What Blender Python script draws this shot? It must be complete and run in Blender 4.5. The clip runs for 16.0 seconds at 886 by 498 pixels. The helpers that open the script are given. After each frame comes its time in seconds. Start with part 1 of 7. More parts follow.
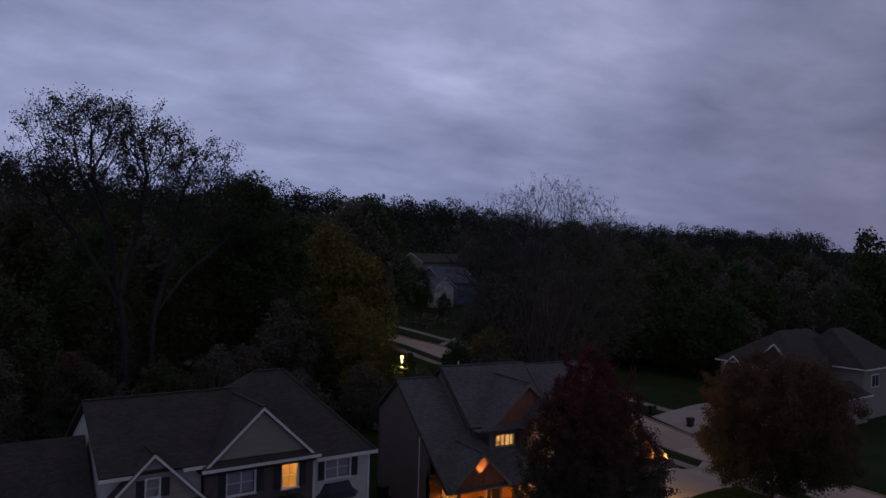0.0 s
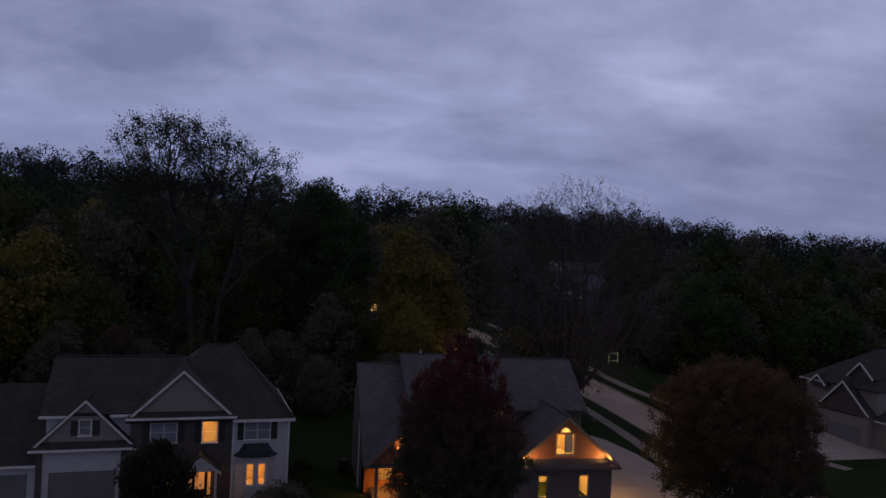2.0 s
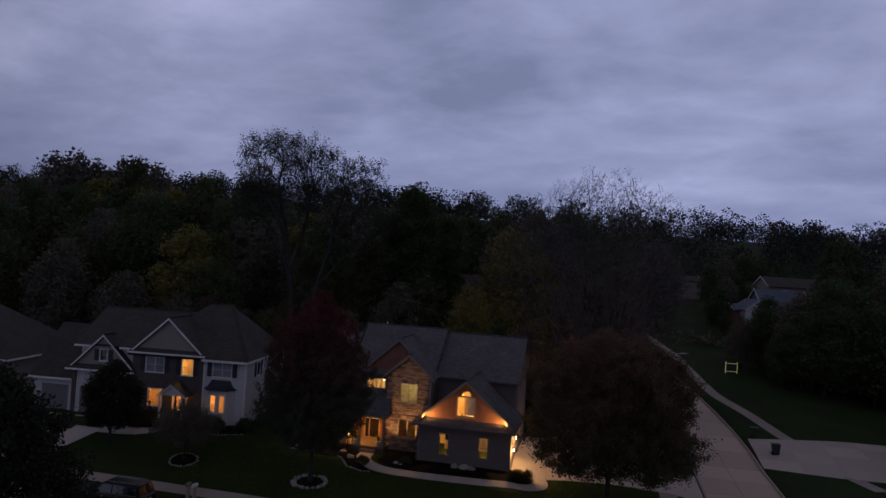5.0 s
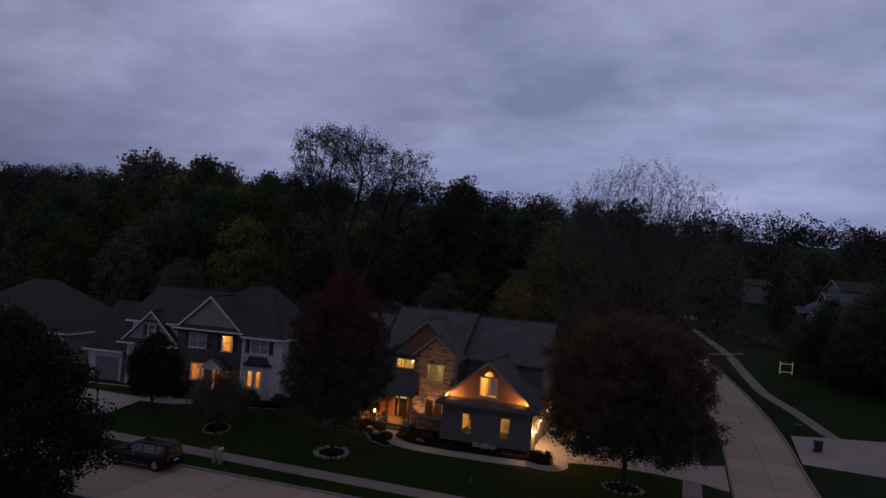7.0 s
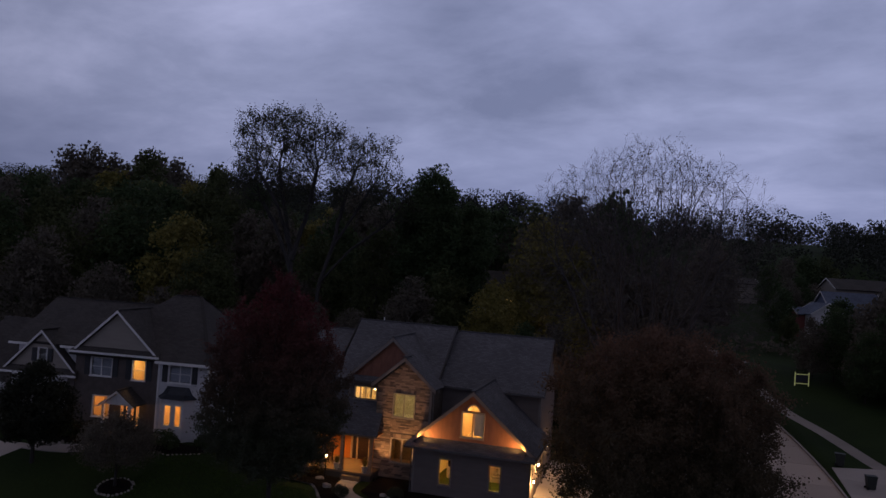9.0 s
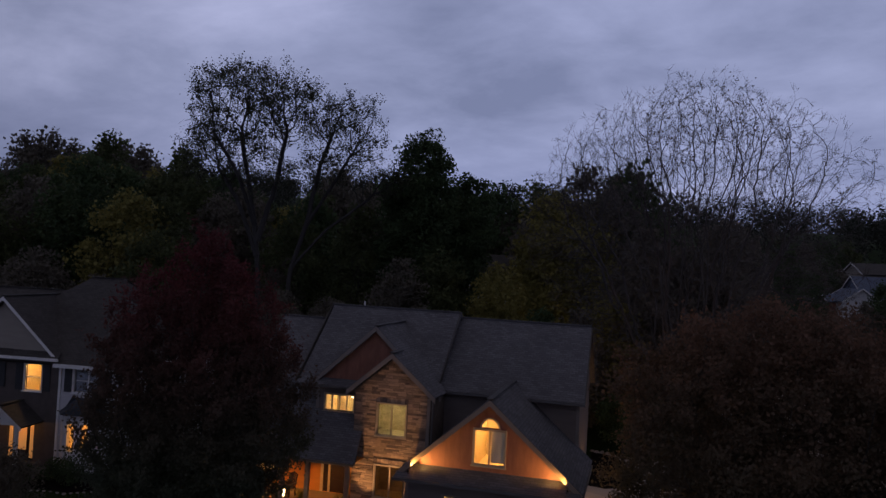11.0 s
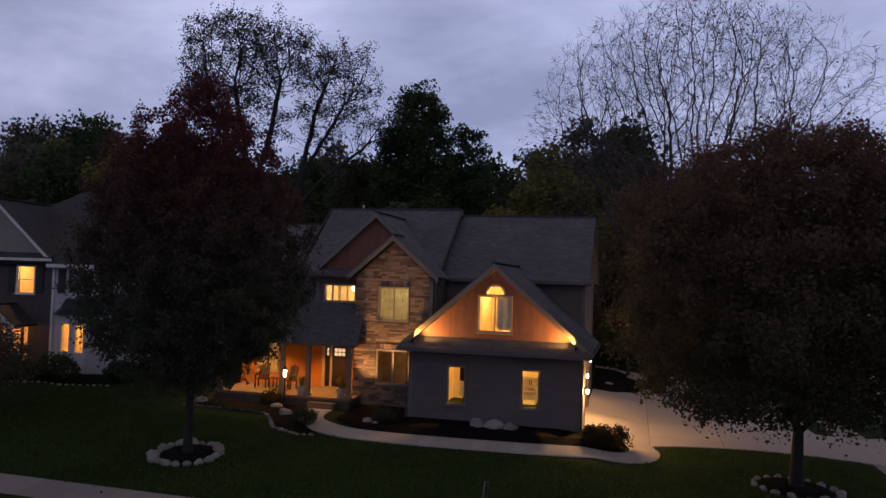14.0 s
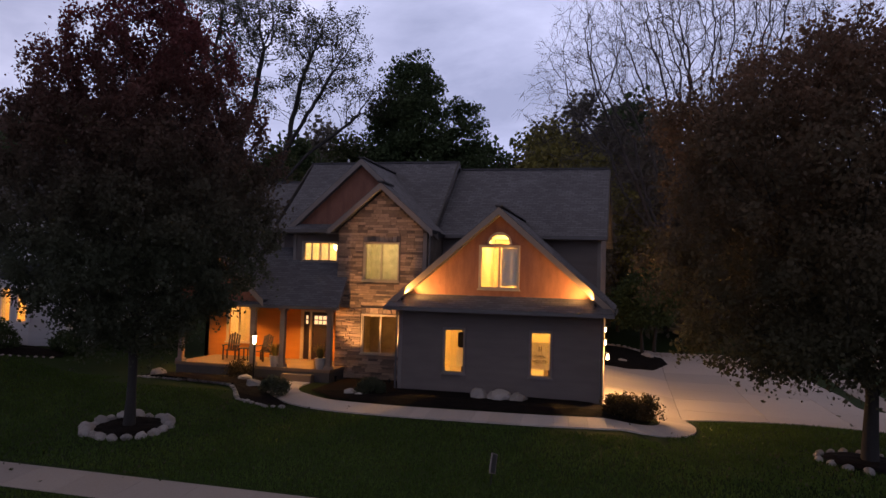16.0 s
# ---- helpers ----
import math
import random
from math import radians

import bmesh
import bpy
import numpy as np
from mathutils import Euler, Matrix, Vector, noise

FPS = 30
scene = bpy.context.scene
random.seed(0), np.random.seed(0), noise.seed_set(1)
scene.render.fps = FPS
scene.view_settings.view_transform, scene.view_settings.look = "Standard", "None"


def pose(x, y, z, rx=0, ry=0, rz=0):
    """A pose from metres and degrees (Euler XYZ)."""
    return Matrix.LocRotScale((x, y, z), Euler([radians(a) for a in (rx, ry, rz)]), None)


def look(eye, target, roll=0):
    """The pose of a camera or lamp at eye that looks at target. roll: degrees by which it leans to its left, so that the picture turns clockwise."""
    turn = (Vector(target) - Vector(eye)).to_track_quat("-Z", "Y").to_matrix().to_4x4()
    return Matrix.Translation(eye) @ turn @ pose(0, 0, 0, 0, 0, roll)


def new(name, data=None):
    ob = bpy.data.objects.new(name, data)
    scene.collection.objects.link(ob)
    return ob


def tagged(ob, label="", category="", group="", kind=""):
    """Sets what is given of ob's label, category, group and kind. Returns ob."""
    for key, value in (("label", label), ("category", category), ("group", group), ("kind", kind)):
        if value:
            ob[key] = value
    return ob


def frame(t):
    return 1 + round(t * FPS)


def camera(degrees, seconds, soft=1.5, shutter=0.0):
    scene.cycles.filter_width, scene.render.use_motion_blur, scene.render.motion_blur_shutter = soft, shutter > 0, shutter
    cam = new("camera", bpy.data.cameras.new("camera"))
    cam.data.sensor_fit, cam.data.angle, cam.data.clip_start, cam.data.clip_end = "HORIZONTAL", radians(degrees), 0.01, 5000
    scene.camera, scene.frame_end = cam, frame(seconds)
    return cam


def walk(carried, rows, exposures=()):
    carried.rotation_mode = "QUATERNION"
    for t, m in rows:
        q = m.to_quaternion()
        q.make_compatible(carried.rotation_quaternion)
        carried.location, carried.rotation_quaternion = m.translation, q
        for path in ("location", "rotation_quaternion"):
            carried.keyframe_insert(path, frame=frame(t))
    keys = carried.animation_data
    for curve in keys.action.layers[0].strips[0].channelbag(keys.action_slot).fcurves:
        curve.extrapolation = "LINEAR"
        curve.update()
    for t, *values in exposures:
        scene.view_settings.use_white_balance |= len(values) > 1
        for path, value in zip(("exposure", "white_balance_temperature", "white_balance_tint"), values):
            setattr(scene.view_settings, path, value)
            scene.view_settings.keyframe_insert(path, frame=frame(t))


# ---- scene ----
cam = camera(61.3, 16.0, soft=1.5)
PATH = [
    (0, (-34.507, -40.737, 18.593), (-33.545, -38.984, 18.595), 1.6),
    (0.5, (-31.134, -43.228, 18.708), (-30.253, -41.432, 18.703), 2.1),
    (1, (-27.267, -45.731, 18.361), (-26.538, -43.868, 18.364), 2.3),
    (1.5, (-22.317, -48.612, 18.066), (-21.832, -46.672, 18.071), 2.4),
    (2, (-16.506, -51.098, 17.901), (-16.104, -49.138, 17.917), 2.6),
    (2.5, (-10.497, -52.765, 17.463), (-10.492, -50.765, 17.476), 2.6),
    (3, (-4.546, -54.509, 17.127), (-4.83, -52.529, 17.135), 3.0),
    (3.5, (1.35, -55.593, 16.713), (0.998, -53.625, 16.727), 2.8),
    (4, (6.432, -56.364, 16.41), (6.076, -54.396, 16.436), 2.8),
    (6.5, (18.082, -57.991, 13.996), (17.472, -56.087, 14.049), 4.7),
    (7, (17.93, -57.297, 13.777), (17.302, -55.398, 13.825), 4.5),
    (7.5, (17.306, -55.473, 13.808), (16.677, -53.575, 13.859), 4.6),
    (8, (16.494, -52.493, 13.977), (15.891, -50.587, 14.03), 4.4),
    (10.5, (9.839, -33.535, 12.909), (9.328, -31.602, 12.967), 3.3),
    (11, (9.594, -31.632, 12.096), (9.077, -29.701, 12.153), 3.0),
    (11.5, (9.426, -30.827, 11.069), (8.911, -28.895, 11.13), 2.9),
    (12, (9.244, -30.737, 10.088), (8.743, -28.802, 10.152), 2.9),
    (12.5, (9.208, -30.838, 9.127), (8.712, -28.901, 9.19), 2.6),
    (13, (9.266, -30.741, 7.964), (8.765, -28.806, 8.038), 2.3),
    (13.5, (9.265, -30.795, 6.939), (8.763, -28.86, 7.016), 2.2),
    (14, (9.327, -30.802, 6.018), (8.823, -28.868, 6.1), 1.8),
    (14.5, (9.203, -30.253, 5.294), (8.702, -28.319, 5.38), 1.8),
    (15, (8.91, -29.094, 4.664), (8.411, -27.16, 4.756), 1.6),
    (15.5, (8.467, -27.363, 4.265), (7.967, -25.429, 4.36), 1.5),
    (16, (8.173, -26.313, 4.082), (7.685, -24.376, 4.169), 1.7),
]
EXPOSURES = [(0, 0.1, 6650, 13), (8, 0.1, 6650, 13), (10.5, 0.15, 6650, 12), (11.5, 0.25, 6650, 12), (12.5, 0.4, 6650, 12), (13.5, 0.55, 6750, 12), (14.5, 0.82, 7000, 13), (16, 1.15, 7350, 14)]
walk(cam, [(t, look(eye, target, roll)) for t, eye, target, roll in PATH], EXPOSURES)

# ---- sky: dusk under a torn overcast ----
world = bpy.data.worlds.new("dusk_sky")
scene.world = world
world.use_nodes = True
wn, wl = world.node_tree.nodes, world.node_tree.links
wn.clear()
w_out, w_bg = wn.new("ShaderNodeOutputWorld"), wn.new("ShaderNodeBackground")
w_co = wn.new("ShaderNodeTexCoord")
w_sep = wn.new("ShaderNodeSeparateXYZ")
wl.new(w_co.outputs["Generated"], w_sep.inputs[0])


def wmath(op, a, b=None):
    n = wn.new("ShaderNodeMath")
    n.operation = op
    for i, v in enumerate((a, b)):
        if v is None:
            continue
        if isinstance(v, (int, float)):
            n.inputs[i].default_value = v
        else:
            wl.new(v, n.inputs[i])
    return n.outputs[0]


# the cloud deck is a flat layer: x / z, y / z, squeezed towards the horizon
w_h = wmath("MAXIMUM", w_sep.outputs["Z"], 0.0)
w_den = wmath("ADD", w_h, 0.24)
w_com = wn.new("ShaderNodeCombineXYZ")
wl.new(wmath("DIVIDE", w_sep.outputs["X"], w_den), w_com.inputs[0])
wl.new(wmath("DIVIDE", w_sep.outputs["Y"], w_den), w_com.inputs[1])
w_map = wn.new("ShaderNodeMapping")
w_map.inputs["Rotation"].default_value = (0, 0, radians(28))
w_map.inputs["Scale"].default_value = (0.9, 1.15, 1.0)
wl.new(w_com.outputs[0], w_map.inputs[0])


def wnoise(scale, detail, rough, warp):
    n = wn.new("ShaderNodeTexNoise")
    n.inputs["Scale"].default_value, n.inputs["Detail"].default_value = scale, detail
    n.inputs["Roughness"].default_value, n.inputs["Distortion"].default_value = rough, warp
    wl.new(w_map.outputs[0], n.inputs["Vector"])
    return n.outputs["Fac"]


w_f = wmath("ADD", wmath("MULTIPLY", wnoise(0.8, 3, 0.5, 0.15), 0.68), wmath("MULTIPLY", wnoise(2.9, 6, 0.58, 0.2), 0.32))
w_ramp = wn.new("ShaderNodeValToRGB")
e = w_ramp.color_ramp.elements
e[0].position, e[0].color = 0.37, (0.143, 0.171, 0.292, 1)
e[1].position, e[1].color = 0.63, (0.378, 0.417, 0.640, 1)
m1 = w_ramp.color_ramp.elements.new(0.51)
m1.color = (0.247, 0.283, 0.455, 1)
wl.new(w_f, w_ramp.inputs[0])
# a plain clear-sky glow behind the deck tints its thin parts
w_sky = wn.new("ShaderNodeTexSky")
w_sky.sky_type, w_sky.sun_disc = "NISHITA", False
w_sky.sun_elevation, w_sky.sun_rotation = radians(1.0), radians(60)
w_mix = wn.new("ShaderNodeMixRGB")
w_mix.blend_type = "ADD"
w_mix.inputs[0].default_value = 0.004
wl.new(w_ramp.outputs[0], w_mix.inputs[1])
wl.new(w_sky.outputs[0], w_mix.inputs[2])
# the deck is thinner and bluer low down
w_low = wn.new("ShaderNodeMapRange")
w_low.inputs["From Min"].default_value, w_low.inputs["From Max"].default_value = 0.0, 0.22
w_low.inputs["To Min"].default_value, w_low.inputs["To Max"].default_value = 0.8, 0.0
wl.new(w_sep.outputs["Z"], w_low.inputs["Value"])
w_mix2 = wn.new("ShaderNodeMixRGB")
wl.new(w_low.outputs[0], w_mix2.inputs[0])
wl.new(w_mix.outputs[0], w_mix2.inputs[1])
w_mix2.inputs[2].default_value = (0.122, 0.152, 0.292, 1)
# high overhead the deck is thicker and greyer
w_top = wn.new("ShaderNodeMapRange")
w_top.inputs["From Min"].default_value, w_top.inputs["From Max"].default_value = 0.38, 0.75
wl.new(w_sep.outputs["Z"], w_top.inputs["Value"])
w_mix3 = wn.new("ShaderNodeMixRGB")
wl.new(w_top.outputs[0], w_mix3.inputs[0])
wl.new(w_mix2.outputs[0], w_mix3.inputs[1])
w_mix3.inputs[2].default_value = (0.150, 0.140, 0.165, 1)
# the west, where the sun went down, is still the brightest quarter
w_dot = wmath("ADD", wmath("MULTIPLY", w_sep.outputs["X"], 0.06), wmath("MULTIPLY", w_sep.outputs["Y"], 0.998))
w_west = wn.new("ShaderNodeMapRange")
w_west.inputs["From Min"].default_value, w_west.inputs["From Max"].default_value = 0.55, 1.0
w_west.inputs["To Min"].default_value, w_west.inputs["To Max"].default_value = 0.68, 1.2
wl.new(w_dot, w_west.inputs["Value"])
w_glow = wn.new("ShaderNodeMixRGB")
w_glow.blend_type = "MULTIPLY"
w_glow.inputs[0].default_value = 1.0
wl.new(w_mix3.outputs[0], w_glow.inputs[1])
wl.new(w_west.outputs[0], w_glow.inputs[2])
wl.new(w_glow.outputs[0], w_bg.inputs["Color"])
w_bg.inputs["Strength"].default_value = 1.0
wl.new(w_bg.outputs[0], w_out.inputs["Surface"])

# what is left of the sun, spread by the clouds
sun = new("sun", bpy.data.lights.new("sun", "SUN"))
sun.data.energy, sun.data.angle, sun.data.color = 0.03, radians(40), (0.95, 0.9, 1.0)
sun.matrix_world = look((0, 0, 50), (18, 50, 30))


# ---- materials ----
def mat(name, color, rough=0.8, color2=None, scale=3.0, fine=40.0, fine_amount=0.25, bump=0.0, bump_scale=60.0, metal=0.0,
        random_by=None, stretch=(1, 1, 1), spec=0.5):
    """A surface with two colours mixed by a broad noise, a fine grain over them and some relief."""
    m = bpy.data.materials.new(name)
    m.use_nodes = True
    n, l = m.node_tree.nodes, m.node_tree.links
    b = n["Principled BSDF"]
    b.inputs["Roughness"].default_value, b.inputs["Metallic"].default_value = rough, metal
    b.inputs["Specular IOR Level"].default_value = spec
    co = n.new("ShaderNodeTexCoord")
    mp = n.new("ShaderNodeMapping")
    mp.inputs["Scale"].default_value = stretch
    l.new(co.outputs["Object"], mp.inputs[0])
    big, small = n.new("ShaderNodeTexNoise"), n.new("ShaderNodeTexNoise")
    big.inputs["Scale"].default_value, big.inputs["Detail"].default_value = scale, 4
    small.inputs["Scale"].default_value, small.inputs["Detail"].default_value = fine, 2
    for t in (big, small):
        l.new(mp.outputs[0], t.inputs["Vector"])
    c2 = color2 or [c * 0.72 for c in color]
    mix = n.new("ShaderNodeMixRGB")
    mix.inputs[1].default_value, mix.inputs[2].default_value = (*color, 1), (*c2, 1)
    if random_by:
        rnd = n.new("ShaderNodeNewGeometry" if random_by == "island" else "ShaderNodeObjectInfo")
        add = n.new("ShaderNodeMath")
        add.operation = "MULTIPLY_ADD"
        l.new(big.outputs["Fac"], add.inputs[0])
        add.inputs[1].default_value = 0.35
        sub = n.new("ShaderNodeMath")
        sub.operation = "MULTIPLY_ADD"
        l.new(rnd.outputs["Random Per Island" if random_by == "island" else "Random"], sub.inputs[0])
        sub.inputs[1].default_value, sub.inputs[2].default_value = 0.9, -0.12
        l.new(sub.outputs[0], add.inputs[2])
        l.new(add.outputs[0], mix.inputs[0])
    else:
        mr = n.new("ShaderNodeMapRange")
        mr.inputs["From Min"].default_value, mr.inputs["From Max"].default_value = 0.35, 0.65
        l.new(big.outputs["Fac"], mr.inputs["Value"])
        l.new(mr.outputs[0], mix.inputs[0])
    grain = n.new("ShaderNodeMixRGB")
    grain.blend_type = "MULTIPLY"
    grain.inputs[0].default_value = fine_amount
    l.new(mix.outputs[0], grain.inputs[1])
    l.new(small.outputs["Fac"], grain.inputs[2])
    gain = n.new("ShaderNodeMixRGB")
    gain.blend_type = "MULTIPLY"
    gain.inputs[0].default_value = 1.0
    k = 1.0 / (1.0 - 0.5 * fine_amount)
    gain.inputs[2].default_value = (k, k, k, 1)
    l.new(grain.outputs[0], gain.inputs[1])
    l.new(gain.outputs[0], b.inputs["Base Color"])
    if bump:
        bt = n.new("ShaderNodeTexNoise")
        bt.inputs["Scale"].default_value, bt.inputs["Detail"].default_value = bump_scale, 3
        l.new(mp.outputs[0], bt.inputs["Vector"])
        bp = n.new("ShaderNodeBump")
        bp.inputs["Strength"].default_value, bp.inputs["Distance"].default_value = bump, 0.02
        l.new(bt.outputs["Fac"], bp.inputs["Height"])
        l.new(bp.outputs[0], b.inputs["Normal"])
    return m


def shingle_mat(name, color, color2, course=0.14, tab=0.3):
    """Asphalt shingles: offset tabs in courses, each tab in its own tone."""
    m = mat(name, color, 0.9, color2, 0.6, 55, 0.5, 0.4, 90)
    n, l = m.node_tree.nodes, m.node_tree.links
    b = n["Principled BSDF"]
    old = b.inputs["Base Color"].links[0].from_socket
    co = n.new("ShaderNodeUVMap")
    br = n.new("ShaderNodeTexBrick")
    br.inputs["Scale"].default_value = 1.0
    br.inputs["Brick Width"].default_value, br.inputs["Row Height"].default_value = tab, course
    br.inputs["Mortar Size"].default_value, br.inputs["Bias"].default_value = 0.012, 0.0
    br.inputs["Color1"].default_value, br.inputs["Color2"].default_value = (1.25, 1.25, 1.25, 1), (0.7, 0.7, 0.7, 1)
    br.inputs["Mortar"].default_value = (0.45, 0.45, 0.45, 1)
    l.new(co.outputs[0], br.inputs["Vector"])
    mu = n.new("ShaderNodeMixRGB")
    mu.blend_type = "MULTIPLY"
    mu.inputs[0].default_value = 0.75
    l.new(old, mu.inputs[1])
    l.new(br.outputs["Color"], mu.inputs[2])
    l.new(mu.outputs[0], b.inputs["Base Color"])
    return m


def glass_mat(name, tint=(1, 1, 1)):
    """A thin pane: it lets light straight through and mirrors a little."""
    m = bpy.data.materials.new(name)
    m.use_nodes = True
    n, l = m.node_tree.nodes, m.node_tree.links
    n.clear()
    o, mx, tr, gl, fr = (n.new("ShaderNode" + k) for k in ("OutputMaterial", "MixShader", "BsdfTransparent", "BsdfGlossy", "Fresnel"))
    tr.inputs[0].default_value, gl.inputs["Roughness"].default_value = (*tint, 1), 0.02
    fr.inputs["IOR"].default_value = 1.45
    l.new(fr.outputs[0], mx.inputs[0]), l.new(tr.outputs[0], mx.inputs[1]), l.new(gl.outputs[0], mx.inputs[2])
    l.new(mx.outputs[0], o.inputs["Surface"])
    return m


def glow_mat(name, color, strength):
    m = bpy.data.materials.new(name)
    m.use_nodes = True
    b = m.node_tree.nodes["Principled BSDF"]
    b.inputs["Base Color"].default_value = (*color, 1)
    b.inputs["Emission Color"].default_value, b.inputs["Emission Strength"].default_value = (*color, 1), strength
    return m


def leaf_mat(name, dark, light, back=0.35, low=None, z0=3.0, z1=9.0):
    """Leaves: each its own tone, and some light comes through."""
    m = bpy.data.materials.new(name)
    m.use_nodes = True
    n, l = m.node_tree.nodes, m.node_tree.links
    b = n["Principled BSDF"]
    b.inputs["Roughness"].default_value = 0.55
    b.inputs["Specular IOR Level"].default_value = 0.12
    g = n.new("ShaderNodeNewGeometry")
    co = n.new("ShaderNodeTexCoord")
    t = n.new("ShaderNodeTexNoise")
    t.inputs["Scale"].default_value, t.inputs["Detail"].default_value = 0.55, 2
    l.new(co.outputs["Object"], t.inputs["Vector"])
    a = n.new("ShaderNodeMath")
    a.operation = "MULTIPLY_ADD"
    l.new(g.outputs["Random Per Island"], a.inputs[0])
    a.inputs[1].default_value = 0.5
    s = n.new("ShaderNodeMapRange")
    s.inputs["From Min"].default_value, s.inputs["From Max"].default_value = 0.35, 0.65
    s.inputs["To Max"].default_value = 0.5
    l.new(t.outputs["Fac"], s.inputs["Value"])
    l.new(s.outputs[0], a.inputs[2])
    r = n.new("ShaderNodeValToRGB")
    r.color_ramp.elements[0].color, r.color_ramp.elements[1].color = (*dark, 1), (*light, 1)
    l.new(a.outputs[0], r.inputs[0])
    tone = r.outputs[0]
    if low:
        # the crown turns colour from the top: its lower leaves are still green
        sp = n.new("ShaderNodeSeparateXYZ")
        l.new(co.outputs["Object"], sp.inputs[0])
        zr = n.new("ShaderNodeMapRange")
        zr.inputs["From Min"].default_value, zr.inputs["From Max"].default_value = z0, z1
        l.new(sp.outputs["Z"], zr.inputs["Value"])
        mz = n.new("ShaderNodeMixRGB")
        l.new(zr.outputs[0], mz.inputs[0])
        mz.inputs[1].default_value = (*low, 1)
        l.new(tone, mz.inputs[2])
        tone = mz.outputs[0]
    l.new(tone, b.inputs["Base Color"])
    tl = n.new("ShaderNodeBsdfTranslucent")
    l.new(tone, tl.inputs[0])
    mx = n.new("ShaderNodeMixShader")
    mx.inputs[0].default_value = back
    l.new(b.outputs[0], mx.inputs[1]), l.new(tl.outputs[0], mx.inputs[2])
    l.new(mx.outputs[0], n["Material Output"].inputs["Surface"])
    return m


M_ROOF = shingle_mat("charcoal_shingles", (0.134, 0.128, 0.140), (0.106, 0.101, 0.111))
M_ROOF_N = shingle_mat("brown_grey_shingles", (0.062, 0.055, 0.053), (0.046, 0.041, 0.040))
M_SIDING = mat("taupe_lap_siding", (0.176, 0.142, 0.130), 0.75, (0.152, 0.123, 0.113), 0.8, 30, 0.15, 0.15, 40, stretch=(1, 1, 6))
M_SHAKE = mat("cedar_red_shakes", (0.290, 0.120, 0.080), 0.8, (0.220, 0.090, 0.062), 1.2, 22, 0.45, 0.3, 30, stretch=(4, 4, 1))
M_PORCHWALL = mat("russet_siding", (0.460, 0.180, 0.035), 0.75, (0.400, 0.155, 0.030), 0.8, 25, 0.2, 0.15, 30, stretch=(1, 1, 6))
M_STONE = mat("ledge_stone", (0.430, 0.300, 0.215), 0.85, (0.105, 0.074, 0.060), 2.5, 14, 0.5, 0.6, 18, random_by="object")
M_MORTAR = mat("grey_mortar", (0.170, 0.130, 0.105), 0.95)
M_TRIM = mat("taupe_trim", (0.230, 0.195, 0.180), 0.6, (0.200, 0.170, 0.155), 2, 40, 0.15)
M_TRIM_W = mat("white_trim", (0.720, 0.710, 0.720), 0.55, (0.620, 0.610, 0.620), 2, 40, 0.12)
M_FRAME = mat("tan_window_frame", (0.420, 0.340, 0.260), 0.5, (0.370, 0.300, 0.230), 2, 40, 0.12)
M_GUTTER = mat("grey_gutter", (0.120, 0.110, 0.112), 0.4, (0.100, 0.093, 0.095), 2, 30, 0.1)
M_WHITE_SIDING = mat("pale_lap_siding", (0.560, 0.550, 0.580), 0.7, (0.500, 0.490, 0.520), 0.8, 30, 0.12, 0.15, 40, stretch=(1, 1, 6))
M_N_BROWN = mat("dark_brown_brick_face", (0.105, 0.085, 0.080), 0.85, (0.080, 0.066, 0.062), 2.5, 30, 0.35, 0.3, 30)
M_N_GABLE = mat("tan_gable_siding", (0.270, 0.240, 0.215), 0.75, (0.245, 0.215, 0.195), 0.8, 30, 0.15, 0.15, 40, stretch=(1, 1, 6))
M_SHUTTER = mat("navy_black_shutter", (0.030, 0.032, 0.040), 0.6)
M_GLASS = glass_mat("window_glass")
M_ROOM = mat("cream_room_paint", (0.720, 0.600, 0.400), 0.8, (0.680, 0.560, 0.370), 0.7, 20, 0.08)
M_BLIND = mat("pale_fabric_blind", (0.780, 0.720, 0.560), 0.85, (0.720, 0.660, 0.500), 1.2, 60, 0.15)
M_WOOD_DK = mat("dark_stained_wood", (0.022, 0.011, 0.008), 0.5, (0.016, 0.008, 0.006), 3, 30, 0.4, 0.2, 30, stretch=(1, 1, 0.2))
M_CONCRETE = mat("broom_finished_concrete", (0.500, 0.435, 0.405), 0.9, (0.405, 0.352, 0.327), 0.5, 25, 0.3, 0.2, 60, random_by="object")
M_WALK = mat("weathered_walk_concrete", (0.350, 0.300, 0.275), 0.9, (0.275, 0.236, 0.216), 0.5, 25, 0.3, 0.2, 60, random_by="object")
M_ROAD = mat("worn_concrete_road", (0.550, 0.440, 0.370), 0.9, (0.430, 0.342, 0.288), 0.35, 12, 0.3, 0.25, 40, random_by="object")
M_DECK = mat("porch_concrete", (0.180, 0.125, 0.085), 0.85, (0.150, 0.104, 0.070), 1, 30, 0.2)
M_MULCH = mat("dark_bark_mulch", (0.013, 0.010, 0.009), 0.95, (0.008, 0.006, 0.006), 4, 60, 0.6, 0.9, 25, spec=0.06)
M_ROCK = mat("granite_boulder", (0.420, 0.375, 0.345), 0.85, (0.230, 0.205, 0.190), 2.2, 25, 0.4, 0.6, 9, random_by="object")
M_SOIL = mat("lawn_turf", (0.026, 0.044, 0.012), 0.95, (0.018, 0.031, 0.009), 0.18, 6, 0.5, 0.8, 12, spec=0.1)
M_BARK = mat("grey_brown_bark", (0.036, 0.031, 0.028), 0.9, (0.022, 0.019, 0.018), 2.5, 30, 0.5, 0.7, 20, stretch=(1, 1, 0.25))
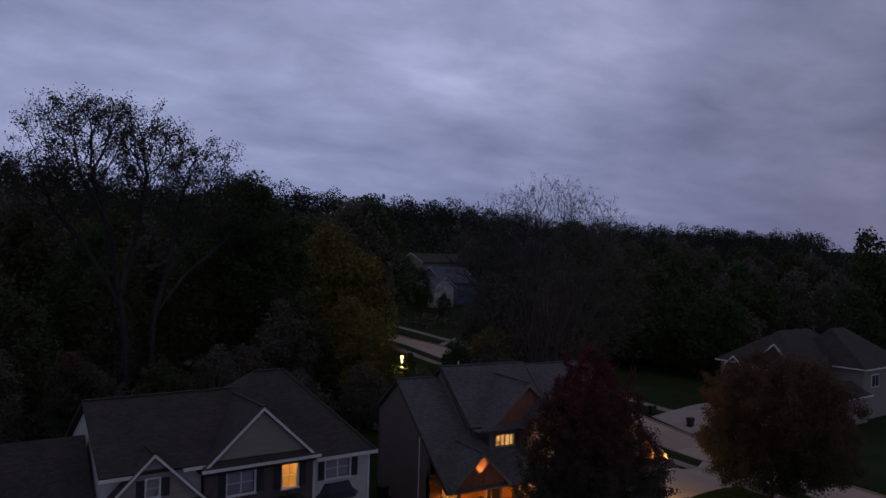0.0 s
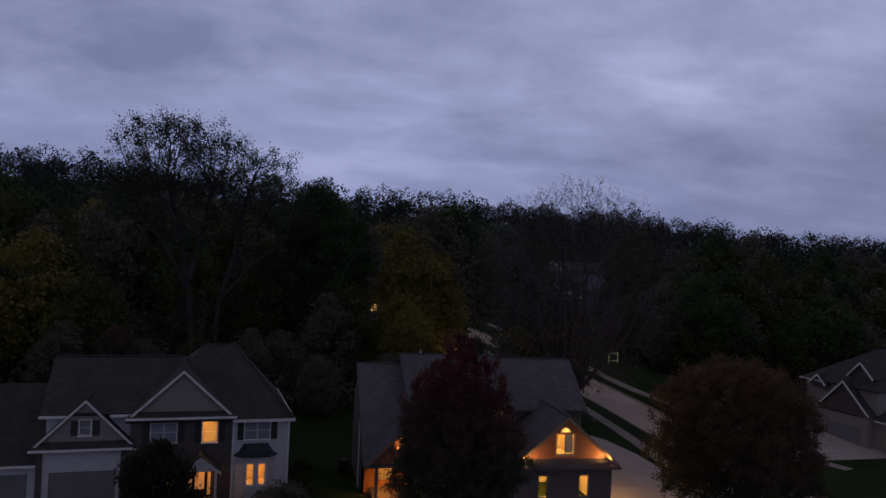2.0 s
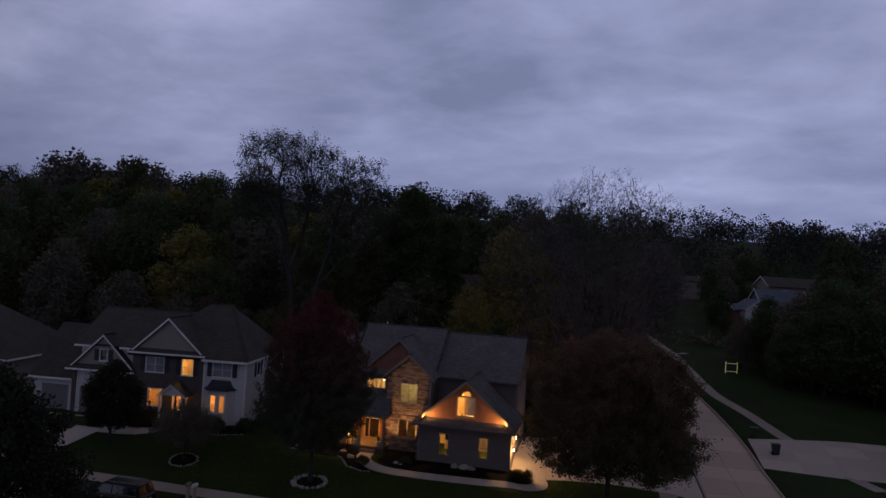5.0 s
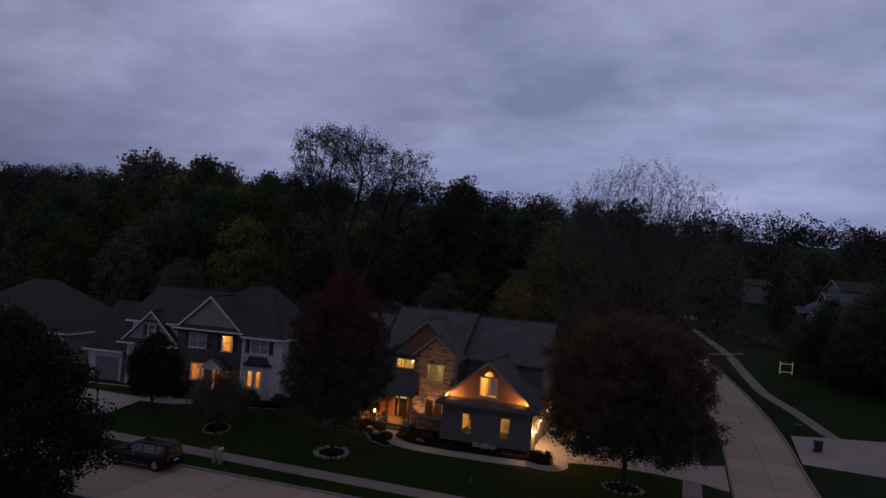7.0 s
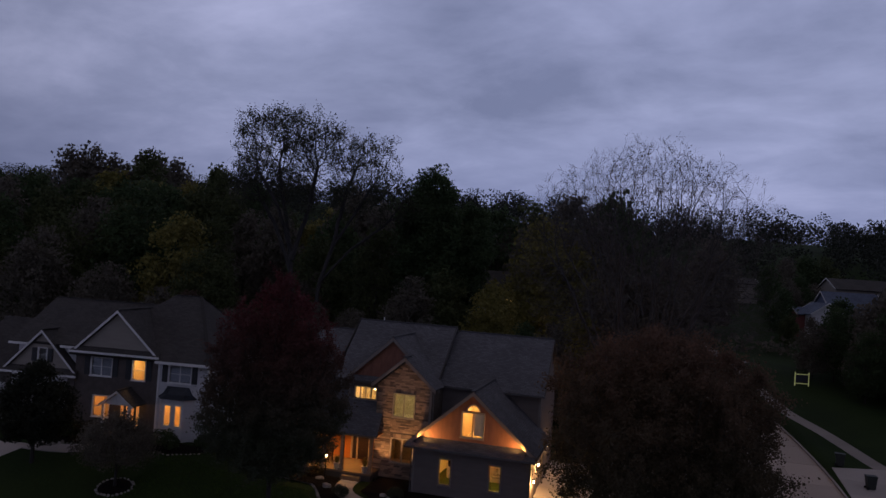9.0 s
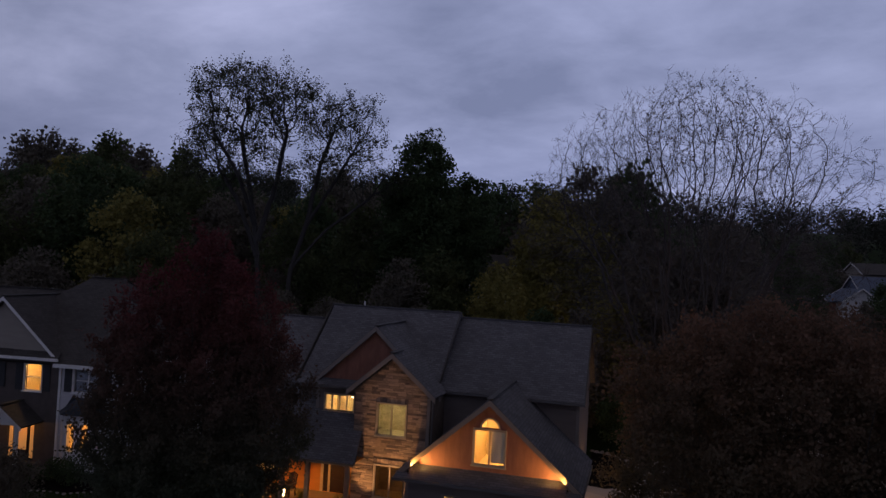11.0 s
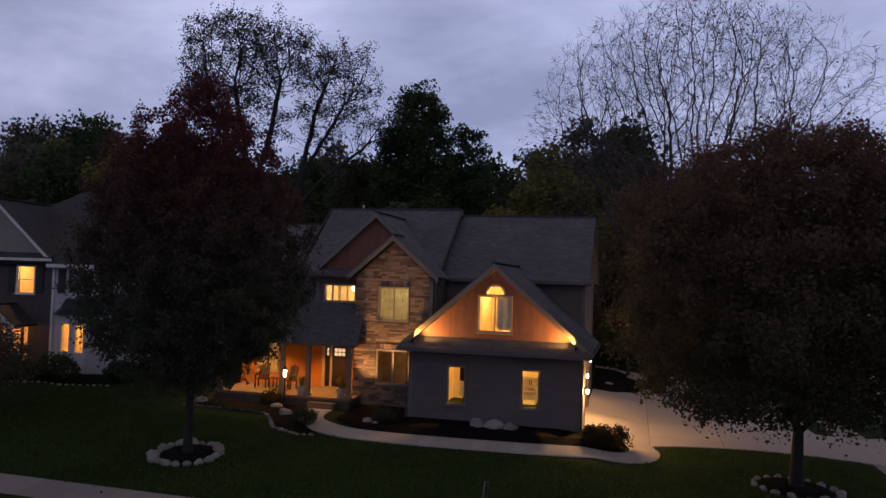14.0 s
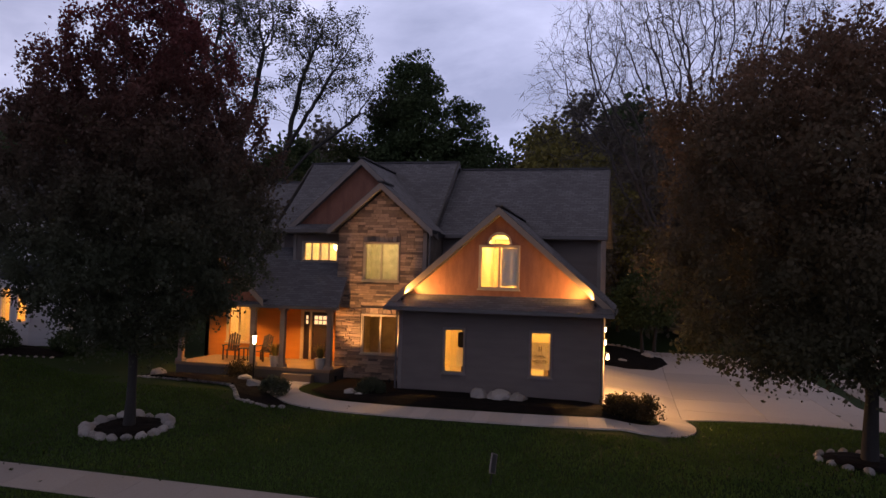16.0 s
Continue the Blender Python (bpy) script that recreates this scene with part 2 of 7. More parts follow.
M_BARK_PALE = mat("grey_bark", (0.036, 0.032, 0.031), 0.9, (0.022, 0.020, 0.020), 2, 30, 0.4, 0.6, 20, stretch=(1, 1, 0.3))
M_BLACK = mat("black_metal", (0.012, 0.012, 0.013), 0.4, metal=0.6)
M_LAMP = glow_mat("lantern_glass", (1.0, 0.66, 0.30), 9.0)
M_LAMP_W = glow_mat("lantern_glass_white", (1.0, 0.74, 0.42), 10.0)


# ---- building tools ----
def mesh_from(name, verts, faces, material, smooth=False):
    me = bpy.data.meshes.new(name)
    me.from_pydata([tuple(v) for v in verts], [], [tuple(f) for f in faces])
    me.materials.append(material)
    me.update()
    if smooth:
        me.polygons.foreach_set("use_smooth", [True] * len(me.polygons))
    return me


def part(name, bm, material, parent=None, label="", bevel=0.0):
    """One bmesh as one mesh object under its thing."""
    if bevel:
        bmesh.ops.bevel(bm, geom=bm.edges[:], offset=bevel, segments=2, affect="EDGES", clamp_overlap=True)
    bmesh.ops.recalc_face_normals(bm, faces=bm.faces)
    bmesh.ops.remove_doubles(bm, verts=bm.verts[:], dist=1e-5)
    if name in ("wall", "rake_board", "pane", "garage_side_wall"):
        # pieces that do not touch are parts of their own
        left = set(bm.verts)
        islands = []
        while left:
            todo, island = [left.pop()], set()
            while todo:
                v = todo.pop()
                island.add(v)
                for e in v.link_edges:
                    o = e.other_vert(v)
                    if o in left:
                        left.discard(o)
                        todo.append(o)
            islands.append(sorted(island, key=lambda v: v.index))
        if len(islands) > 1:
            bm.verts.index_update()
            islands = sorted((sorted(i, key=lambda v: v.index) for i in islands), key=lambda i: i[0].index)
            obs = []
            for island in islands:
                ids = {v: k for k, v in enumerate(island)}
                me = mesh_from(name, [v.co.copy() for v in island], [tuple(ids[v] for v in f.verts) for f in bm.faces if f.verts[0] in ids], material)
                ob = new(name, me)
                ob.parent = parent
                if label:
                    ob["label"] = label
                obs.append(ob)
            bm.free()
            return obs[0]
    me = bpy.data.meshes.new(name)
    bm.to_mesh(me)
    bm.free()
    me.materials.append(material)
    ob = new(name, me)
    ob.parent = parent
    if label:
        ob["label"] = label
    return ob


def thing(name, label, category, m=None, group="", kind=""):
    ob = new(name)
    ob.matrix_world = m or Matrix()
    return tagged(ob, label, category, group, kind)


def box(bm, x0, x1, y0, y1, z0, z1, m=None):
    vs = [bm.verts.new((m @ Vector(p)) if m else p) for p in
          ((x0, y0, z0), (x1, y0, z0), (x1, y1, z0), (x0, y1, z0), (x0, y0, z1), (x1, y0, z1), (x1, y1, z1), (x0, y1, z1))]
    for f in ((0, 3, 2, 1), (4, 5, 6, 7), (0, 1, 5, 4), (1, 2, 6, 5), (2, 3, 7, 6), (3, 0, 4, 7)):
        bm.faces.new([vs[i] for i in f])


def boxes(*specs):
    bm = bmesh.new()
    for s in specs:
        box(bm, *s)
    return bm


def prism(bm, poly, off):
    """A flat polygon (3D points) pushed out by the vector off."""
    off = Vector(off)
    a = [bm.verts.new(Vector(p)) for p in poly]
    b = [bm.verts.new(Vector(p) + off) for p in poly]
    bm.faces.new(a[::-1])
    bm.faces.new(b)
    n = len(poly)
    for i in range(n):
        j = (i + 1) % n
        bm.faces.new((a[i], a[j], b[j], b[i]))


def beam(bm, p, q, w, h, up=(0, 0, 1)):
    """A bar from p to q, w wide and h high."""
    p, q = Vector(p), Vector(q)
    d = (q - p).normalized()
    s = d.cross(Vector(up)).normalized() * (w / 2)
    t = s.cross(d).normalized() * (h / 2)
    a = [bm.verts.new(p + i * s + j * t) for i, j in ((-1, -1), (1, -1), (1, 1), (-1, 1))]
    b = [bm.verts.new(q + i * s + j * t) for i, j in ((-1, -1), (1, -1), (1, 1), (-1, 1))]
    bm.faces.new(a[::-1]), bm.faces.new(b)
    for i in range(4):
        bm.faces.new((a[i], a[(i + 1) % 4], b[(i + 1) % 4], b[i]))


def tube(bm, pts, radii, sides=10, cap=True):
    rings = []
    for i, p in enumerate(pts):
        p = Vector(p)
        d = (Vector(pts[min(i + 1, len(pts) - 1)]) - Vector(pts[max(i - 1, 0)])).normalized()
        a = d.orthogonal().normalized() if abs(d.z) < 0.999 else Vector((1, 0, 0))
        b = d.cross(a)
        rings.append([bm.verts.new(p + (a * math.cos(k * math.tau / sides) + b * math.sin(k * math.tau / sides)) * radii[i]) for k in range(sides)])
    for r, s in zip(rings, rings[1:]):
        for k in range(sides):
            bm.faces.new((r[k], r[(k + 1) % sides], s[(k + 1) % sides], s[k]))
    if cap:
        bm.faces.new(rings[0][::-1]), bm.faces.new(rings[-1])


def wall_panel(bm, top, z0, holes=(), thick=0.2, y=0.0):
    """An upright wall in the plane y, from z0 up to the polyline top [(x, z)...], with oblong holes (x0, x1, z0, z1) through it."""
    def height(x):
        for (xa, za), (xb, zb) in zip(top, top[1:]):
            if xa - 1e-9 <= x <= xb + 1e-9:
                return za + (zb - za) * (x - xa) / max(xb - xa, 1e-9)
        return top[-1][1]
    xs = sorted({round(p[0], 5) for p in top} | {round(v, 5) for h in holes for v in h[:2]})
    for xa, xb in zip(xs, xs[1:]):
        cuts = sorted((h[2], h[3]) for h in holes if h[0] <= xa + 1e-6 and h[1] >= xb - 1e-6)
        lo = z0
        spans = []
        for ca, cb in cuts:
            spans.append((lo, ca, False))
            lo = cb
        spans.append((lo, 0, True))
        for a, b, last in spans:
            za, zb = (height(xa), height(xb)) if last else (b, b)
            if max(za, zb) - a < 1e-4:
                continue
            pts = [(xa, y, a), (xb, y, a)] + ([(xb, y, zb)] if zb - a > 1e-4 else []) + ([(xa, y, za)] if za - a > 1e-4 else [])
            prism(bm, pts, (0, thick, 0))


def roof_slab(name, pts, parent, material, thick=0.14, label=""):
    """A roof plane: outer corners, given eave first; UVs run along the eave in metres."""
    bm = bmesh.new()
    p = [Vector(v) for v in pts]
    n = (p[1] - p[0]).cross(p[2] - p[0]).normalized()
    if n.z < 0:
        n = -n
    prism(bm, p, -n * thick)
    uv = bm.loops.layers.uv.new("UVMap")
    u = (p[1] - p[0]).normalized()
    v = n.cross(u)
    for f in bm.faces:
        for lp in f.loops:
            lp[uv].uv = ((lp.vert.co - p[0]).dot(u), (lp.vert.co - p[0]).dot(v))
    return part(name, bm, material, parent, label)


def window(parent, x0, x1, z0, z1, y, casements=2, frame_mat=None, cross=False, name="window", depth=0.12, face=0.05):
    """A window set in the wall plane y: casing, sashes and one pane a sash."""
    fm = frame_mat or M_FRAME
    fw = 0.055
    w = part(name, boxes((x0 - fw, x1 + fw, y - face, y + depth, z0 - fw, z0), (x0 - fw, x1 + fw, y - face, y + depth, z1, z1 + fw),
                         (x0 - fw, x0, y - face, y + depth, z0, z1), (x1, x1 + fw, y - face, y + depth, z0, z1)), fm, parent)
    part("sill", boxes((x0 - fw - 0.04, x1 + fw + 0.04, y - face - 0.05, y - face + 0.003, z0 - fw - 0.03, z0 - fw + 0.03)), fm, w)
    n = casements
    for i in range(n):
        a, b = x0 + (x1 - x0) * i / n, x0 + (x1 - x0) * (i + 1) / n
        s = 0.035
        bm = boxes((a, a + s, y + 0.01, y + 0.06, z0, z1), (b - s, b, y + 0.01, y + 0.06, z0, z1),
                   (a + s, b - s, y + 0.01, y + 0.06, z0, z0 + s), (a + s, b - s, y + 0.01, y + 0.06, z1 - s, z1))
        part("sash", bm, fm, w)
        if cross:
            zm = (z0 + z1) / 2
            part("meeting_rail", boxes((a + s, b - s, y + 0.0, y + 0.055, zm - 0.018, zm + 0.018)), fm, w)
        p = part("pane", boxes((a + s, b - s, y + 0.03, y + 0.036, z0 + s, z1 - s)), M_GLASS, w)
        p.visible_shadow = False
    return w


def room(x0, x1, y0, y1, z0, z1, power, color, name, label, parent=None, lamp=None, m=None, wall=None):
    """A plain room behind a lit window, open towards it, with its ceiling lamp."""
    t = 0.06
    bm = boxes((x0, x1, y1, y1 + t, z0, z1), (x0 - t, x0, y0, y1 + t, z0, z1), (x1, x1 + t, y0, y1 + t, z0, z1),
               (x0 - t, x1 + t, y0, y1 + t, z1, z1 + t), (x0 - t, x1 + t, y0, y1 + t, z0 - t, z0))
    ob = tagged(part(name, bm, wall or M_ROOM, None), label, "room", kind="structure")
    if m:
        ob.matrix_world = m
    la = new(name + "_lamp", bpy.data.lights.new(name + "_lamp", "POINT"))
    la.data.energy, la.data.color, la.data.shadow_soft_size = power, color, 0.15
    p = Vector(lamp or ((x0 + x1) / 2, (y0 + y1) / 2, z1 - 0.3))
    la.location = (m @ p) if m else p
    return ob




# ---- ground ----
def smooth(t):
    t = min(max(t, 0.0), 1.0)
    return t * t * (3 - 2 * t)


def bend(y):
    """How far the side street has swung to the left at y."""
    return -10.5 * smooth((y - 12) / 75) - max(0.0, y - 60) * 0.14


def land(x, y):
    """The height of the lawn."""
    front = -1.1 * min(max((-2.0 - y) / 11.0, 0.0), 1.0)
    side = -0.48 * smooth((x - 6.8) / 3.5) - 0.35 * smooth((x - 13) / 7)
    z = min(front, side)
    z += 0.75 * smooth((-12.5 - x) / 5) * smooth((y + 10) / 8)
    hill = 0.105 * min(max(y - 14, 0), 46) + 0.055 * min(max(y - 60, 0), 60)
    hill *= 1 - 0.72 * smooth((x - bend(y) - 36) / 26) * (1 - smooth((y - 45) / 35))
    far = 27.0 * smooth((y - 95) / 190) * (1 - 0.36 * smooth((x / max(y + 60, 1) - 0.1) / 0.7))
    z += hill + far + 6.0 * smooth((-x - 20) / 80) * smooth((y - 16) / 60)
    return z


ROAD_N, ROAD_S = -13.6, -22.0
SIDE_L, SIDE_R = 22.0, 28.1


def spread(stops):
    out = []
    for a, b, step in stops:
        out += list(np.arange(a, b - 1e-6, step))
    return out + [stops[-1][1]]


def build_ground():
    xs = spread([(-900, -120, 60), (-120, -40, 8), (-40, SIDE_L - 0.02, 1.0)]) + spread([(SIDE_L, SIDE_R, 2.5)]) + \
        spread([(SIDE_R + 0.02, 60, 1.5), (60, 140, 8), (140, 900, 60)])
    ys = spread([(-700, -100, 60), (-100, ROAD_S - 0.02, 4)]) + spread([(ROAD_S, ROAD_N, 2.1)]) + \
        spread([(ROAD_N + 0.02, 20, 0.8), (20, 90, 2.5), (90, 200, 10), (200, 1500, 80)])
    verts, faces = [], []
    for y in ys:
        for xi in xs:
            x = xi + bend(y) * (1 - smooth((abs(xi) - 150) / 300))
            z = land(x, y)
            if ROAD_S <= y <= ROAD_N or (SIDE_L <= xi <= SIDE_R and y > ROAD_N):
                z -= 0.24
            verts.append((x, y, z))
    w = len(xs)
    for j in range(len(ys) - 1):
        for i in range(w - 1):
            faces.append((j * w + i, j * w + i + 1, (j + 1) * w + i + 1, (j + 1) * w + i))
    ob = new("ground", mesh_from("ground", verts, faces, M_SOIL, True))
    return tagged(ob, "dark green mown lawn falling gently to the street", "lawn", kind="structure")


build_ground()


def clip(poly, axis, limit, keep_above):
    out = []
    for i, p in enumerate(poly):
        q = poly[(i + 1) % len(poly)]
        a, b = p[axis] - limit, q[axis] - limit
        if not keep_above:
            a, b = -a, -b
        if a >= 0:
            out.append(p)
        if (a >= 0) != (b >= 0):
            t = a / (a - b)
            out.append((p[0] + (q[0] - p[0]) * t, p[1] + (q[1] - p[1]) * t))
    return out


def slab(name, poly, parent, material, lift, thick=0.1, gap=0.008, height=land):
    """One poured panel that follows the land."""
    cx, cy = sum(p[0] for p in poly) / len(poly), sum(p[1] for p in poly) / len(poly)
    pts = []
    for x, y in poly:
        d = math.hypot(x - cx, y - cy) or 1
        x, y = x - (x - cx) / d * gap, y - (y - cy) / d * gap
        pts.append((x, y, height(x, y) + lift))
    n = len(pts)
    verts = pts + [(x, y, z - thick) for x, y, z in pts]
    faces = [tuple(range(n))] + [(i, i + n, (i + 1) % n + n, (i + 1) % n) for i in range(n)]
    me = mesh_from(name, verts, faces, material)
    ob = new(name, me)
    ob.parent = parent
    return ob


def paved(name, label, poly, material, lift, cell, piece="panel", kind="structure", category="pavement"):
    """A paved area cut into panels on a square grid."""
    top = thing(name, label, category, kind=kind)
    x0, x1 = min(p[0] for p in poly), max(p[0] for p in poly)
    y0, y1 = min(p[1] for p in poly), max(p[1] for p in poly)
    nx, ny = max(1, round((x1 - x0) / cell)), max(1, round((y1 - y0) / cell))
    for i in range(nx):
        for j in range(ny):
            c = poly
            for axis, lim, up in ((0, x0 + (x1 - x0) * i / nx, True), (0, x0 + (x1 - x0) * (i + 1) / nx, False),
                                  (1, y0 + (y1 - y0) * j / ny, True), (1, y0 + (y1 - y0) * (j + 1) / ny, False)):
                if c:
                    c = clip(c, axis, lim, up)
            if len(c) > 2:
                slab(piece, c, top, material, lift, gap=0.012)
    return top


def ribbon(name, label, line, width, step, material, lift, piece="panel", category="pavement", smooth_line=True):
    """A walk along a line, in panels of about step metres."""
    top = thing(name, label, category, kind="structure")
    pts = [Vector((x, y, 0)) for x, y in line]
    fine = []
    for i in range(len(pts) - 1):
        a, b, c, d = pts[max(i - 1, 0)], pts[i], pts[i + 1], pts[min(i + 2, len(pts) - 1)]
        n = max(1, round((c - b).length / step))
        for k in range(n):
            t = k / n
            fine.append(0.5 * ((2 * b) + (c - a) * t + (2 * a - 5 * b + 4 * c - d) * t * t + (3 * b - a - 3 * c + d) * t ** 3) if smooth_line else b.lerp(c, t))
    fine.append(pts[-1])
    sides = []
    for i, p in enumerate(fine):
        d = (fine[min(i + 1, len(fine) - 1)] - fine[max(i - 1, 0)]).normalized()
        s = Vector((-d.y, d.x, 0)) * width / 2
        sides.append((p - s, p + s))
    for (a, b), (c, d) in zip(sides, sides[1:]):
        slab(piece, [(a.x, a.y), (c.x, c.y), (d.x, d.y), (b.x, b.y)], top, material, lift, gap=0.006)
    return top


# the roads: poured panels a hand below the lawn, and kerbs along them
road_front = thing("road", "worn pale concrete street with tarred joints", "street", kind="structure")
for i in range(-16, 14):
    for j in range(2):
        xa, xb = i * 4.6, (i + 1) * 4.6
        ya, yb = ROAD_S + 4.2 * j, ROAD_S + 4.2 * (j + 1)
        slab("panel", [(xa, ya), (xb, ya), (xb, yb), (xa, yb)], road_front, M_ROAD, -0.13, 0.08, 0.045)
road_side = thing("road", "pale concrete side street climbing and curving away", "street", kind="structure")
y = ROAD_N
while y < 125:
    for j in range(2):
        q = []
        for yy, k in ((y, j), (y, j + 1), (y + 4.6, j + 1), (y + 4.6, j)):
            q.append((SIDE_L + (SIDE_R - SIDE_L) / 2 * k + bend(yy), yy))
        slab("panel", q, road_side, M_ROAD, -0.13, 0.08, 0.03)
    y += 4.6


def kerb(line, label):
    bm = bmesh.new()
    for (xa, ya), (xb, yb) in zip(line, line[1:]):
        beam(bm, (xa, ya, land(xa, ya) - 0.06), (xb, yb, land(xb, yb) - 0.06), 0.16, 0.17)
    return tagged(part("kerb", bm, M_WALK), label, "kerb", kind="structure")


kerb([(x, ROAD_N) for x in range(-74, 20, 2)] + [(19.5, ROAD_N), (21.2, ROAD_N + 0.7), (SIDE_L, ROAD_N + 2.5)], "pale concrete kerb along the street")
kerb([(SIDE_L + bend(y), y) for y in range(-11, 124, 3)], "pale concrete kerb along the side street")
kerb([(SIDE_R + bend(y), y) for y in range(-11, 124, 3)], "pale concrete kerb on the far edge of the side street")
kerb([(x, ROAD_S) for x in range(-74, 64, 3)], "pale concrete kerb on the near edge of the street")

ribbon("pavement", "narrow pale concrete pavement across the front lawns", [(x, -11.15 - 0.02 * x) for x in range(-66, 19, 3)], 1.35, 1.5, M_WALK, 0.012, smooth_line=False)
ribbon("pavement", "narrow concrete pavement beside the side street", [(19.2 + bend(y), y) for y in range(-9, 110, 3)], 1.35, 1.5, M_WALK, 0.016)
ribbon("pavement", "winding concrete pavement across the side street",
       [(36.8, 11), (34.2, 18.5), (32.0, 24.6), (29.8, 32.2), (27.5, 38.6), (26.5, 44), (25.5, 51.5), (23.9, 64), (21.5, 79), (17.5, 104)], 1.4, 1.5, M_WALK, 0.012)

ribbon("garden_path", "thin concrete footpath crossing the verge", [(20.6, 59.6), (23.4, 62.0), (26.4, 64.6)], 1.0, 1.5, M_WALK, 0.02, category="path")
ribbon("road", "pale concrete lane on the hillside far off", [(19, 139.5), (25, 141), (31, 143)], 3.0, 3.0, M_ROAD, 0.05, category="street")
ribbon("road", "pale concrete lane crossing the far end of the side street", [(6.0, 106.5), (15, 108.6), (27, 111.5)], 4.2, 3.0, M_ROAD, 0.03, category="street")

# driveways and walks
paved("driveway", "wide pale concrete driveway beside the garage",
      [(7.0, 0.6), (8.9, 0.2), (9.75, 0.5), (10.2, 1.0), (11.4, 1.45), (14.0, 1.95), (16.7, 2.5), (19.5, 2.6), (21.8, 1.2), (21.8, 9.4), (19.4, 8.0), (17.6, 8.0), (17.5, 8.8), (17.8, 12.0), (17.3, 15.8), (15.6, 19.4), (14.2, 20.7), (10.2, 20.4), (7.0, 19.6)],
      M_CONCRETE, 0.035, 3.1)
paved("driveway", "pale concrete driveway of the white-trimmed house",
      [(-33.6, -1.6), (-25.9, -0.6), (-25.6, -4.0), (-27.0, -9.5), (-28.2, -13.5), (-35.6, -13.5), (-34.6, -8.5)], M_CONCRETE, 0.03, 3.0)
paved("driveway", "concrete driveway across the side street", [(28.3, 14.5), (34.5, 14.0), (45.6, 14.6), (45.6, 26.2), (36.9, 24.9), (28.3, 22.8)], M_CONCRETE, 0.03, 3.4)
ribbon("garden_path", "curved pale concrete path from porch to driveway",
       [(-4.35, 0.95), (-4.2, -0.6), (-3.5, -2.0), (-1.9, -3.0), (0.6, -3.25), (3.5, -3.2), (6.4, -3.05), (8.4, -2.7), (9.45, -1.75), (9.75, -0.5), (9.4, 0.9)], 1.15, 0.5, M_CONCRETE, 0.045, category="path")
ribbon("garden_path", "concrete path to the neighbour's porch", [(-21.0, -0.6), (-21.2, -2.2), (-22.6, -3.3), (-25.6, -3.6)], 1.2, 1.0, M_CONCRETE, 0.045, category="path")


def bed(label, poly, lift=0.06):
    """A mulched planting bed, mounded and ragged."""
    bm = bmesh.new()
    cx, cy = sum(p[0] for p in poly) / len(poly), sum(p[1] for p in poly) / len(poly)
    rings = []
    for k in range(5):
        s = 1 - k / 4.2
        ring = []
        for i in range(len(poly)):
            a, b = poly[i], poly[(i + 1) % len(poly)]
            for t in np.linspace(0, 1, 6)[:-1]:
                x, y = a[0] + (b[0] - a[0]) * t, a[1] + (b[1] - a[1]) * t
                x, y = cx + (x - cx) * s, cy + (y - cy) * s
                z = land(x, y) + (0.055 if k == 0 else lift + 0.08) + 0.03 * noise.noise((x * 3, y * 3, 1.0)) * (k > 0)
                ring.append(bm.verts.new((x, y, z)))
        rings.append(ring)
    for r, s in zip(rings, rings[1:]):
        for i in range(len(r)):
            j = (i + 1) % len(r)
            bm.faces.new((r[i], r[j], s[j], s[i]))
    bm.faces.new(rings[-1])
    return tagged(part("planting_bed", bm, M_MULCH), label, "planting bed", kind="structure")


bed("dark bark mulch bed along the garage wall", [(-3.0, 2.5), (-2.9, -1.2), (-1.6, -2.35), (0.6, -2.62), (6.4, -2.42), (8.2, -2.1), (8.9, -1.2), (8.3, -0.4), (7.4, -0.1), (7.4, 0.1), (0.2, 0.1), (0.1, 2.5)], 0.07)
bed("dark bark mulch bed before the porch", [(-10.6, 0.95), (-10.4, -0.6), (-7.6, -0.7), (-6.3, -1.0), (-5.4, -1.9), (-4.6, -3.2), (-3.3, -3.75), (-2.6, -3.6), (-4.1, -2.2), (-4.85, -0.6), (-4.95, 0.95)], 0.07)
bed("dark mulch island beside the driveway", [(6.9, 13.0), (8.0, 13.25), (9.3, 14.5), (10.25, 17.0), (10.0, 18.5), (8.2, 19.4), (6.9, 19.2)], 0.10)
bed("dark mulch bed before the neighbour's house", [(-25.5, -0.9), (-25.4, -2.9), (-22.0, -2.2), (-19.5, -2.6), (-16.2, -1.6), (-15.0, 0.6), (-15.5, 1.2)], 0.06)


# ---- the house with the lit gable ----
M_RAKE_TAN = mat("tan_rake_paint", (0.300, 0.225, 0.175), 0.6, (0.265, 0.200, 0.155), 2, 40, 0.12)
M_RAKE_DK = mat("dark_brown_metal_edge", (0.060, 0.053, 0.050), 0.6, (0.050, 0.045, 0.043), 2, 30, 0.1)
house = thing("house", "two-storey taupe house with stone front, red gables and charcoal shingle roof", "house")
GW = [(1.70, 2.43, 0.84, 2.39), (4.82, 5.53, 0.86, 2.40)]

bm = bmesh.new()
wall_panel(bm, [(0, 3.42), (7.3, 3.42)], -0.5, GW, 0.2, 0.0)
w_gar = part("garage_wall", bm, M_SIDING, house, "taupe lap-sided garage wall")
bm = bmesh.new()
box(bm, 7.1, 7.3, 0.2, 1.6, -0.6, 2.5)
box(bm, 6.91, 7.11, 6.6, 7.4, -0.6, 2.5)
box(bm, 7.1, 7.3, 1.6, 1.8, -0.6, 3.3)
box(bm, 7.1, 7.3, 0.2, 1.6, 2.5, 3.3)
for a, b in ((1.8, 6.6), (6.6, 7.4)):
    box(bm, 6.91, 7.11, a, b, 2.5, 3.3)
box(bm, 6.91, 7.11, 3.2, 4.2, -0.6, 2.5)
part("garage_side_wall", bm, M_SIDING, house)
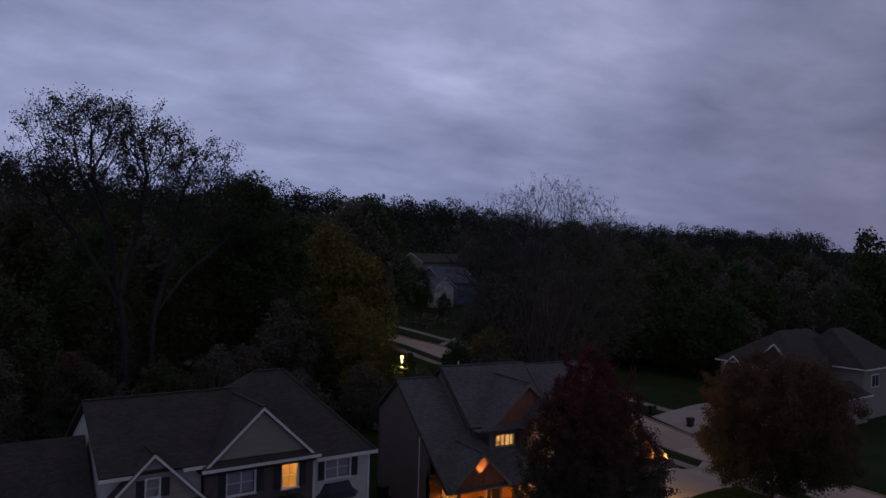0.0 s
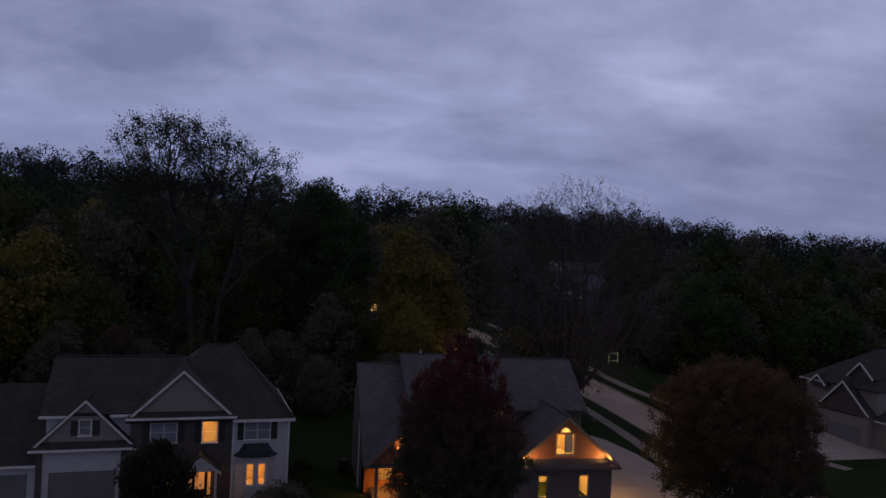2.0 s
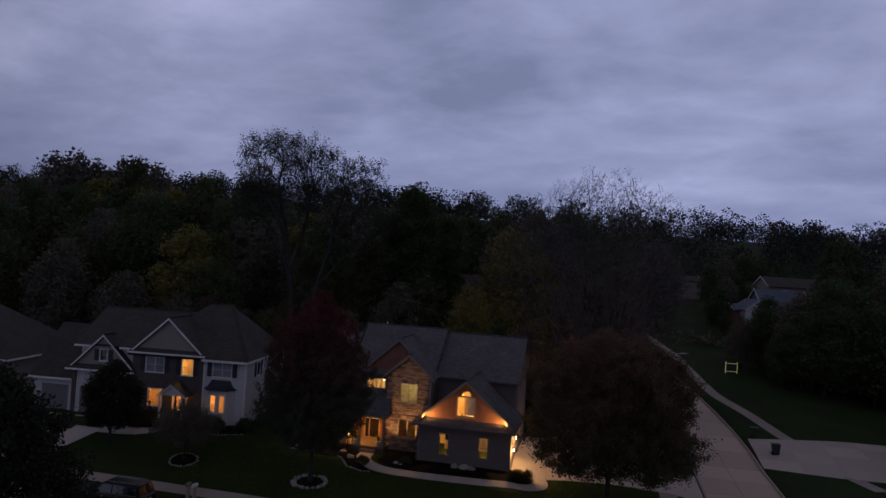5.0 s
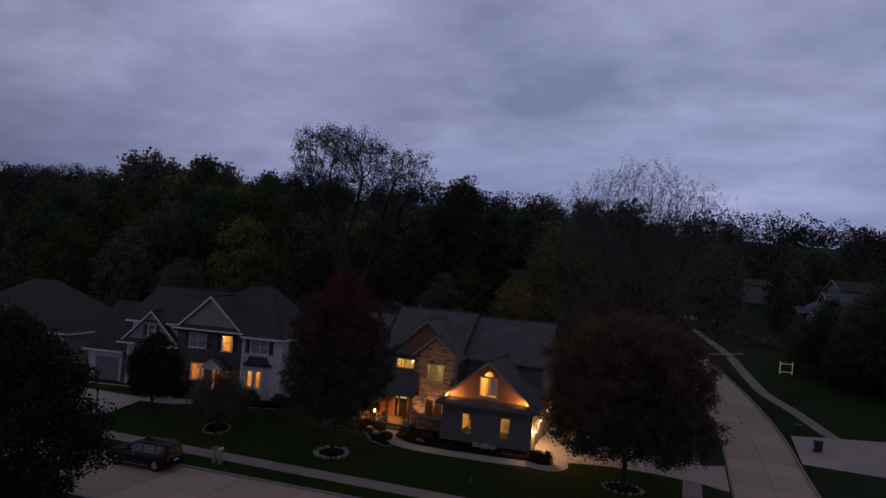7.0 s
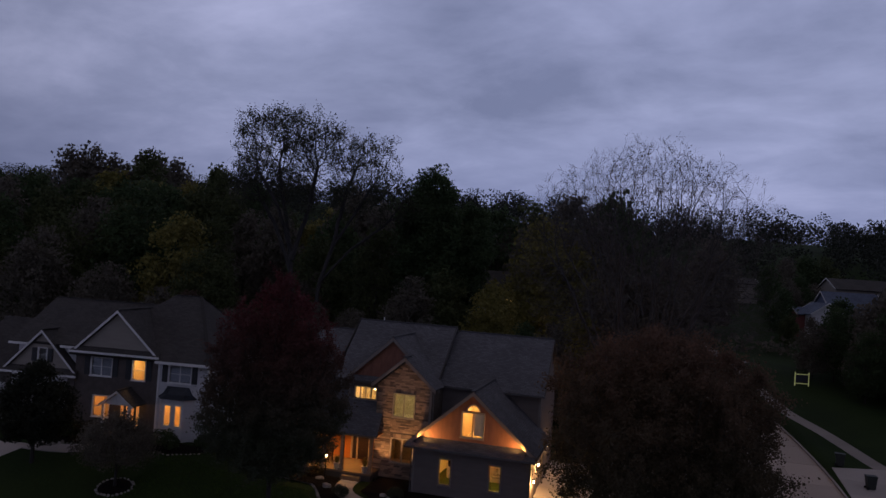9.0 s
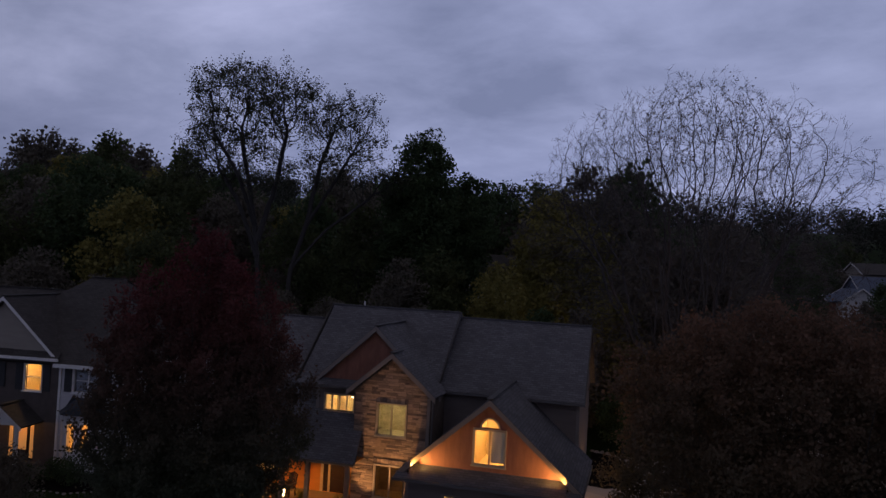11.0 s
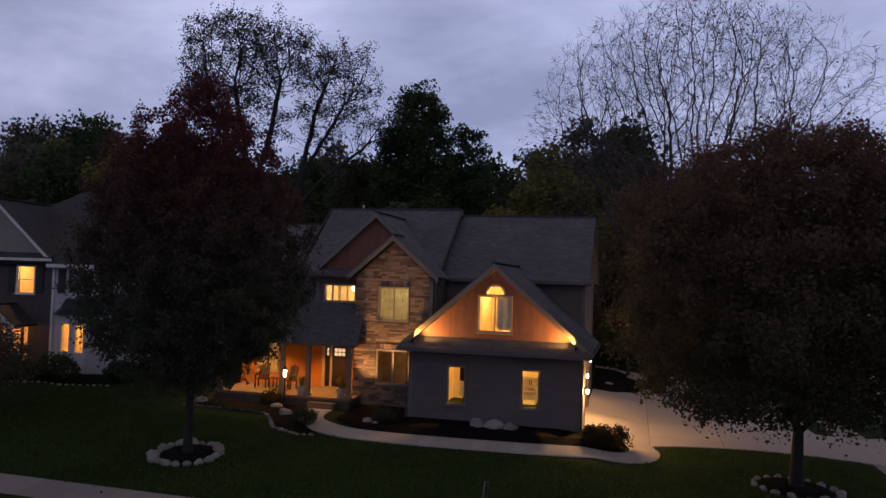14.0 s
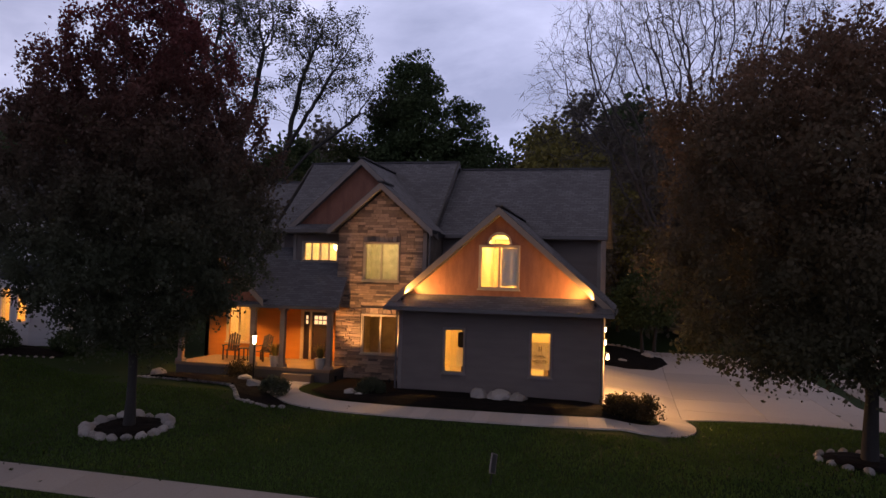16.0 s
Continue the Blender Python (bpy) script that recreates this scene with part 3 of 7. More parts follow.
part("garage_side_wall", boxes((0.0, 0.2, 0.2, 5.3, -0.5, 3.3)), M_SIDING, house)
for y0, y1 in ((1.8, 3.2), (4.2, 6.6)):
    gd = part("garage_door", boxes((6.96, 7.02, y0, y1, -0.55, 2.5)), M_TRIM, house, "pale panelled garage door")
    n = round((y1 - y0) / 0.7)
    for k in range(4):
        for j in range(n):
            part("door_panel", boxes((7.02, 7.04, y0 + 0.06 + j * (y1 - y0) / n, y0 - 0.06 + (j + 1) * (y1 - y0) / n, -0.42 + k * 0.74, 0.18 + k * 0.74)), M_TRIM, gd)
# lap siding: thin shadow lines as real boards
for k in range(19):
    z = -0.2 + k * 0.19
    cuts = [h for h in GW if h[2] - 0.1 < z + 0.19 and h[3] + 0.1 > z]
    x = 0.1
    segs = []
    for h in cuts:
        segs.append((x, h[0] - 0.08))
        x = h[1] + 0.08
    segs.append((x, 7.2))
    for a, b in segs:
        bm = bmesh.new()
        prism(bm, [(a, -0.002, z), (a, -0.022, z), (a, -0.004, z + 0.188)], (b - a, 0, 0))
        part("siding_board", bm, M_SIDING, w_gar)
part("corner_board", boxes((-0.03, 0.11, -0.03, 0.11, -0.45, 3.1)), M_TRIM, house)
part("corner_board", boxes((7.19, 7.315, -0.03, 0.11, -0.5, 3.1)), M_TRIM, house)
for a, b, c, d in GW:
    window(house, a, b, c, d, -0.02, 1, M_TRIM)

# the lit gable over the garage: roof apex and slope
GA, GS = 6.78, 0.87
AR_X, AR_Z, AR_R = 3.63, 5.47, 0.37


def gable_profile(x0, x1, cx, apex, slope):
    return [(x0, apex - slope * (cx - x0)), (cx, apex), (x1, apex - slope * (x1 - cx))]


bm = bmesh.new()
arch_cols = []
n = 10
for i in range(n):
    a, b = -AR_R + 2 * AR_R * i / n, -AR_R + 2 * AR_R * (i + 1) / n
    h = math.sqrt(max(AR_R ** 2 - ((a + b) / 2) ** 2, 0.0))
    arch_cols.append((AR_X + a, AR_X + b, AR_Z + 0.0, AR_Z + h))
holes = [(2.95, AR_X - AR_R, 3.9, 5.40), (AR_X + AR_R, 4.31, 3.9, 5.40)] + [(a, b, 3.9, 5.40) for a, b, c, d in arch_cols] + arch_cols
wall_panel(bm, gable_profile(0.2, 7.1, 3.65, GA - 0.26, GS), 3.42, holes, 0.15, 0.0)
w_gable = part("gable_wall", bm, M_SHAKE, house, "red cedar-shake gable wall washed by two uplights")
window(house, 2.95, 4.31, 3.9, 5.38, -0.02, 2)
bm = bmesh.new()
for i in range(14):
    a, b = math.pi * i / 14, math.pi * (i + 1) / 14
    prism(bm, [(AR_X + r * math.cos(t), -0.06, AR_Z + r * math.sin(t)) for r, t in ((AR_R, a), (AR_R + 0.07, a), (AR_R + 0.07, b), (AR_R, b))], (0, 0.12, 0))
fan = part("window", bm, M_FRAME, house, "half-round fanlight")
bm = bmesh.new()
prism(bm, [(AR_X + AR_R * math.cos(math.pi * i / 14), 0.03, AR_Z + AR_R * math.sin(math.pi * i / 14)) for i in range(15)], (0, 0.006, 0))
part("pane", bm, M_GLASS, fan).visible_shadow = False
# cedar shakes in courses
rs = random.Random(5)
for k in range(15):
    z = 3.5 + k * 0.2
    half = (GA - 0.3 - z - 0.2) / GS
    if half < 0.15:
        break
    x = 3.65 - half
    while x < 3.65 + half - 0.05:
        w = min(rs.uniform(0.5, 0.9), 3.65 + half - x)
        clash = (x < 4.40 and x + w > 2.86 and z < 5.46 and z + 0.2 > 3.8) or (x < 4.08 and x + w > 3.18 and z < 5.95 and z + 0.2 > 5.3)
        if not clash:
            bm = bmesh.new()
            prism(bm, [(x + 0.001, -0.001, z), (x + 0.001, -0.008 - rs.random() * 0.0015, z), (x + 0.001, -0.003, z + 0.199)], (w - 0.003, 0, 0))
            part("shake_course", bm, M_SHAKE, w_gable)
        x += w


def gable_roof_y(parent, cx, apex, slope, y_front, y_back, half, material, thick=0.2, trim=M_TRIM, rake=0.24):
    """Two planes with the ridge along y; y_back(z) says how far back each height runs."""
    for s in (-1, 1):
        ze = apex - slope * half
        a, b = (cx + s * half, y_front, ze), (cx + s * half, y_back(ze), ze)
        c, d = (cx, y_back(apex), apex), (cx, y_front, apex)
        roof_slab("roof", [a, b, c, d] if s > 0 else [b, a, d, c], parent, material, thick)
        bm = bmesh.new()
        nrm = Vector((s * slope, 0, 1)).normalized()
        p, q = Vector((cx + s * half, y_front - 0.012, ze)), Vector((cx, y_front - 0.012, apex))
        prism(bm, [p - nrm * 0.02, q - nrm * 0.02, q - Vector((0, 0, rake * 1.2)), p - Vector((0, 0, rake * 1.2))], (0, 0.04, 0))
        part("rake_board", bm, trim, parent)
    bm = bmesh.new()
    beam(bm, (cx, y_front - 0.03, apex + 0.015), (cx, y_back(apex), apex + 0.015), 0.26, 0.05)
    part("ridge_cap", bm, material, parent)


MAIN_Y, MAIN_Z, MAIN_E, MAIN_S = 9.0, 9.55, 4.82, 0.823


def main_front_y(z):
    return MAIN_Y - (MAIN_Z - z) / MAIN_S


gable_roof_y(house, 3.65, GA, GS, -0.52, lambda z: max(main_front_y(z), 5.25) + 0.25, 4.02, M_ROOF, trim=M_RAKE_TAN)
# the pent roof below the gable
roof_slab("pent_roof", [(-0.36, -0.82, 3.16), (7.66, -0.82, 3.16), (7.36, 0.0, 3.62), (-0.06, 0.0, 3.62)], house, M_ROOF, 0.1)
part("gutter", boxes((-0.38, 7.68, -0.90, -0.80, 3.02, 3.15)), M_GUTTER, house)
part("soffit", boxes((-0.3, 7.6, -0.78, -0.025, 3.02, 3.05)), M_TRIM, house)
for sx, x in ((-1, -0.36), (1, 7.66)):
    part("gutter", boxes((x - 0.05, x + 0.05, -0.35, 5.0, 3.08, 3.2)), M_GUTTER, house)
bm = bmesh.new()
tube(bm, [(7.24, -0.08, 3.0), (7.24, -0.08, -0.3), (7.26, -0.3, -0.42)], [0.04] * 3, 8)
part("downspout", bm, M_GUTTER, house)
bm = bmesh.new()
tube(bm, [(-0.1, -0.06, 3.0), (-0.1, -0.06, 0.1), (-0.12, -0.4, 0.02)], [0.04] * 3, 8)
part("downspout", bm, M_GUTTER, house)

# right-hand main block
bm = bmesh.new()
wall_panel(bm, [(0.0, 6.15), (6.94, 6.15)], 3.0, (), 0.2, 5.3)
part("wall", bm, M_SIDING, house)
bm = bmesh.new()
prism(bm, [(6.74, 7.4, -0.8), (6.74, 12.4, -0.8), (6.74, 12.4, 6.25), (6.74, MAIN_Y, 9.25), (6.74, 5.5, 6.3), (6.74, 5.5, 3.0), (6.74, 7.4, 3.0)], (0.2, 0, 0))
part("wall", bm, M_SIDING, house)
part("wall", boxes((-10.55, 6.94, 12.3, 12.5, -0.6, 6.2)), M_SIDING, house)
part("corner_board", boxes((6.82, 6.97, 5.26, 5.42, 3.0, 6.0)), M_TRIM, house)
roof_slab("roof", [(0.0, MAIN_E, 6.11), (7.22, MAIN_E, 6.11), (7.14, MAIN_Y, MAIN_Z), (0.0, MAIN_Y, MAIN_Z)], house, M_ROOF)
roof_slab("roof", [(7.22, 13.1, 6.11), (0.0, 13.1, 6.11), (0.0, MAIN_Y, MAIN_Z), (7.14, MAIN_Y, MAIN_Z)], house, M_ROOF)
part("gutter", boxes((0.4, 7.24, MAIN_E - 0.1, MAIN_E, 5.97, 6.1)), M_GUTTER, house)
part("soffit", boxes((0.4, 7.2, MAIN_E, 5.3, 5.95, 5.98)), M_TRIM, house)
part("ridge_cap", boxes((0.1, 7.14, MAIN_Y - 0.12, MAIN_Y + 0.12, MAIN_Z - 0.05, MAIN_Z + 0.03)), M_ROOF, house)
for y0, z0 in ((MAIN_E, 6.11), (13.1, 6.11)):
    bm = bmesh.new()
    beam(bm, (7.23, y0, z0 - 0.12), (7.15, MAIN_Y, MAIN_Z - 0.12), 0.05, 0.2)
    part("rake_board", bm, M_RAKE_DK, house)

# left-hand higher block
LY, LZ, LS = 8.5, 9.84, 0.861
LE = 6.12


def left_front_y(z):
    return LY - (LZ - z) / LS


roof_slab("roof", [(-7.2, left_front_y(LE), LE), (0.06, left_front_y(LE), LE), (0.12, LY, LZ), (-7.42, LY, LZ)], house, M_ROOF)
roof_slab("roof", [(0.06, LY + (LZ - LE) / LS, LE), (-7.55, LY + (LZ - LE) / LS, LE), (-7.42, LY, LZ), (0.12, LY, LZ)], house, M_ROOF)
part("ridge_cap", boxes((-7.5, 0.06, LY - 0.12, LY + 0.12, LZ - 0.05, LZ + 0.03)), M_ROOF, house)
for x in (0.06, -7.5):
    bm = bmesh.new()
    beam(bm, (x, left_front_y(LE), LE - 0.1), (x, LY, LZ - 0.1), 0.05, 0.22)
    beam(bm, (x, 2 * LY - left_front_y(LE), LE - 0.1), (x, LY, LZ - 0.1), 0.05, 0.22)
    part("rake_board", bm, M_RAKE_DK, house)
bm = bmesh.new()
for x in (-0.2, -7.3):
    prism(bm, [(x, 4.3, 5.0), (x, 12.4, 5.0), (x, 12.4, 6.3), (x, LY, LZ - 0.3), (x, 4.4, 6.2)], (0.15, 0, 0))
part("wall", bm, M_SIDING, house)
bm = bmesh.new()
tube(bm, [(-5.7, LY + 0.3, LZ - 0.4), (-5.7, LY + 0.3, LZ + 0.25)], [0.05, 0.05], 8)
part("vent_pipe", bm, M_TRIM_W, house)

# big red gable and the bedroom wall under it
BX, BA, BS = -2.95, 9.2, 0.905
BW = (-5.55, -4.0, 4.80, 5.60)
bm = bmesh.new()
wall_panel(bm, [(-6.0, 6.2), (-3.45, 6.2)], 3.0, [BW], 0.2, 3.54)
box(bm, -6.0, -5.8, 3.74, 4.4, 3.0, 6.1)
box(bm, -6.95, -6.0, 4.3, 4.5, 3.0, 6.1)
part("wall", bm, M_SIDING, house)
for x in (-6.03, -6.98):
    part("corner_board", boxes((x, x + 0.14, 3.51 if x > -6.5 else 4.27, 3.66 if x > -6.5 else 4.42, 3.6, 6.05)), M_TRIM, house)
window(house, *BW, 3.52, 4)
bm = bmesh.new()
wall_panel(bm, gable_profile(-6.0, 0.3, BX, BA - 0.26, BS), 6.2, (), 0.15, 3.54)
part("gable_wall", bm, M_SHAKE, house, "dull red cedar-shake gable wall")
gable_roof_y(house, BX, BA, BS, 3.25, lambda z: left_front_y(z) + 0.3, 3.46, M_ROOF)
part("gutter", boxes((-7.15, -3.5, 2.98, 3.08, 6.0, 6.13)), M_GUTTER, house)
roof_slab("pent_roof", [(-7.15, 3.02, 6.14), (-3.4, 3.02, 6.14), (-3.4, 3.54, 6.40), (-6.6, 3.54, 6.40)], house, M_ROOF, 0.06)
part("soffit", boxes((-7.1, -3.5, 3.08, 4.35, 5.97, 6.0)), M_TRIM, house)

# stone bay
SX, SA, SSL = -1.71, 8.05, 0.86
SWU, SWL = (-2.40, -0.97, 4.06, 5.56), (-2.39, -0.90, 1.10, 2.62)
stone_top = [(-3.58, SA - 0.3 - SSL * 1.87), (SX, SA - 0.3), (0.2, SA - 0.3 - SSL * 1.91)]
bm = bmesh.new()
wall_panel(bm, stone_top, -0.3, [SWU, SWL], 0.2, 2.63)
box(bm, -3.58, -3.38, 2.83, 4.3, -0.3, 6.2)
box(bm, 0.0, 0.2, 2.83, 5.4, -0.3, 6.2)
w_stone = part("stone_wall", bm, M_MORTAR, house, "ledge-stone bay in browns and tans")
window(house, *SWU, 2.60, 2)
window(house, *SWL, 2.60, 2)
gable_roof_y(house, SX, SA, SSL, 2.26, lambda z: 3.7, 2.24, M_ROOF, 0.16)
part("corner_board", boxes((0.06, 0.22, 2.58, 2.64, 0.1, 6.0)), M_TRIM, house)
bm = bmesh.new()
tube(bm, [(0.33, 2.62, 6.0), (0.33, 2.62, 3.0)], [0.04, 0.04], 8)
part("downspout", bm, M_GUTTER, house)

# low left block: its front slope runs down over the porch
QY, QZ, QS = 9.08, 8.98, 0.747
PE_Y, PE_Z = 1.02, 2.96
roof_slab("roof", [(-10.8, PE_Y, PE_Z), (-6.95, PE_Y, PE_Z), (-6.95, QY, QZ), (-10.8, QY, QZ)], house, M_ROOF)
roof_slab("roof", [(-6.95, PE_Y, PE_Z), (-2.86, PE_Y, PE_Z), (-3.3, 3.54, PE_Z + QS * 2.52), (-6.95, 3.54, PE_Z + QS * 2.52)], house, M_ROOF)
roof_slab("roof", [(-6.95, 3.54, PE_Z + QS * 2.52), (-5.95, 3.54, PE_Z + QS * 2.52), (-5.95, 4.35, PE_Z + QS * 3.33), (-6.95, 4.35, PE_Z + QS * 3.33)], house, M_ROOF, 0.1)
roof_slab("roof", [(-7.3, 12.5, 6.42), (-10.8, 12.5, 6.42), (-10.8, QY, QZ), (-7.3, QY, QZ)], house, M_ROOF)
part("ridge_cap", boxes((-10.8, -7.4, QY - 0.12, QY + 0.12, QZ - 0.05, QZ + 0.03)), M_ROOF, house)
bm = bmesh.new()
prism(bm, [(-10.55, 4.2, -0.5), (-10.55, 12.4, -0.5), (-10.55, 12.4, 6.2), (-10.55, QY, QZ - 0.28), (-10.55, 4.2, 5.0)], (0.2, 0, 0))
part("wall", bm, M_SIDING, house)
for y0, z0 in ((PE_Y, PE_Z), (12.5, 6.42)):
    bm = bmesh.new()
    beam(bm, (-10.8, y0, z0 - 0.1), (-10.8, QY, QZ - 0.1), 0.05, 0.2)
    part("rake_board", bm, M_RAKE_DK, house)
bm = bmesh.new()
tube(bm, [(-10.72, 5.2, 5.6), (-10.72, 5.2, 0.2)], [0.045, 0.045], 8)
part("downspout", bm, M_TRIM_W, house, "white downspout")
part("gutter", boxes((-10.8, -2.86, PE_Y - 0.1, PE_Y, PE_Z - 0.13, PE_Z - 0.01)), M_GUTTER, house)
part("soffit", boxes((-10.5, -3.0, PE_Y, 4.2, 2.86, 2.9)), M_PORCHWALL, house, "porch ceiling")

# lit gable over the porch's end
DX, DA, DS = -8.25, 5.35, 0.95
bm = bmesh.new()
wall_panel(bm, gable_profile(DX - 1.9, DX + 1.9, DX, DA - 0.2, DS), 3.05, (), 0.12, 1.15)
part("gable_wall", bm, M_SHAKE, house)
gable_roof_y(house, DX, DA, DS, 0.78, lambda z: PE_Y + (z - PE_Z) / QS + 0.15, 2.3, M_ROOF, 0.14)

# porch
part("porch_floor", boxes((-9.95, -3.1, 1.0, 4.2, 0.38, 0.5)), M_DECK, house, "tan porch floor", 0.02)
part("porch_skirt", boxes((-9.9, -3.15, 1.05, 4.2, -0.3, 0.375)), M_RAKE_DK, house, "dark boarded porch skirt")
part("step", boxes((-5.0, -3.75, 0.66, 1.0, -0.2, 0.30)), M_DECK, house)
PW = (-9.40, -8.30, 1.15, 2.72)
bm = bmesh.new()
wall_panel(bm, [(-10.55, 3.2), (-3.38, 3.2)], -0.4, [PW, (-5.85, -4.45, 0.5, 2.66)], 0.2, 4.2)
part("porch_wall", bm, M_PORCHWALL, house, "russet siding lit by the porch lamps")
window(house, *PW, 4.18, 2)
for x in (-3.25, -5.25, -6.55, -9.8):
    c = part("column", boxes((x - 0.1, x + 0.1, 1.12, 1.32, 0.5, 2.86)), M_SIDING, house, bevel=0.01)
    part("column_base", boxes((x - 0.15, x + 0.15, 1.07, 1.37, 0.5, 0.62)), M_SIDING, c)
    part("column_cap", boxes((x - 0.15, x + 0.15, 1.07, 1.37, 2.74, 2.86)), M_SIDING, c)
part("porch_beam", boxes((-10.0, -3.0, 1.08, 1.36, 2.87, 3.0)), M_TRIM, house)
# front door with sidelight
fd = part("door", boxes((-5.33, -4.55, 4.22, 4.27, 0.52, 2.58)), M_WOOD_DK, house, "dark wooden front door with six small lights", 0.006)
for i in range(3):
    for j in range(2):
        part("pane", boxes((-5.22 + i * 0.2, -5.06 + i * 0.2, 4.205, 4.219, 2.06 + j * 0.2, 2.22 + j * 0.2)), glow_mat("door_light", (1.0, 0.72, 0.4), 0.5) if i + j == 0 else bpy.data.materials["door_light"], fd)
for a in (0.62, 1.3):
    part("panel", boxes((-5.24, -4.64, 4.205, 4.219, a, a + 0.55)), M_WOOD_DK, fd)
part("door_handle", boxes((-5.28, -5.25, 4.15, 4.22, 1.45, 1.68)), M_BLACK, fd)
part("sidelight", boxes((-5.72, -5.43, 4.24, 4.27, 0.52, 2.58)), M_WOOD_DK, house)
part("door_frame", boxes((-5.85, -5.72, 4.16, 4.32, 0.5, 2.58), (-5.43, -5.33, 4.16, 4.32, 0.5, 2.58), (-4.55, -4.45, 4.16, 4.32, 0.5, 2.58), (-5.85, -4.45, 4.16, 4.32, 2.58, 2.66)), M_FRAME, house)
part("pane", boxes((-5.62, -5.53, 4.225, 4.239, 2.06, 2.22), (-5.62, -5.53, 4.225, 4.239, 2.26, 2.42)), bpy.data.materials["door_light"], house)
part("dividing_wall", boxes((-0.0, 0.2, 5.3, 12.3, -0.4, 6.2)), M_SIDING, house)

# rooms behind the lit windows
room(0.3, 6.6, 0.22, 6.9, -0.1, 2.9, 430, (1.0, 0.55, 0.15), "garage_room", "plain cream garage interior with lights on", lamp=(3.6, 2.6, 2.7))
room(2.9, 4.36, 0.2, 3.0, 3.62, 5.8, 60, (1.0, 0.58, 0.20), "loft_room", "cream loft room over the garage")
room(-3.2, -0.2, 2.85, 5.6, 3.7, 6.0, 34, (1.0, 0.80, 0.46), "upper_room", "pale upper room behind the stone bay", lamp=(-1.7, 4.4, 5.7), wall=mat("pale_sage_paint", (0.64, 0.57, 0.38), 0.8))
room(-3.2, -0.2, 2.85, 5.8, 0.5, 2.95, 20, (1.0, 0.60, 0.24), "front_room", "warm front room behind the stone bay", lamp=(-1.0, 4.6, 2.5), wall=mat("tan_room_paint", (0.36, 0.25, 0.13), 0.8))
room(-5.75, -3.7, 3.78, 5.6, 4.4, 5.95, 24, (1.0, 0.74, 0.40), "bedroom", "small lit upper bedroom", lamp=(-4.6, 4.7, 5.5))
room(-9.9, -7.6, 4.42, 6.6, 0.5, 2.9, 26, (1.0, 0.64, 0.26), "dining_room", "lit room behind the porch window")
# a blind in one casement of the loft
for a, b, z0, z1, y in ((3.68, 4.26, 4.0, 5.34, 0.14),):
    tagged(part("roller_blind", boxes((a, b, y, y + 0.01, z0, z1)), M_BLIND), "cream roller blind lowered behind the window", "blind")


def lamp(kind, at, power, color, size=0.05, target=None, angle=60, name="lamp_light"):
    la = new(name, bpy.data.lights.new(name, kind))
    la.data.energy, la.data.color, la.data.shadow_soft_size = power, color, size
    if kind == "SPOT":
        la.data.spot_size, la.data.spot_blend = radians(angle), 0.6
        la.matrix_world = look(at, target)
    else:
        la.location = at
    return la


def uplight(at, target, power, label, angle=70):
    """A small bullet uplight on its bracket."""
    top = thing("uplight", label, "uplight", look(at, target), "eave uplights")
    bm = bmesh.new()
    tube(bm, [(0, 0, 0.12), (0, 0, 0.02)], [0.035, 0.045], 10)
    part("housing", bm, M_BLACK, top)
    bm = bmesh.new()
    tube(bm, [(0, -0.02, 0.1), (0, -0.12, 0.1)], [0.012, 0.012], 6)
    part("bracket", bm, M_BLACK, top)
    d = (Vector(target) - Vector(at)).normalized()
    lamp("SPOT", Vector(at) + d * 0.03, power, (1.0, 0.52, 0.14), 0.03, target, angle)


uplight((0.30, -0.62, 3.46), (2.3, 0.10, 5.2), 235, "small black uplight at the foot of the gable", 100)
uplight((7.00, -0.62, 3.46), (5.0, 0.10, 5.2), 235, "small black uplight at the foot of the gable", 100)
uplight((-8.25, 0.80, 3.5), (-8.2, 1.1, 5.2), 230, "small black uplight below the porch gable", 60)


def wall_lantern(x, y, z, power):
    """A square lantern on the garage's side wall."""
    top = thing("wall_lantern", "lit square wall lantern beside the garage door", "wall lamp", pose(x, y, z), "garage lanterns")
    part("back_plate", boxes((-0.12, -0.10, -0.07, 0.07, -0.16, 0.16)), M_BLACK, top)
    part("arm", boxes((-0.10, -0.02, -0.02, 0.02, 0.15, 0.18)), M_BLACK, top)
    part("glass", boxes((-0.045, 0.045, -0.045, 0.045, -0.10, 0.08)), M_LAMP_W, top, "glowing lantern glass")
    part("cap", boxes((-0.09, 0.09, -0.09, 0.09, 0.10, 0.14)), M_BLACK, top)
    lamp("POINT", (x + 0.16, y, z - 0.05), power, (1.0, 0.55, 0.2), 0.06)


for x, y, z, watts in ((7.44, 0.7, 1.62, 190), (7.25, 3.7, 1.9, 190), (7.08, 8.9, 2.1, 50)):
    wall_lantern(x, y, z, watts)
lamp("SPOT", (-5.1, 2.6, 2.76), 340, (1.0, 0.45, 0.10), 0.08, (-5.1, 2.75, 0.5), 136)
lamp("SPOT", (-8.6, 2.6, 2.76), 340, (1.0, 0.45, 0.10), 0.08, (-8.6, 2.75, 0.5), 136)
for x in (-5.1, -8.6):
    top = thing("porch_ceiling_light", "round glowing porch ceiling light", "ceiling lamp", pose(x, 2.6, 2.86), "porch ceiling lights")
    bm = bmesh.new()
    tube(bm, [(0, 0, 0), (0, 0, -0.03)], [0.13, 0.13], 14)
    part("plate", bm, M_BLACK, top)
    bm = bmesh.new()
    tube(bm, [(0, 0, -0.03), (0, 0, -0.09)], [0.11, 0.08], 14)
    part("diffuser", bm, M_LAMP, top)
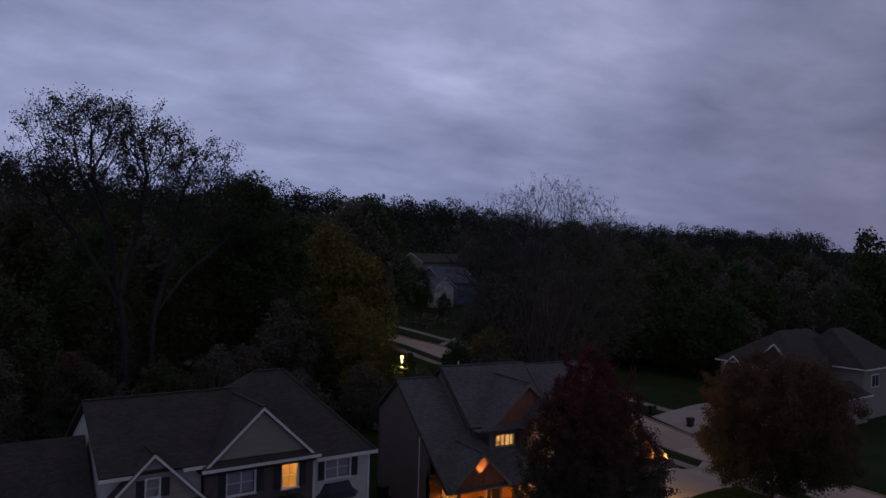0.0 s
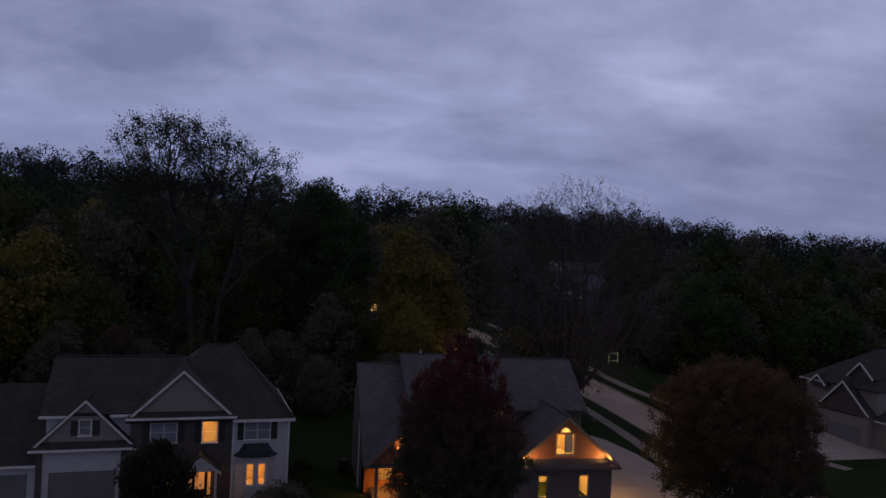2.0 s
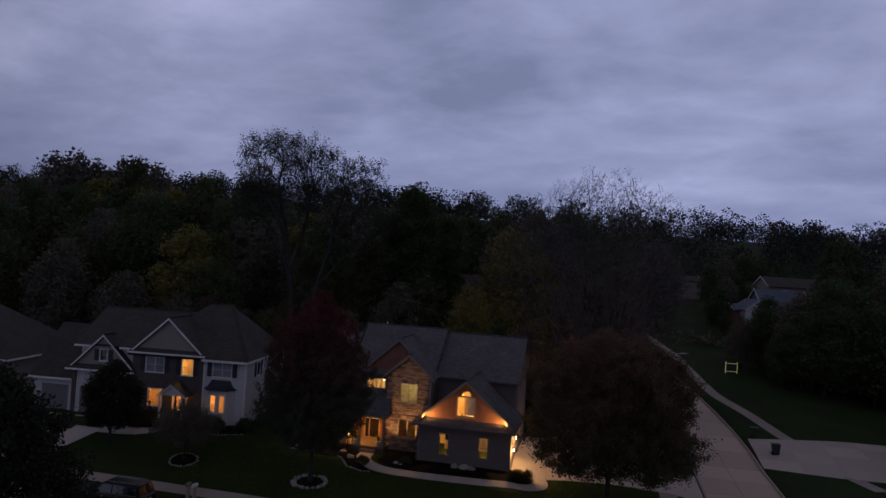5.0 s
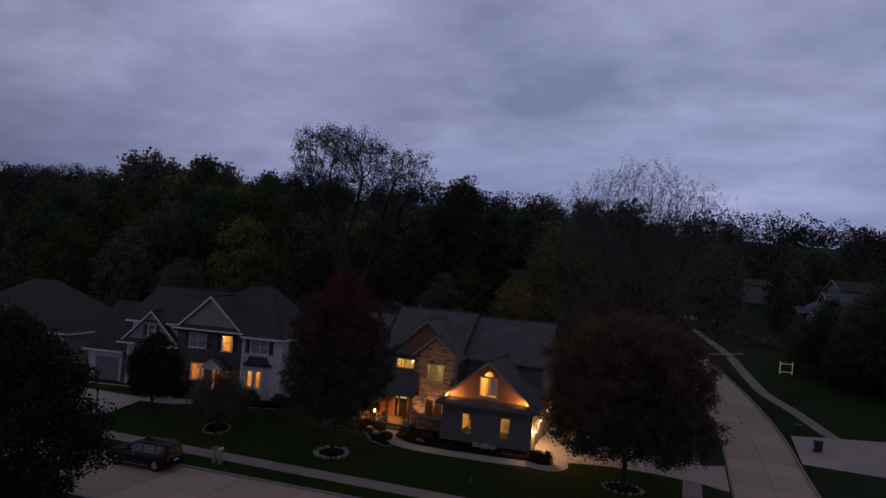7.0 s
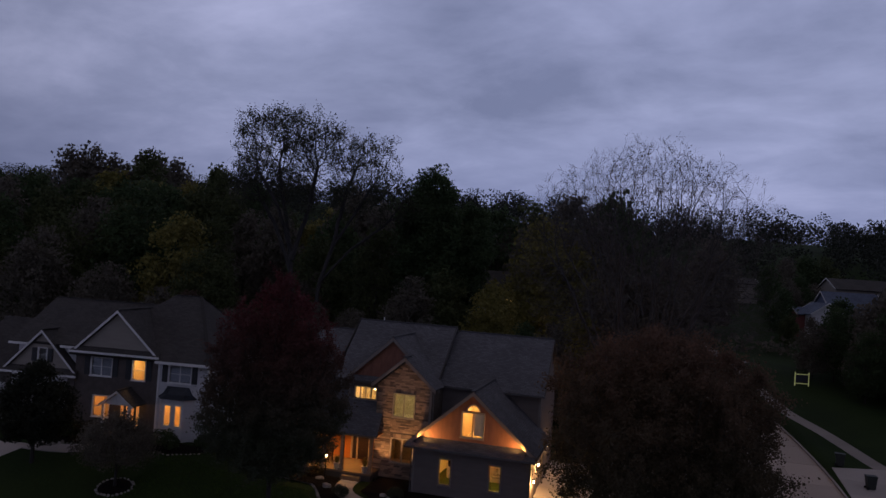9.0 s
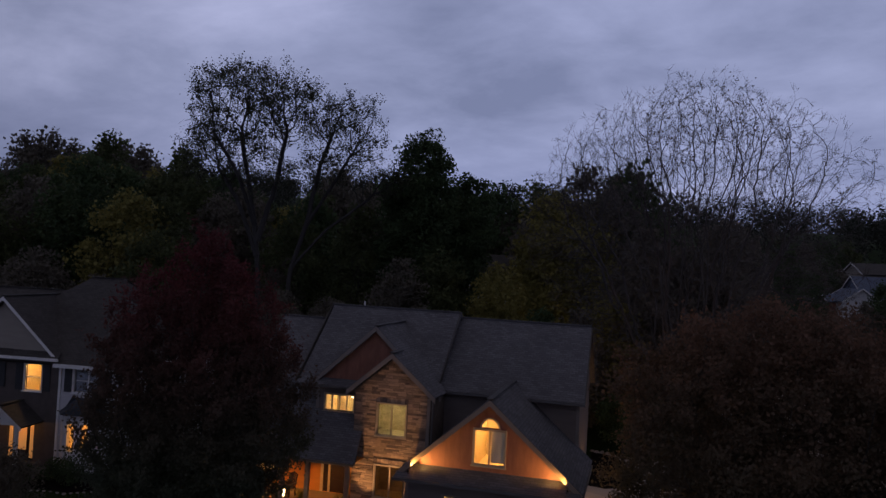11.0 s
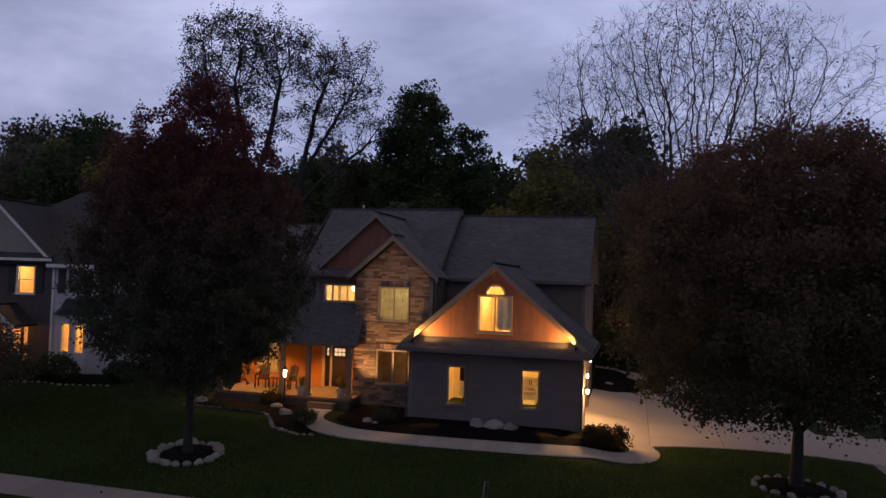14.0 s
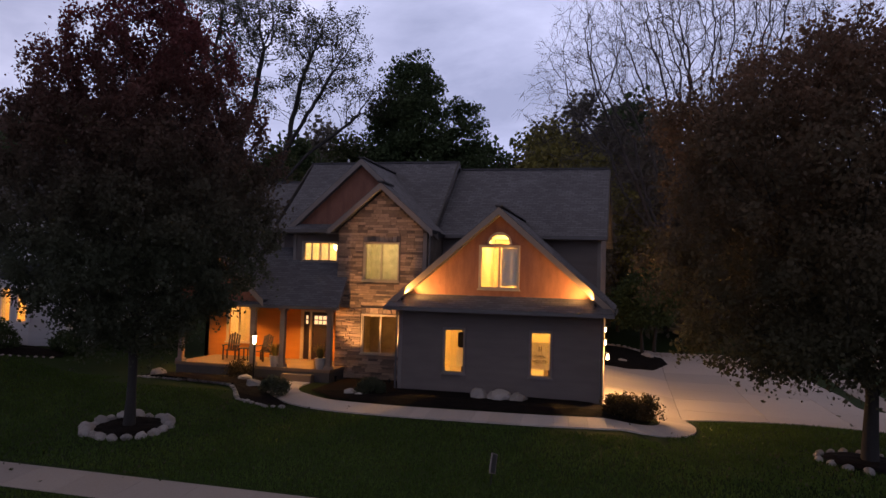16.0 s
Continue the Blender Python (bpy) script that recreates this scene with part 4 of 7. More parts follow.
lamp("SPOT", (-2.95, 1.25, 0.3), 400, (1.0, 0.52, 0.20), 0.06, (-2.55, 2.6, 3.3), 60)
lamp("SPOT", (-0.75, 1.25, 0.3), 400, (1.0, 0.52, 0.20), 0.06, (-1.15, 2.6, 3.3), 56)
for x in (-2.95, -0.75):
    top = thing("ground_uplight", "small black ground uplight below the stone bay", "uplight", pose(x, 1.25, 0.02), "bay uplights")
    bm = bmesh.new()
    tube(bm, [(0, 0, 0), (0, 0, 0.2), (0, 0.02, 0.24)], [0.03, 0.05, 0.055], 10)
    part("housing", bm, M_BLACK, top)


# ---- the white-trimmed neighbour ----
NM = pose(-20.43, 1.27, 0, 0, 0, 7)
nb = thing("house", "two-storey brown and white house with white trim and tan gables", "house", NM)
NW1, NW2, NW3, NWL = (-4.45, -2.85, 4.74, 6.02), (-1.23, -0.25, 4.65, 6.05), (1.55, 3.2, 4.72, 5.95), (-4.1, -2.85, 1.85, 3.3)
ND = (-2.0, -0.5, 0.95, 3.05)
bm = bmesh.new()
wall_panel(bm, [(-5.7, 6.42), (0.75, 6.42)], 0.0, [NW1, NW2, NWL, ND], 0.2, 0.0)
part("wall", bm, M_N_BROWN, nb)
bm = bmesh.new()
wall_panel(bm, [(0.75, 6.15), (4.5, 6.15)], 0.0, [NW3, (1.35, 3.3, 1.7, 3.3)], 0.2, 0.05)
part("wall", bm, M_WHITE_SIDING, nb)
part("wall", boxes((4.3, 4.5, 0.25, 10.6, 0.0, 6.15)), M_WHITE_SIDING, nb, "pale lap-sided end wall")
part("wall", boxes((-10.6, 4.3, 10.4, 10.6, 0, 6.15)), M_WHITE_SIDING, nb)
part("wall", boxes((-10.7, -5.7, 0.5, 0.7, 3.0, 6.5)), M_WHITE_SIDING, nb)
bm = bmesh.new()
prism(bm, [(-10.7, 0.7, 3.0), (-10.7, 9.8, 3.0), (-10.7, 9.8, 6.4), (-10.7, 4.78, 9.5), (-10.7, 0.7, 6.5)], (0.15, 0, 0))
part("wall", bm, M_WHITE_SIDING, nb)
for x in (0.72, 4.42):
    part("corner_board", boxes((x, x + 0.13, -0.02, 0.1, 0.6, 6.1)), M_TRIM_W, nb)
# roofs
roof_slab("roof", [(-11.0, -0.1, 6.72), (-2.0, -0.1, 6.72), (-2.0, 4.78, 9.75), (-11.0, 4.78, 9.75)], nb, M_ROOF_N)
roof_slab("roof", [(-2.0, 9.9, 6.6), (-11.0, 9.9, 6.6), (-11.0, 4.78, 9.75), (-2.0, 4.78, 9.75)], nb, M_ROOF_N)
RP, RQ = (-1.1, 5.25, 10.58), (0.95, 5.25, 10.58)
C1, C2, C3, C4 = (4.75, -0.45, 6.22), (4.75, 10.95, 6.22), (-6.0, 10.95, 6.22), (-6.0, -0.45, 6.22)
roof_slab("roof", [C4, C1, RQ, RP], nb, M_ROOF_N)
roof_slab("roof", [C1, C2, RQ], nb, M_ROOF_N)
roof_slab("roof", [C2, C3, RP, RQ], nb, M_ROOF_N)
roof_slab("roof", [C3, C4, RP], nb, M_ROOF_N)
for p, q in ((C1, RQ), (C2, RQ), (RP, RQ), ((-11.0, 4.78, 9.75), (-2.6, 4.78, 9.75))):
    bm = bmesh.new()
    beam(bm, Vector(p) + Vector((0, 0, 0.02)), Vector(q) + Vector((0, 0, 0.02)), 0.24, 0.04)
    part("ridge_cap", bm, M_ROOF_N, nb)
part("gutter", boxes((0.7, 4.83, -0.55, -0.43, 6.02, 6.2)), M_TRIM_W, nb, "white gutter")
part("gutter", boxes((4.73, 4.85, -0.43, 11.0, 6.02, 6.2)), M_TRIM_W, nb, "white gutter")
part("gutter", boxes((-11.05, -9.4, -0.22, -0.1, 6.5, 6.66)), M_TRIM_W, nb, "white gutter")
part("gutter", boxes((-6.9, -5.7, -0.22, -0.1, 6.5, 6.66)), M_TRIM_W, nb, "white gutter")
part("soffit", boxes((0.7, 4.75, -0.43, 0.05, 6.0, 6.03)), M_TRIM_W, nb)
# tan gable and its pent
bm = bmesh.new()
wall_panel(bm, gable_profile(-5.5, 0.4, -2.55, 9.28, 0.915), 6.42, (), 0.15, -0.02)
part("gable_wall", bm, M_N_GABLE, nb, "tan-sided gable wall")


def n_hip_y(z):
    return -0.45 + (z - 6.22) * 5.7 / 4.36


gable_roof_y(nb, -2.55, 9.54, 0.925, -0.34, lambda z: max(n_hip_y(z), 0.5) + 0.6, 3.22, M_ROOF_N, 0.16, M_TRIM_W, 0.19)
roof_slab("pent_roof", [(-5.95, -0.5, 6.45), (0.9, -0.5, 6.45), (0.75, -0.02, 6.75), (-5.8, -0.02, 6.75)], nb, M_ROOF_N, 0.06)
part("gutter", boxes((-6.0, 0.95, -0.6, -0.48, 6.32, 6.46)), M_TRIM_W, nb, "white gutter")
# garage front: gable, pent, two doors
bm = bmesh.new()
wall_panel(bm, gable_profile(-11.0, -5.75, -8.38, 7.44, 1.0), 4.9, [(-8.72, -8.04, 5.35, 6.32)], 0.15, 0.02)
part("gable_wall", bm, M_N_GABLE, nb, "tan-sided garage gable")
gable_roof_y(nb, -8.38, 7.7, 1.0, -0.3, lambda z: max(0.4, 0.4 + (z - 6.72) * 1.61) + 0.3, 2.95, M_ROOF_N, 0.15, M_TRIM_W, 0.18)
roof_slab("pent_roof", [(-11.45, -0.55, 4.62), (-5.3, -0.55, 4.62), (-5.5, 0.02, 4.98), (-11.25, 0.02, 4.98)], nb, M_ROOF_N, 0.06)
part("gutter", boxes((-11.5, -5.25, -0.65, -0.53, 4.48, 4.62)), M_TRIM_W, nb, "white gutter")
bm = bmesh.new()
wall_panel(bm, [(-11.1, 4.9), (-5.7, 4.9)], 0.3, [(-10.35, -6.45, 0.3, 3.05)], 0.2, 0.0)
part("wall", bm, M_WHITE_SIDING, nb)
for a, b in ((-11.1, -10.75), (-6.2, -5.65)):
    part("pier", boxes((a, b, -0.1, 0.0, 0.3, 4.5)), M_N_BROWN, nb)
M_GDOOR = mat("grey_garage_door", (0.20, 0.19, 0.195), 0.6, (0.18, 0.17, 0.175), 1, 30, 0.12)
for a, b, v, top_z in ((-10.35, -6.45, 0.12, 3.05), (-14.1, -11.6, 0.42, 2.95)):
    d = part("garage_door", boxes((a, b, v, v + 0.05, 0.65, top_z)), M_GDOOR, nb, "grey panelled garage door")
    n = round((b - a) / 0.62)
    for i in range(n):
        for j in range(4):
            x, z = a + (b - a) * i / n, 0.72 + j * (top_z - 0.75) / 4
            part("door_panel", boxes((x + 0.06, x + (b - a) / n - 0.06, v - 0.02, v, z + 0.05, z + (top_z - 0.75) / 4 - 0.06)), M_GDOOR, d)
# third bay
bm = bmesh.new()
wall_panel(bm, [(-14.9, 3.5), (-11.1, 3.5)], 0.3, [(-14.1, -11.6, 0.3, 2.95)], 0.2, 0.3)
part("wall", bm, M_WHITE_SIDING, nb)
part("wall", boxes((-14.9, -14.7, 0.5, 8.0, 0.3, 3.5)), M_WHITE_SIDING, nb)
roof_slab("roof", [(-15.2, -0.1, 3.6), (-10.9, -0.1, 3.6), (-10.9, 4.2, 8.0), (-14.9, 4.2, 8.0)], nb, M_ROOF_N)
roof_slab("roof", [(-10.9, 8.4, 3.6), (-15.2, 8.4, 3.6), (-14.9, 4.2, 8.0), (-10.9, 4.2, 8.0)], nb, M_ROOF_N)
part("gutter", boxes((-15.25, -11.1, -0.22, -0.1, 3.45, 3.6)), M_TRIM_W, nb, "white gutter")
bm = bmesh.new()
prism(bm, [(-14.9, 0.4, 3.5), (-14.9, 8.0, 3.5), (-14.85, 4.2, 7.75)], (0.1, 0, 0))
part("wall", bm, M_WHITE_SIDING, nb)


def shutters(parent, x0, x1, z0, z1, y):
    for a in (x0 - 0.5, x1 + 0.1):
        s = part("shutter", boxes((a, a + 0.4, y - 0.05, y, z0, z1)), M_SHUTTER, parent)
        for k in range(8):
            z = z0 + 0.08 + k * (z1 - z0 - 0.16) / 8
            part("slat", boxes((a + 0.05, a + 0.35, y - 0.062, y - 0.05, z, z + 0.06)), M_SHUTTER, s)


for w, y, n, sh in ((NW1, -0.02, 2, 1), (NW2, -0.02, 1, 1), (NW3, 0.03, 2, 1), (NWL, -0.02, 1, 0), ((-8.72, -8.04, 5.35, 6.32), 0.0, 1, 1)):
    window(nb, *w, y, n, M_TRIM_W, True)
    if sh:
        shutters(nb, *w, y)
# attic room darkness behind the unlit windows
for s in ((-10.6, -5.8, 0.9, 1.0, 4.0, 6.6), (-5.5, -1.9, 2.5, 2.6, 3.8, 6.2), (0.5, 4.2, 2.5, 2.6, 3.8, 6.1)):
    part("inner_wall", boxes(s), M_N_BROWN, nb)
# added pale panels that imitate the sky's reflection in the unlit upper windows
M_SKY_SHEEN = mat("sky_sheen_grey", (0.34, 0.36, 0.42), 0.8, (0.30, 0.32, 0.38), 1.2, 40, 0.1)
for (x0, x1, z0, z1), y in ((NW1, 0.1), (NW3, 0.15)):
    b = tagged(part("window_blind", boxes((x0 + 0.06, x1 - 0.06, y, y + 0.01, z0 + 0.05, z1 - 0.05)), M_SKY_SHEEN), "pale grey panel imitating sky reflected in the upper window", "blind")
    b.matrix_world = NM
# bay window with its dark metal roof
bv = [(1.0, 0.05), (1.55, -0.55), (3.1, -0.55), (3.65, 0.05)]
for name, z, h in (("bay_base", 0.2, 1.5), ("bay_head", 3.3, 0.35)):
    bm = bmesh.new()
    prism(bm, [(x, y, z) for x, y in bv], (0, 0, h))
    part(name, bm, M_WHITE_SIDING, nb)
for (xa, ya), (xb, yb) in (bv[:2], bv[2:]):
    bm = bmesh.new()
    prism(bm, [(xa, ya, 1.7), (xb, yb, 1.7), (xb, yb + 0.1, 1.7), (xa, ya + 0.1, 1.7)], (0, 0, 1.6))
    part("bay_side", bm, M_WHITE_SIDING, nb)
for (xa, ya), (xb, yb) in (bv[1:3],):
    d = Vector((xb - xa, yb - ya, 0))
    L = d.length
    m = Matrix.Translation((xa, ya, 0)) @ Matrix.Rotation(math.atan2(d.y, d.x), 4, "Z")
    n = 2
    for k in range(n):
        bm = bmesh.new()
        a, b = L * k / n + 0.10, L * (k + 1) / n - 0.10
        for s in ((a, a + 0.08), (b - 0.08, b)):
            box(bm, s[0], s[1], 0, 0.08, 1.7, 3.3, m)
        box(bm, a + 0.08, b - 0.08, 0, 0.08, 1.7, 1.8, m)
        box(bm, a + 0.08, b - 0.08, 0, 0.08, 3.2, 3.3, m)
        w = part("window", bm, M_TRIM_W, nb)
        bm = bmesh.new()
        box(bm, a + 0.08, b - 0.08, 0.03, 0.036, 1.8, 3.2, m)
        part("pane", bm, M_GLASS, w).visible_shadow = False
part("bay_post", boxes((2.22, 2.43, -0.55, -0.46, 1.7, 3.3), (1.5, 1.66, -0.55, -0.46, 1.7, 3.3), (2.99, 3.15, -0.55, -0.46, 1.7, 3.3)), M_WHITE_SIDING, nb)
bm = bmesh.new()
lo = [bm.verts.new((2.325 + (x - 2.325) * 1.14, y * 1.3 - 0.02, 3.66)) for x, y in bv]
mi = [bm.verts.new((2.325 + (x - 2.325) * 0.85, y * 0.62, 3.95)) for x, y in bv]
hi = [bm.verts.new((2.325 + (x - 2.325) * 0.62, 0.04, 4.45)) for x, y in bv]
for r, s in ((lo, mi), (mi, hi)):
    for i in range(3):
        bm.faces.new((r[i], r[i + 1], s[i + 1], s[i]))
bm.faces.new(lo)
part("bay_roof", bm, mat("blue_black_metal_roof", (0.030, 0.036, 0.050), 0.45, metal=0.3), nb, "dark blue-black flared bay roof")
# porch
gable_roof_y(nb, -1.27, 4.12, 0.78, -1.75, lambda z: 0.05, 1.3, M_ROOF_N, 0.12, M_TRIM_W, 0.16)
bm = bmesh.new()
wall_panel(bm, gable_profile(-2.3, -0.24, -1.27, 3.9, 0.74), 3.12, (), 0.1, -1.6)
part("gable_wall", bm, M_TRIM_W, nb)
for x in (-2.32, -0.38):
    c = part("column", boxes((x, x + 0.16, -1.68, -1.52, 0.95, 3.12)), M_TRIM_W, nb)
    part("column_base", boxes((x - 0.04, x + 0.2, -1.72, -1.48, 0.75, 0.97)), M_TRIM_W, c)
part("porch_floor", boxes((-2.5, -0.05, -1.8, 0.0, 0.4, 0.95)), M_DECK, nb)
part("step", boxes((-2.1, -0.5, -2.15, -1.8, 0.4, 0.78)), M_DECK, nb)
fd = part("door", boxes((-1.7, -0.8, 0.08, 0.13, 0.95, 2.95)), M_WOOD_DK, nb, "dark front door with tall lights")
part("pane", boxes((-1.55, -0.95, 0.06, 0.08, 1.5, 2.8)), glow_mat("door_glass_lit", (1.0, 0.46, 0.14), 0.2), fd)
part("pane", boxes((-1.95, -1.75, 0.06, 0.1, 1.1, 2.9)), bpy.data.materials["door_glass_lit"], fd)
part("pane", boxes((-0.75, -0.55, 0.06, 0.1, 1.1, 2.9)), bpy.data.materials["door_glass_lit"], fd)
# windows in the end wall
for v, z0, z1 in ((2.6, 4.6, 5.9), (7.6, 4.6, 5.9), (3.6, 1.6, 3.0), (6.8, 1.6, 3.0)):
    wdw = part("window", boxes((4.5, 4.56, v, v + 0.1, z0, z1), (4.5, 4.56, v + 0.9, v + 1.0, z0, z1), (4.5, 4.56, v + 0.1, v + 0.9, z0, z0 + 0.1), (4.5, 4.56, v + 0.1, v + 0.9, z1 - 0.1, z1)), M_TRIM_W, nb)
    part("pane", boxes((4.505, 4.52, v + 0.1, v + 0.9, z0 + 0.1, z1 - 0.1)), M_SHUTTER, wdw)
    if z0 > 3:
        for a in (v - 0.45, v + 1.05):
            part("shutter", boxes((4.5, 4.55, a, a + 0.4, z0, z1)), M_SHUTTER, nb)
room(-1.75, 0.4, 0.22, 2.6, 3.9, 6.2, 55, (1.0, 0.58, 0.20), "landing_room", "warm lit landing behind the upper window", m=NM, lamp=(-0.75, 0.9, 5.95))
room(-5.3, -2.3, 0.22, 3.2, 0.95, 3.6, 48, (1.0, 0.46, 0.13), "neighbour_front_room", "warm lit ground-floor room", m=NM)
room(0.9, 4.2, 0.3, 3.6, 0.95, 3.6, 72, (1.0, 0.50, 0.15), "bay_room", "warm lit room behind the bay window", m=NM)
lamp("POINT", NM @ Vector((-1.25, -0.8, 2.95)), 14, (1.0, 0.50, 0.16), 0.06)

# ---- the low house beyond ----
FM = pose(-40.0, 1.9, 0.0, 0, 0, 8)
fh = thing("house", "single-storey pale house with a wide brown hipped roof", "house", FM)
part("wall", boxes((-15.0, -0.5, 0.5, 0.7, 0.2, 4.1)), M_N_GABLE, fh)
part("wall", boxes((-0.7, -0.5, 0.7, 13.0, 0.2, 4.1)), M_N_GABLE, fh)
part("wall", boxes((-15.0, -0.7, 12.8, 13.0, 0.2, 4.1)), M_WHITE_SIDING, fh)
K1, K2, K3, K4 = (0.0, 0.0, 4.25), (0.0, 13.5, 4.25), (-16.0, 13.5, 4.25), (-16.0, 0.0, 4.25)
KP, KQ = (-9.6, 6.7, 9.0), (-6.6, 6.7, 9.0)
for q in ([K4, K1, KQ, KP], [K1, K2, KQ], [K2, K3, KP, KQ], [K3, K4, KP]):
    roof_slab("roof", q, fh, M_ROOF_N)
part("gutter", boxes((-16.1, 0.1, -0.1, 0.02, 4.08, 4.24)), M_TRIM_W, fh, "white gutter")
part("gutter", boxes((0.0, 0.12, 0.02, 13.5, 4.08, 4.24)), M_TRIM_W, fh, "white gutter")
w = part("window", boxes((-3.6, -3.5, 0.43, 0.5, 1.6, 3.4), (-2.1, -2.0, 0.43, 0.5, 1.6, 3.4), (-3.5, -2.1, 0.43, 0.5, 1.6, 1.7), (-3.5, -2.1, 0.43, 0.5, 3.3, 3.4), (-2.83, -2.77, 0.43, 0.5, 1.7, 3.3)), M_TRIM_W, fh)
part("pane", boxes((-3.5, -2.1, 0.47, 0.49, 1.7, 3.3)), M_SHUTTER, w)
part("brick_pier", boxes((-0.95, -0.45, 0.1, 0.5, 0.2, 3.9)), M_N_GABLE, fh)
lamp("POINT", FM @ Vector((-0.7, -0.3, 1.9)), 14, (1.0, 0.38, 0.08), 0.06)
top = thing("wall_lantern", "small lit wall lantern on the low house", "wall lamp", FM @ pose(-0.7, 0.04, 2.0))
part("glass", boxes((-0.08, 0.08, -0.06, 0.06, -0.12, 0.12)), M_LAMP, top)
part("cap", boxes((-0.1, 0.1, -0.08, 0.08, 0.12, 0.16)), M_BLACK, top)


# ---- trees ----
M_LEAF_RED = leaf_mat("maroon_maple_leaves", (0.085, 0.034, 0.036), (0.210, 0.054, 0.060), back=0.5, low=(0.085, 0.098, 0.066), z0=5.0, z1=12.0)
M_LEAF_BROWN = leaf_mat("rust_maple_leaves", (0.095, 0.070, 0.050), (0.240, 0.130, 0.088), back=0.5, low=(0.085, 0.084, 0.052), z0=3.0, z1=11.5)
M_LEAF_DKGREEN = leaf_mat("dark_green_leaves", (0.034, 0.054, 0.026), (0.084, 0.118, 0.052))
M_LEAF_GREEN = leaf_mat("green_leaves", (0.046, 0.058, 0.027), (0.110, 0.124, 0.052))
M_LEAF_OLIVE = leaf_mat("yellow_olive_leaves", (0.114, 0.108, 0.036), (0.300, 0.258, 0.079))
M_LEAF_GREY = leaf_mat("grey_brown_twigs_and_leaves", (0.090, 0.081, 0.067), (0.191, 0.165, 0.133))
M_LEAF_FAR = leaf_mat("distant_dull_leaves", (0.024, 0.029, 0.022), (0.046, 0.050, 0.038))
M_LEAF_BLACK = leaf_mat("blackish_green_leaves", (0.018, 0.021, 0.015), (0.046, 0.048, 0.032))
M_LEAF_COTTON = leaf_mat("grey_green_cottonwood_leaves", (0.032, 0.036, 0.024), (0.080, 0.080, 0.052))
M_LEAF_SHRUB = leaf_mat("shrub_leaves", (0.020, 0.024, 0.012), (0.090, 0.060, 0.030))


def leaf_mesh(name, centres, size, material, rng, flat=0.35, slim=0.36, along=None):
    """Leaves as bent four-cornered blades, each an island of its own."""
    n = len(centres)
    c = np.asarray(centres)
    d = rng.normal(size=(n, 3))
    d[:, 2] -= flat
    if along is not None:
        d = d * 0.32 + along
    d /= np.linalg.norm(d, axis=1, keepdims=True)
    e = rng.normal(size=(n, 3))
    e -= d * (d * e).sum(1, keepdims=True)
    e /= np.linalg.norm(e, axis=1, keepdims=True)
    s = size * rng.uniform(0.55, 1.25, (n, 1))
    nn = np.cross(d, e)
    v = np.empty((n, 4, 3))
    v[:, 0] = c - d * s * 0.5
    v[:, 1] = c + e * s * slim + nn * s * 0.22 * slim
    v[:, 2] = c + d * s * 0.55
    v[:, 3] = c - e * s * slim + nn * s * 0.22 * slim
    me = bpy.data.meshes.new(name)
    me.vertices.add(4 * n)
    me.vertices.foreach_set("co", v.ravel())
    me.loops.add(4 * n)
    me.loops.foreach_set("vertex_index", np.arange(4 * n, dtype=np.int32))
    me.polygons.add(n)
    me.polygons.foreach_set("loop_start", np.arange(0, 4 * n, 4, dtype=np.int32))
    me.update(calc_edges=True)
    me.materials.append(material)
    return me


class Limbs:
    """Grows a tapered skeleton and keeps its tubes and its tips."""

    def __init__(self, seed):
        self.r = random.Random(seed)
        self.v, self.f, self.tips = [], [], []

    def tube(self, pts, radii, sides):
        base = len(self.v)
        for i, p in enumerate(pts):
            d = (pts[min(i + 1, len(pts) - 1)] - pts[max(i - 1, 0)]).normalized()
            a = d.cross(Vector((0.3, 0.9, 0.1))).normalized()
            b = d.cross(a)
            for k in range(sides):
                t = k * math.tau / sides
                self.v.append(p + (a * math.cos(t) + b * math.sin(t)) * radii[i])
        for i in range(len(pts) - 1):
            for k in range(sides):
                o, q = base + i * sides, (k + 1) % sides
                self.f.append((o + k, o + q, o + sides + q, o + sides + k))

    def grow(self, p, d, length, radius, depth, spec):
        """spec: kids, spread, shrink, up (how far limbs turn upwards), wander, leader."""
        r = self.r
        steps = 4 if depth > 1 else 3
        pts, radii = [p.copy()], [radius]
        q, e = p.copy(), d.normalized()
        taper = spec.get("taper", 0.55)
        for i in range(steps):
            e = (e + Vector((r.uniform(-1, 1), r.uniform(-1, 1), r.uniform(-1, 1))) * spec["wander"] + Vector((0, 0, spec["up"]))).normalized()
            q = q + e * (length / steps)
            pts.append(q.copy())
            radii.append(radius * (1 - (1 - taper) * (i + 1) / steps))
        self.tube(pts, radii, 7 if depth >= spec["depth"] - 1 else (5 if depth > 1 else 3))
        if depth <= 1:
            self.tips += [(pts[-1], e), (pts[-2], e)]
        if depth == 0:
            return
        for k in range(spec["kids"]):
            at = r.uniform(0.35, 1.0) if k else 1.0
            j = min(int(at * steps), steps - 1)
            base = pts[j].lerp(pts[j + 1], at * steps - j)
            side = e.orthogonal().normalized()
            side.rotate(Matrix.Rotation(r.uniform(0, math.tau), 3, e))
            ang = spec["spread"] * (0.35 if k == 0 else r.uniform(0.6, 1.25))
            nd = (e * math.cos(ang) + side * math.sin(ang)).normalized()
            self.grow(base, nd, length * spec["shrink"] * r.uniform(0.75, 1.15), radii[j + 1] * (0.88 if k == 0 else spec.get("thin", 0.62)), depth - 1, spec)

    def mesh(self, name, material):
        return mesh_from(name, self.v, self.f, material, True)


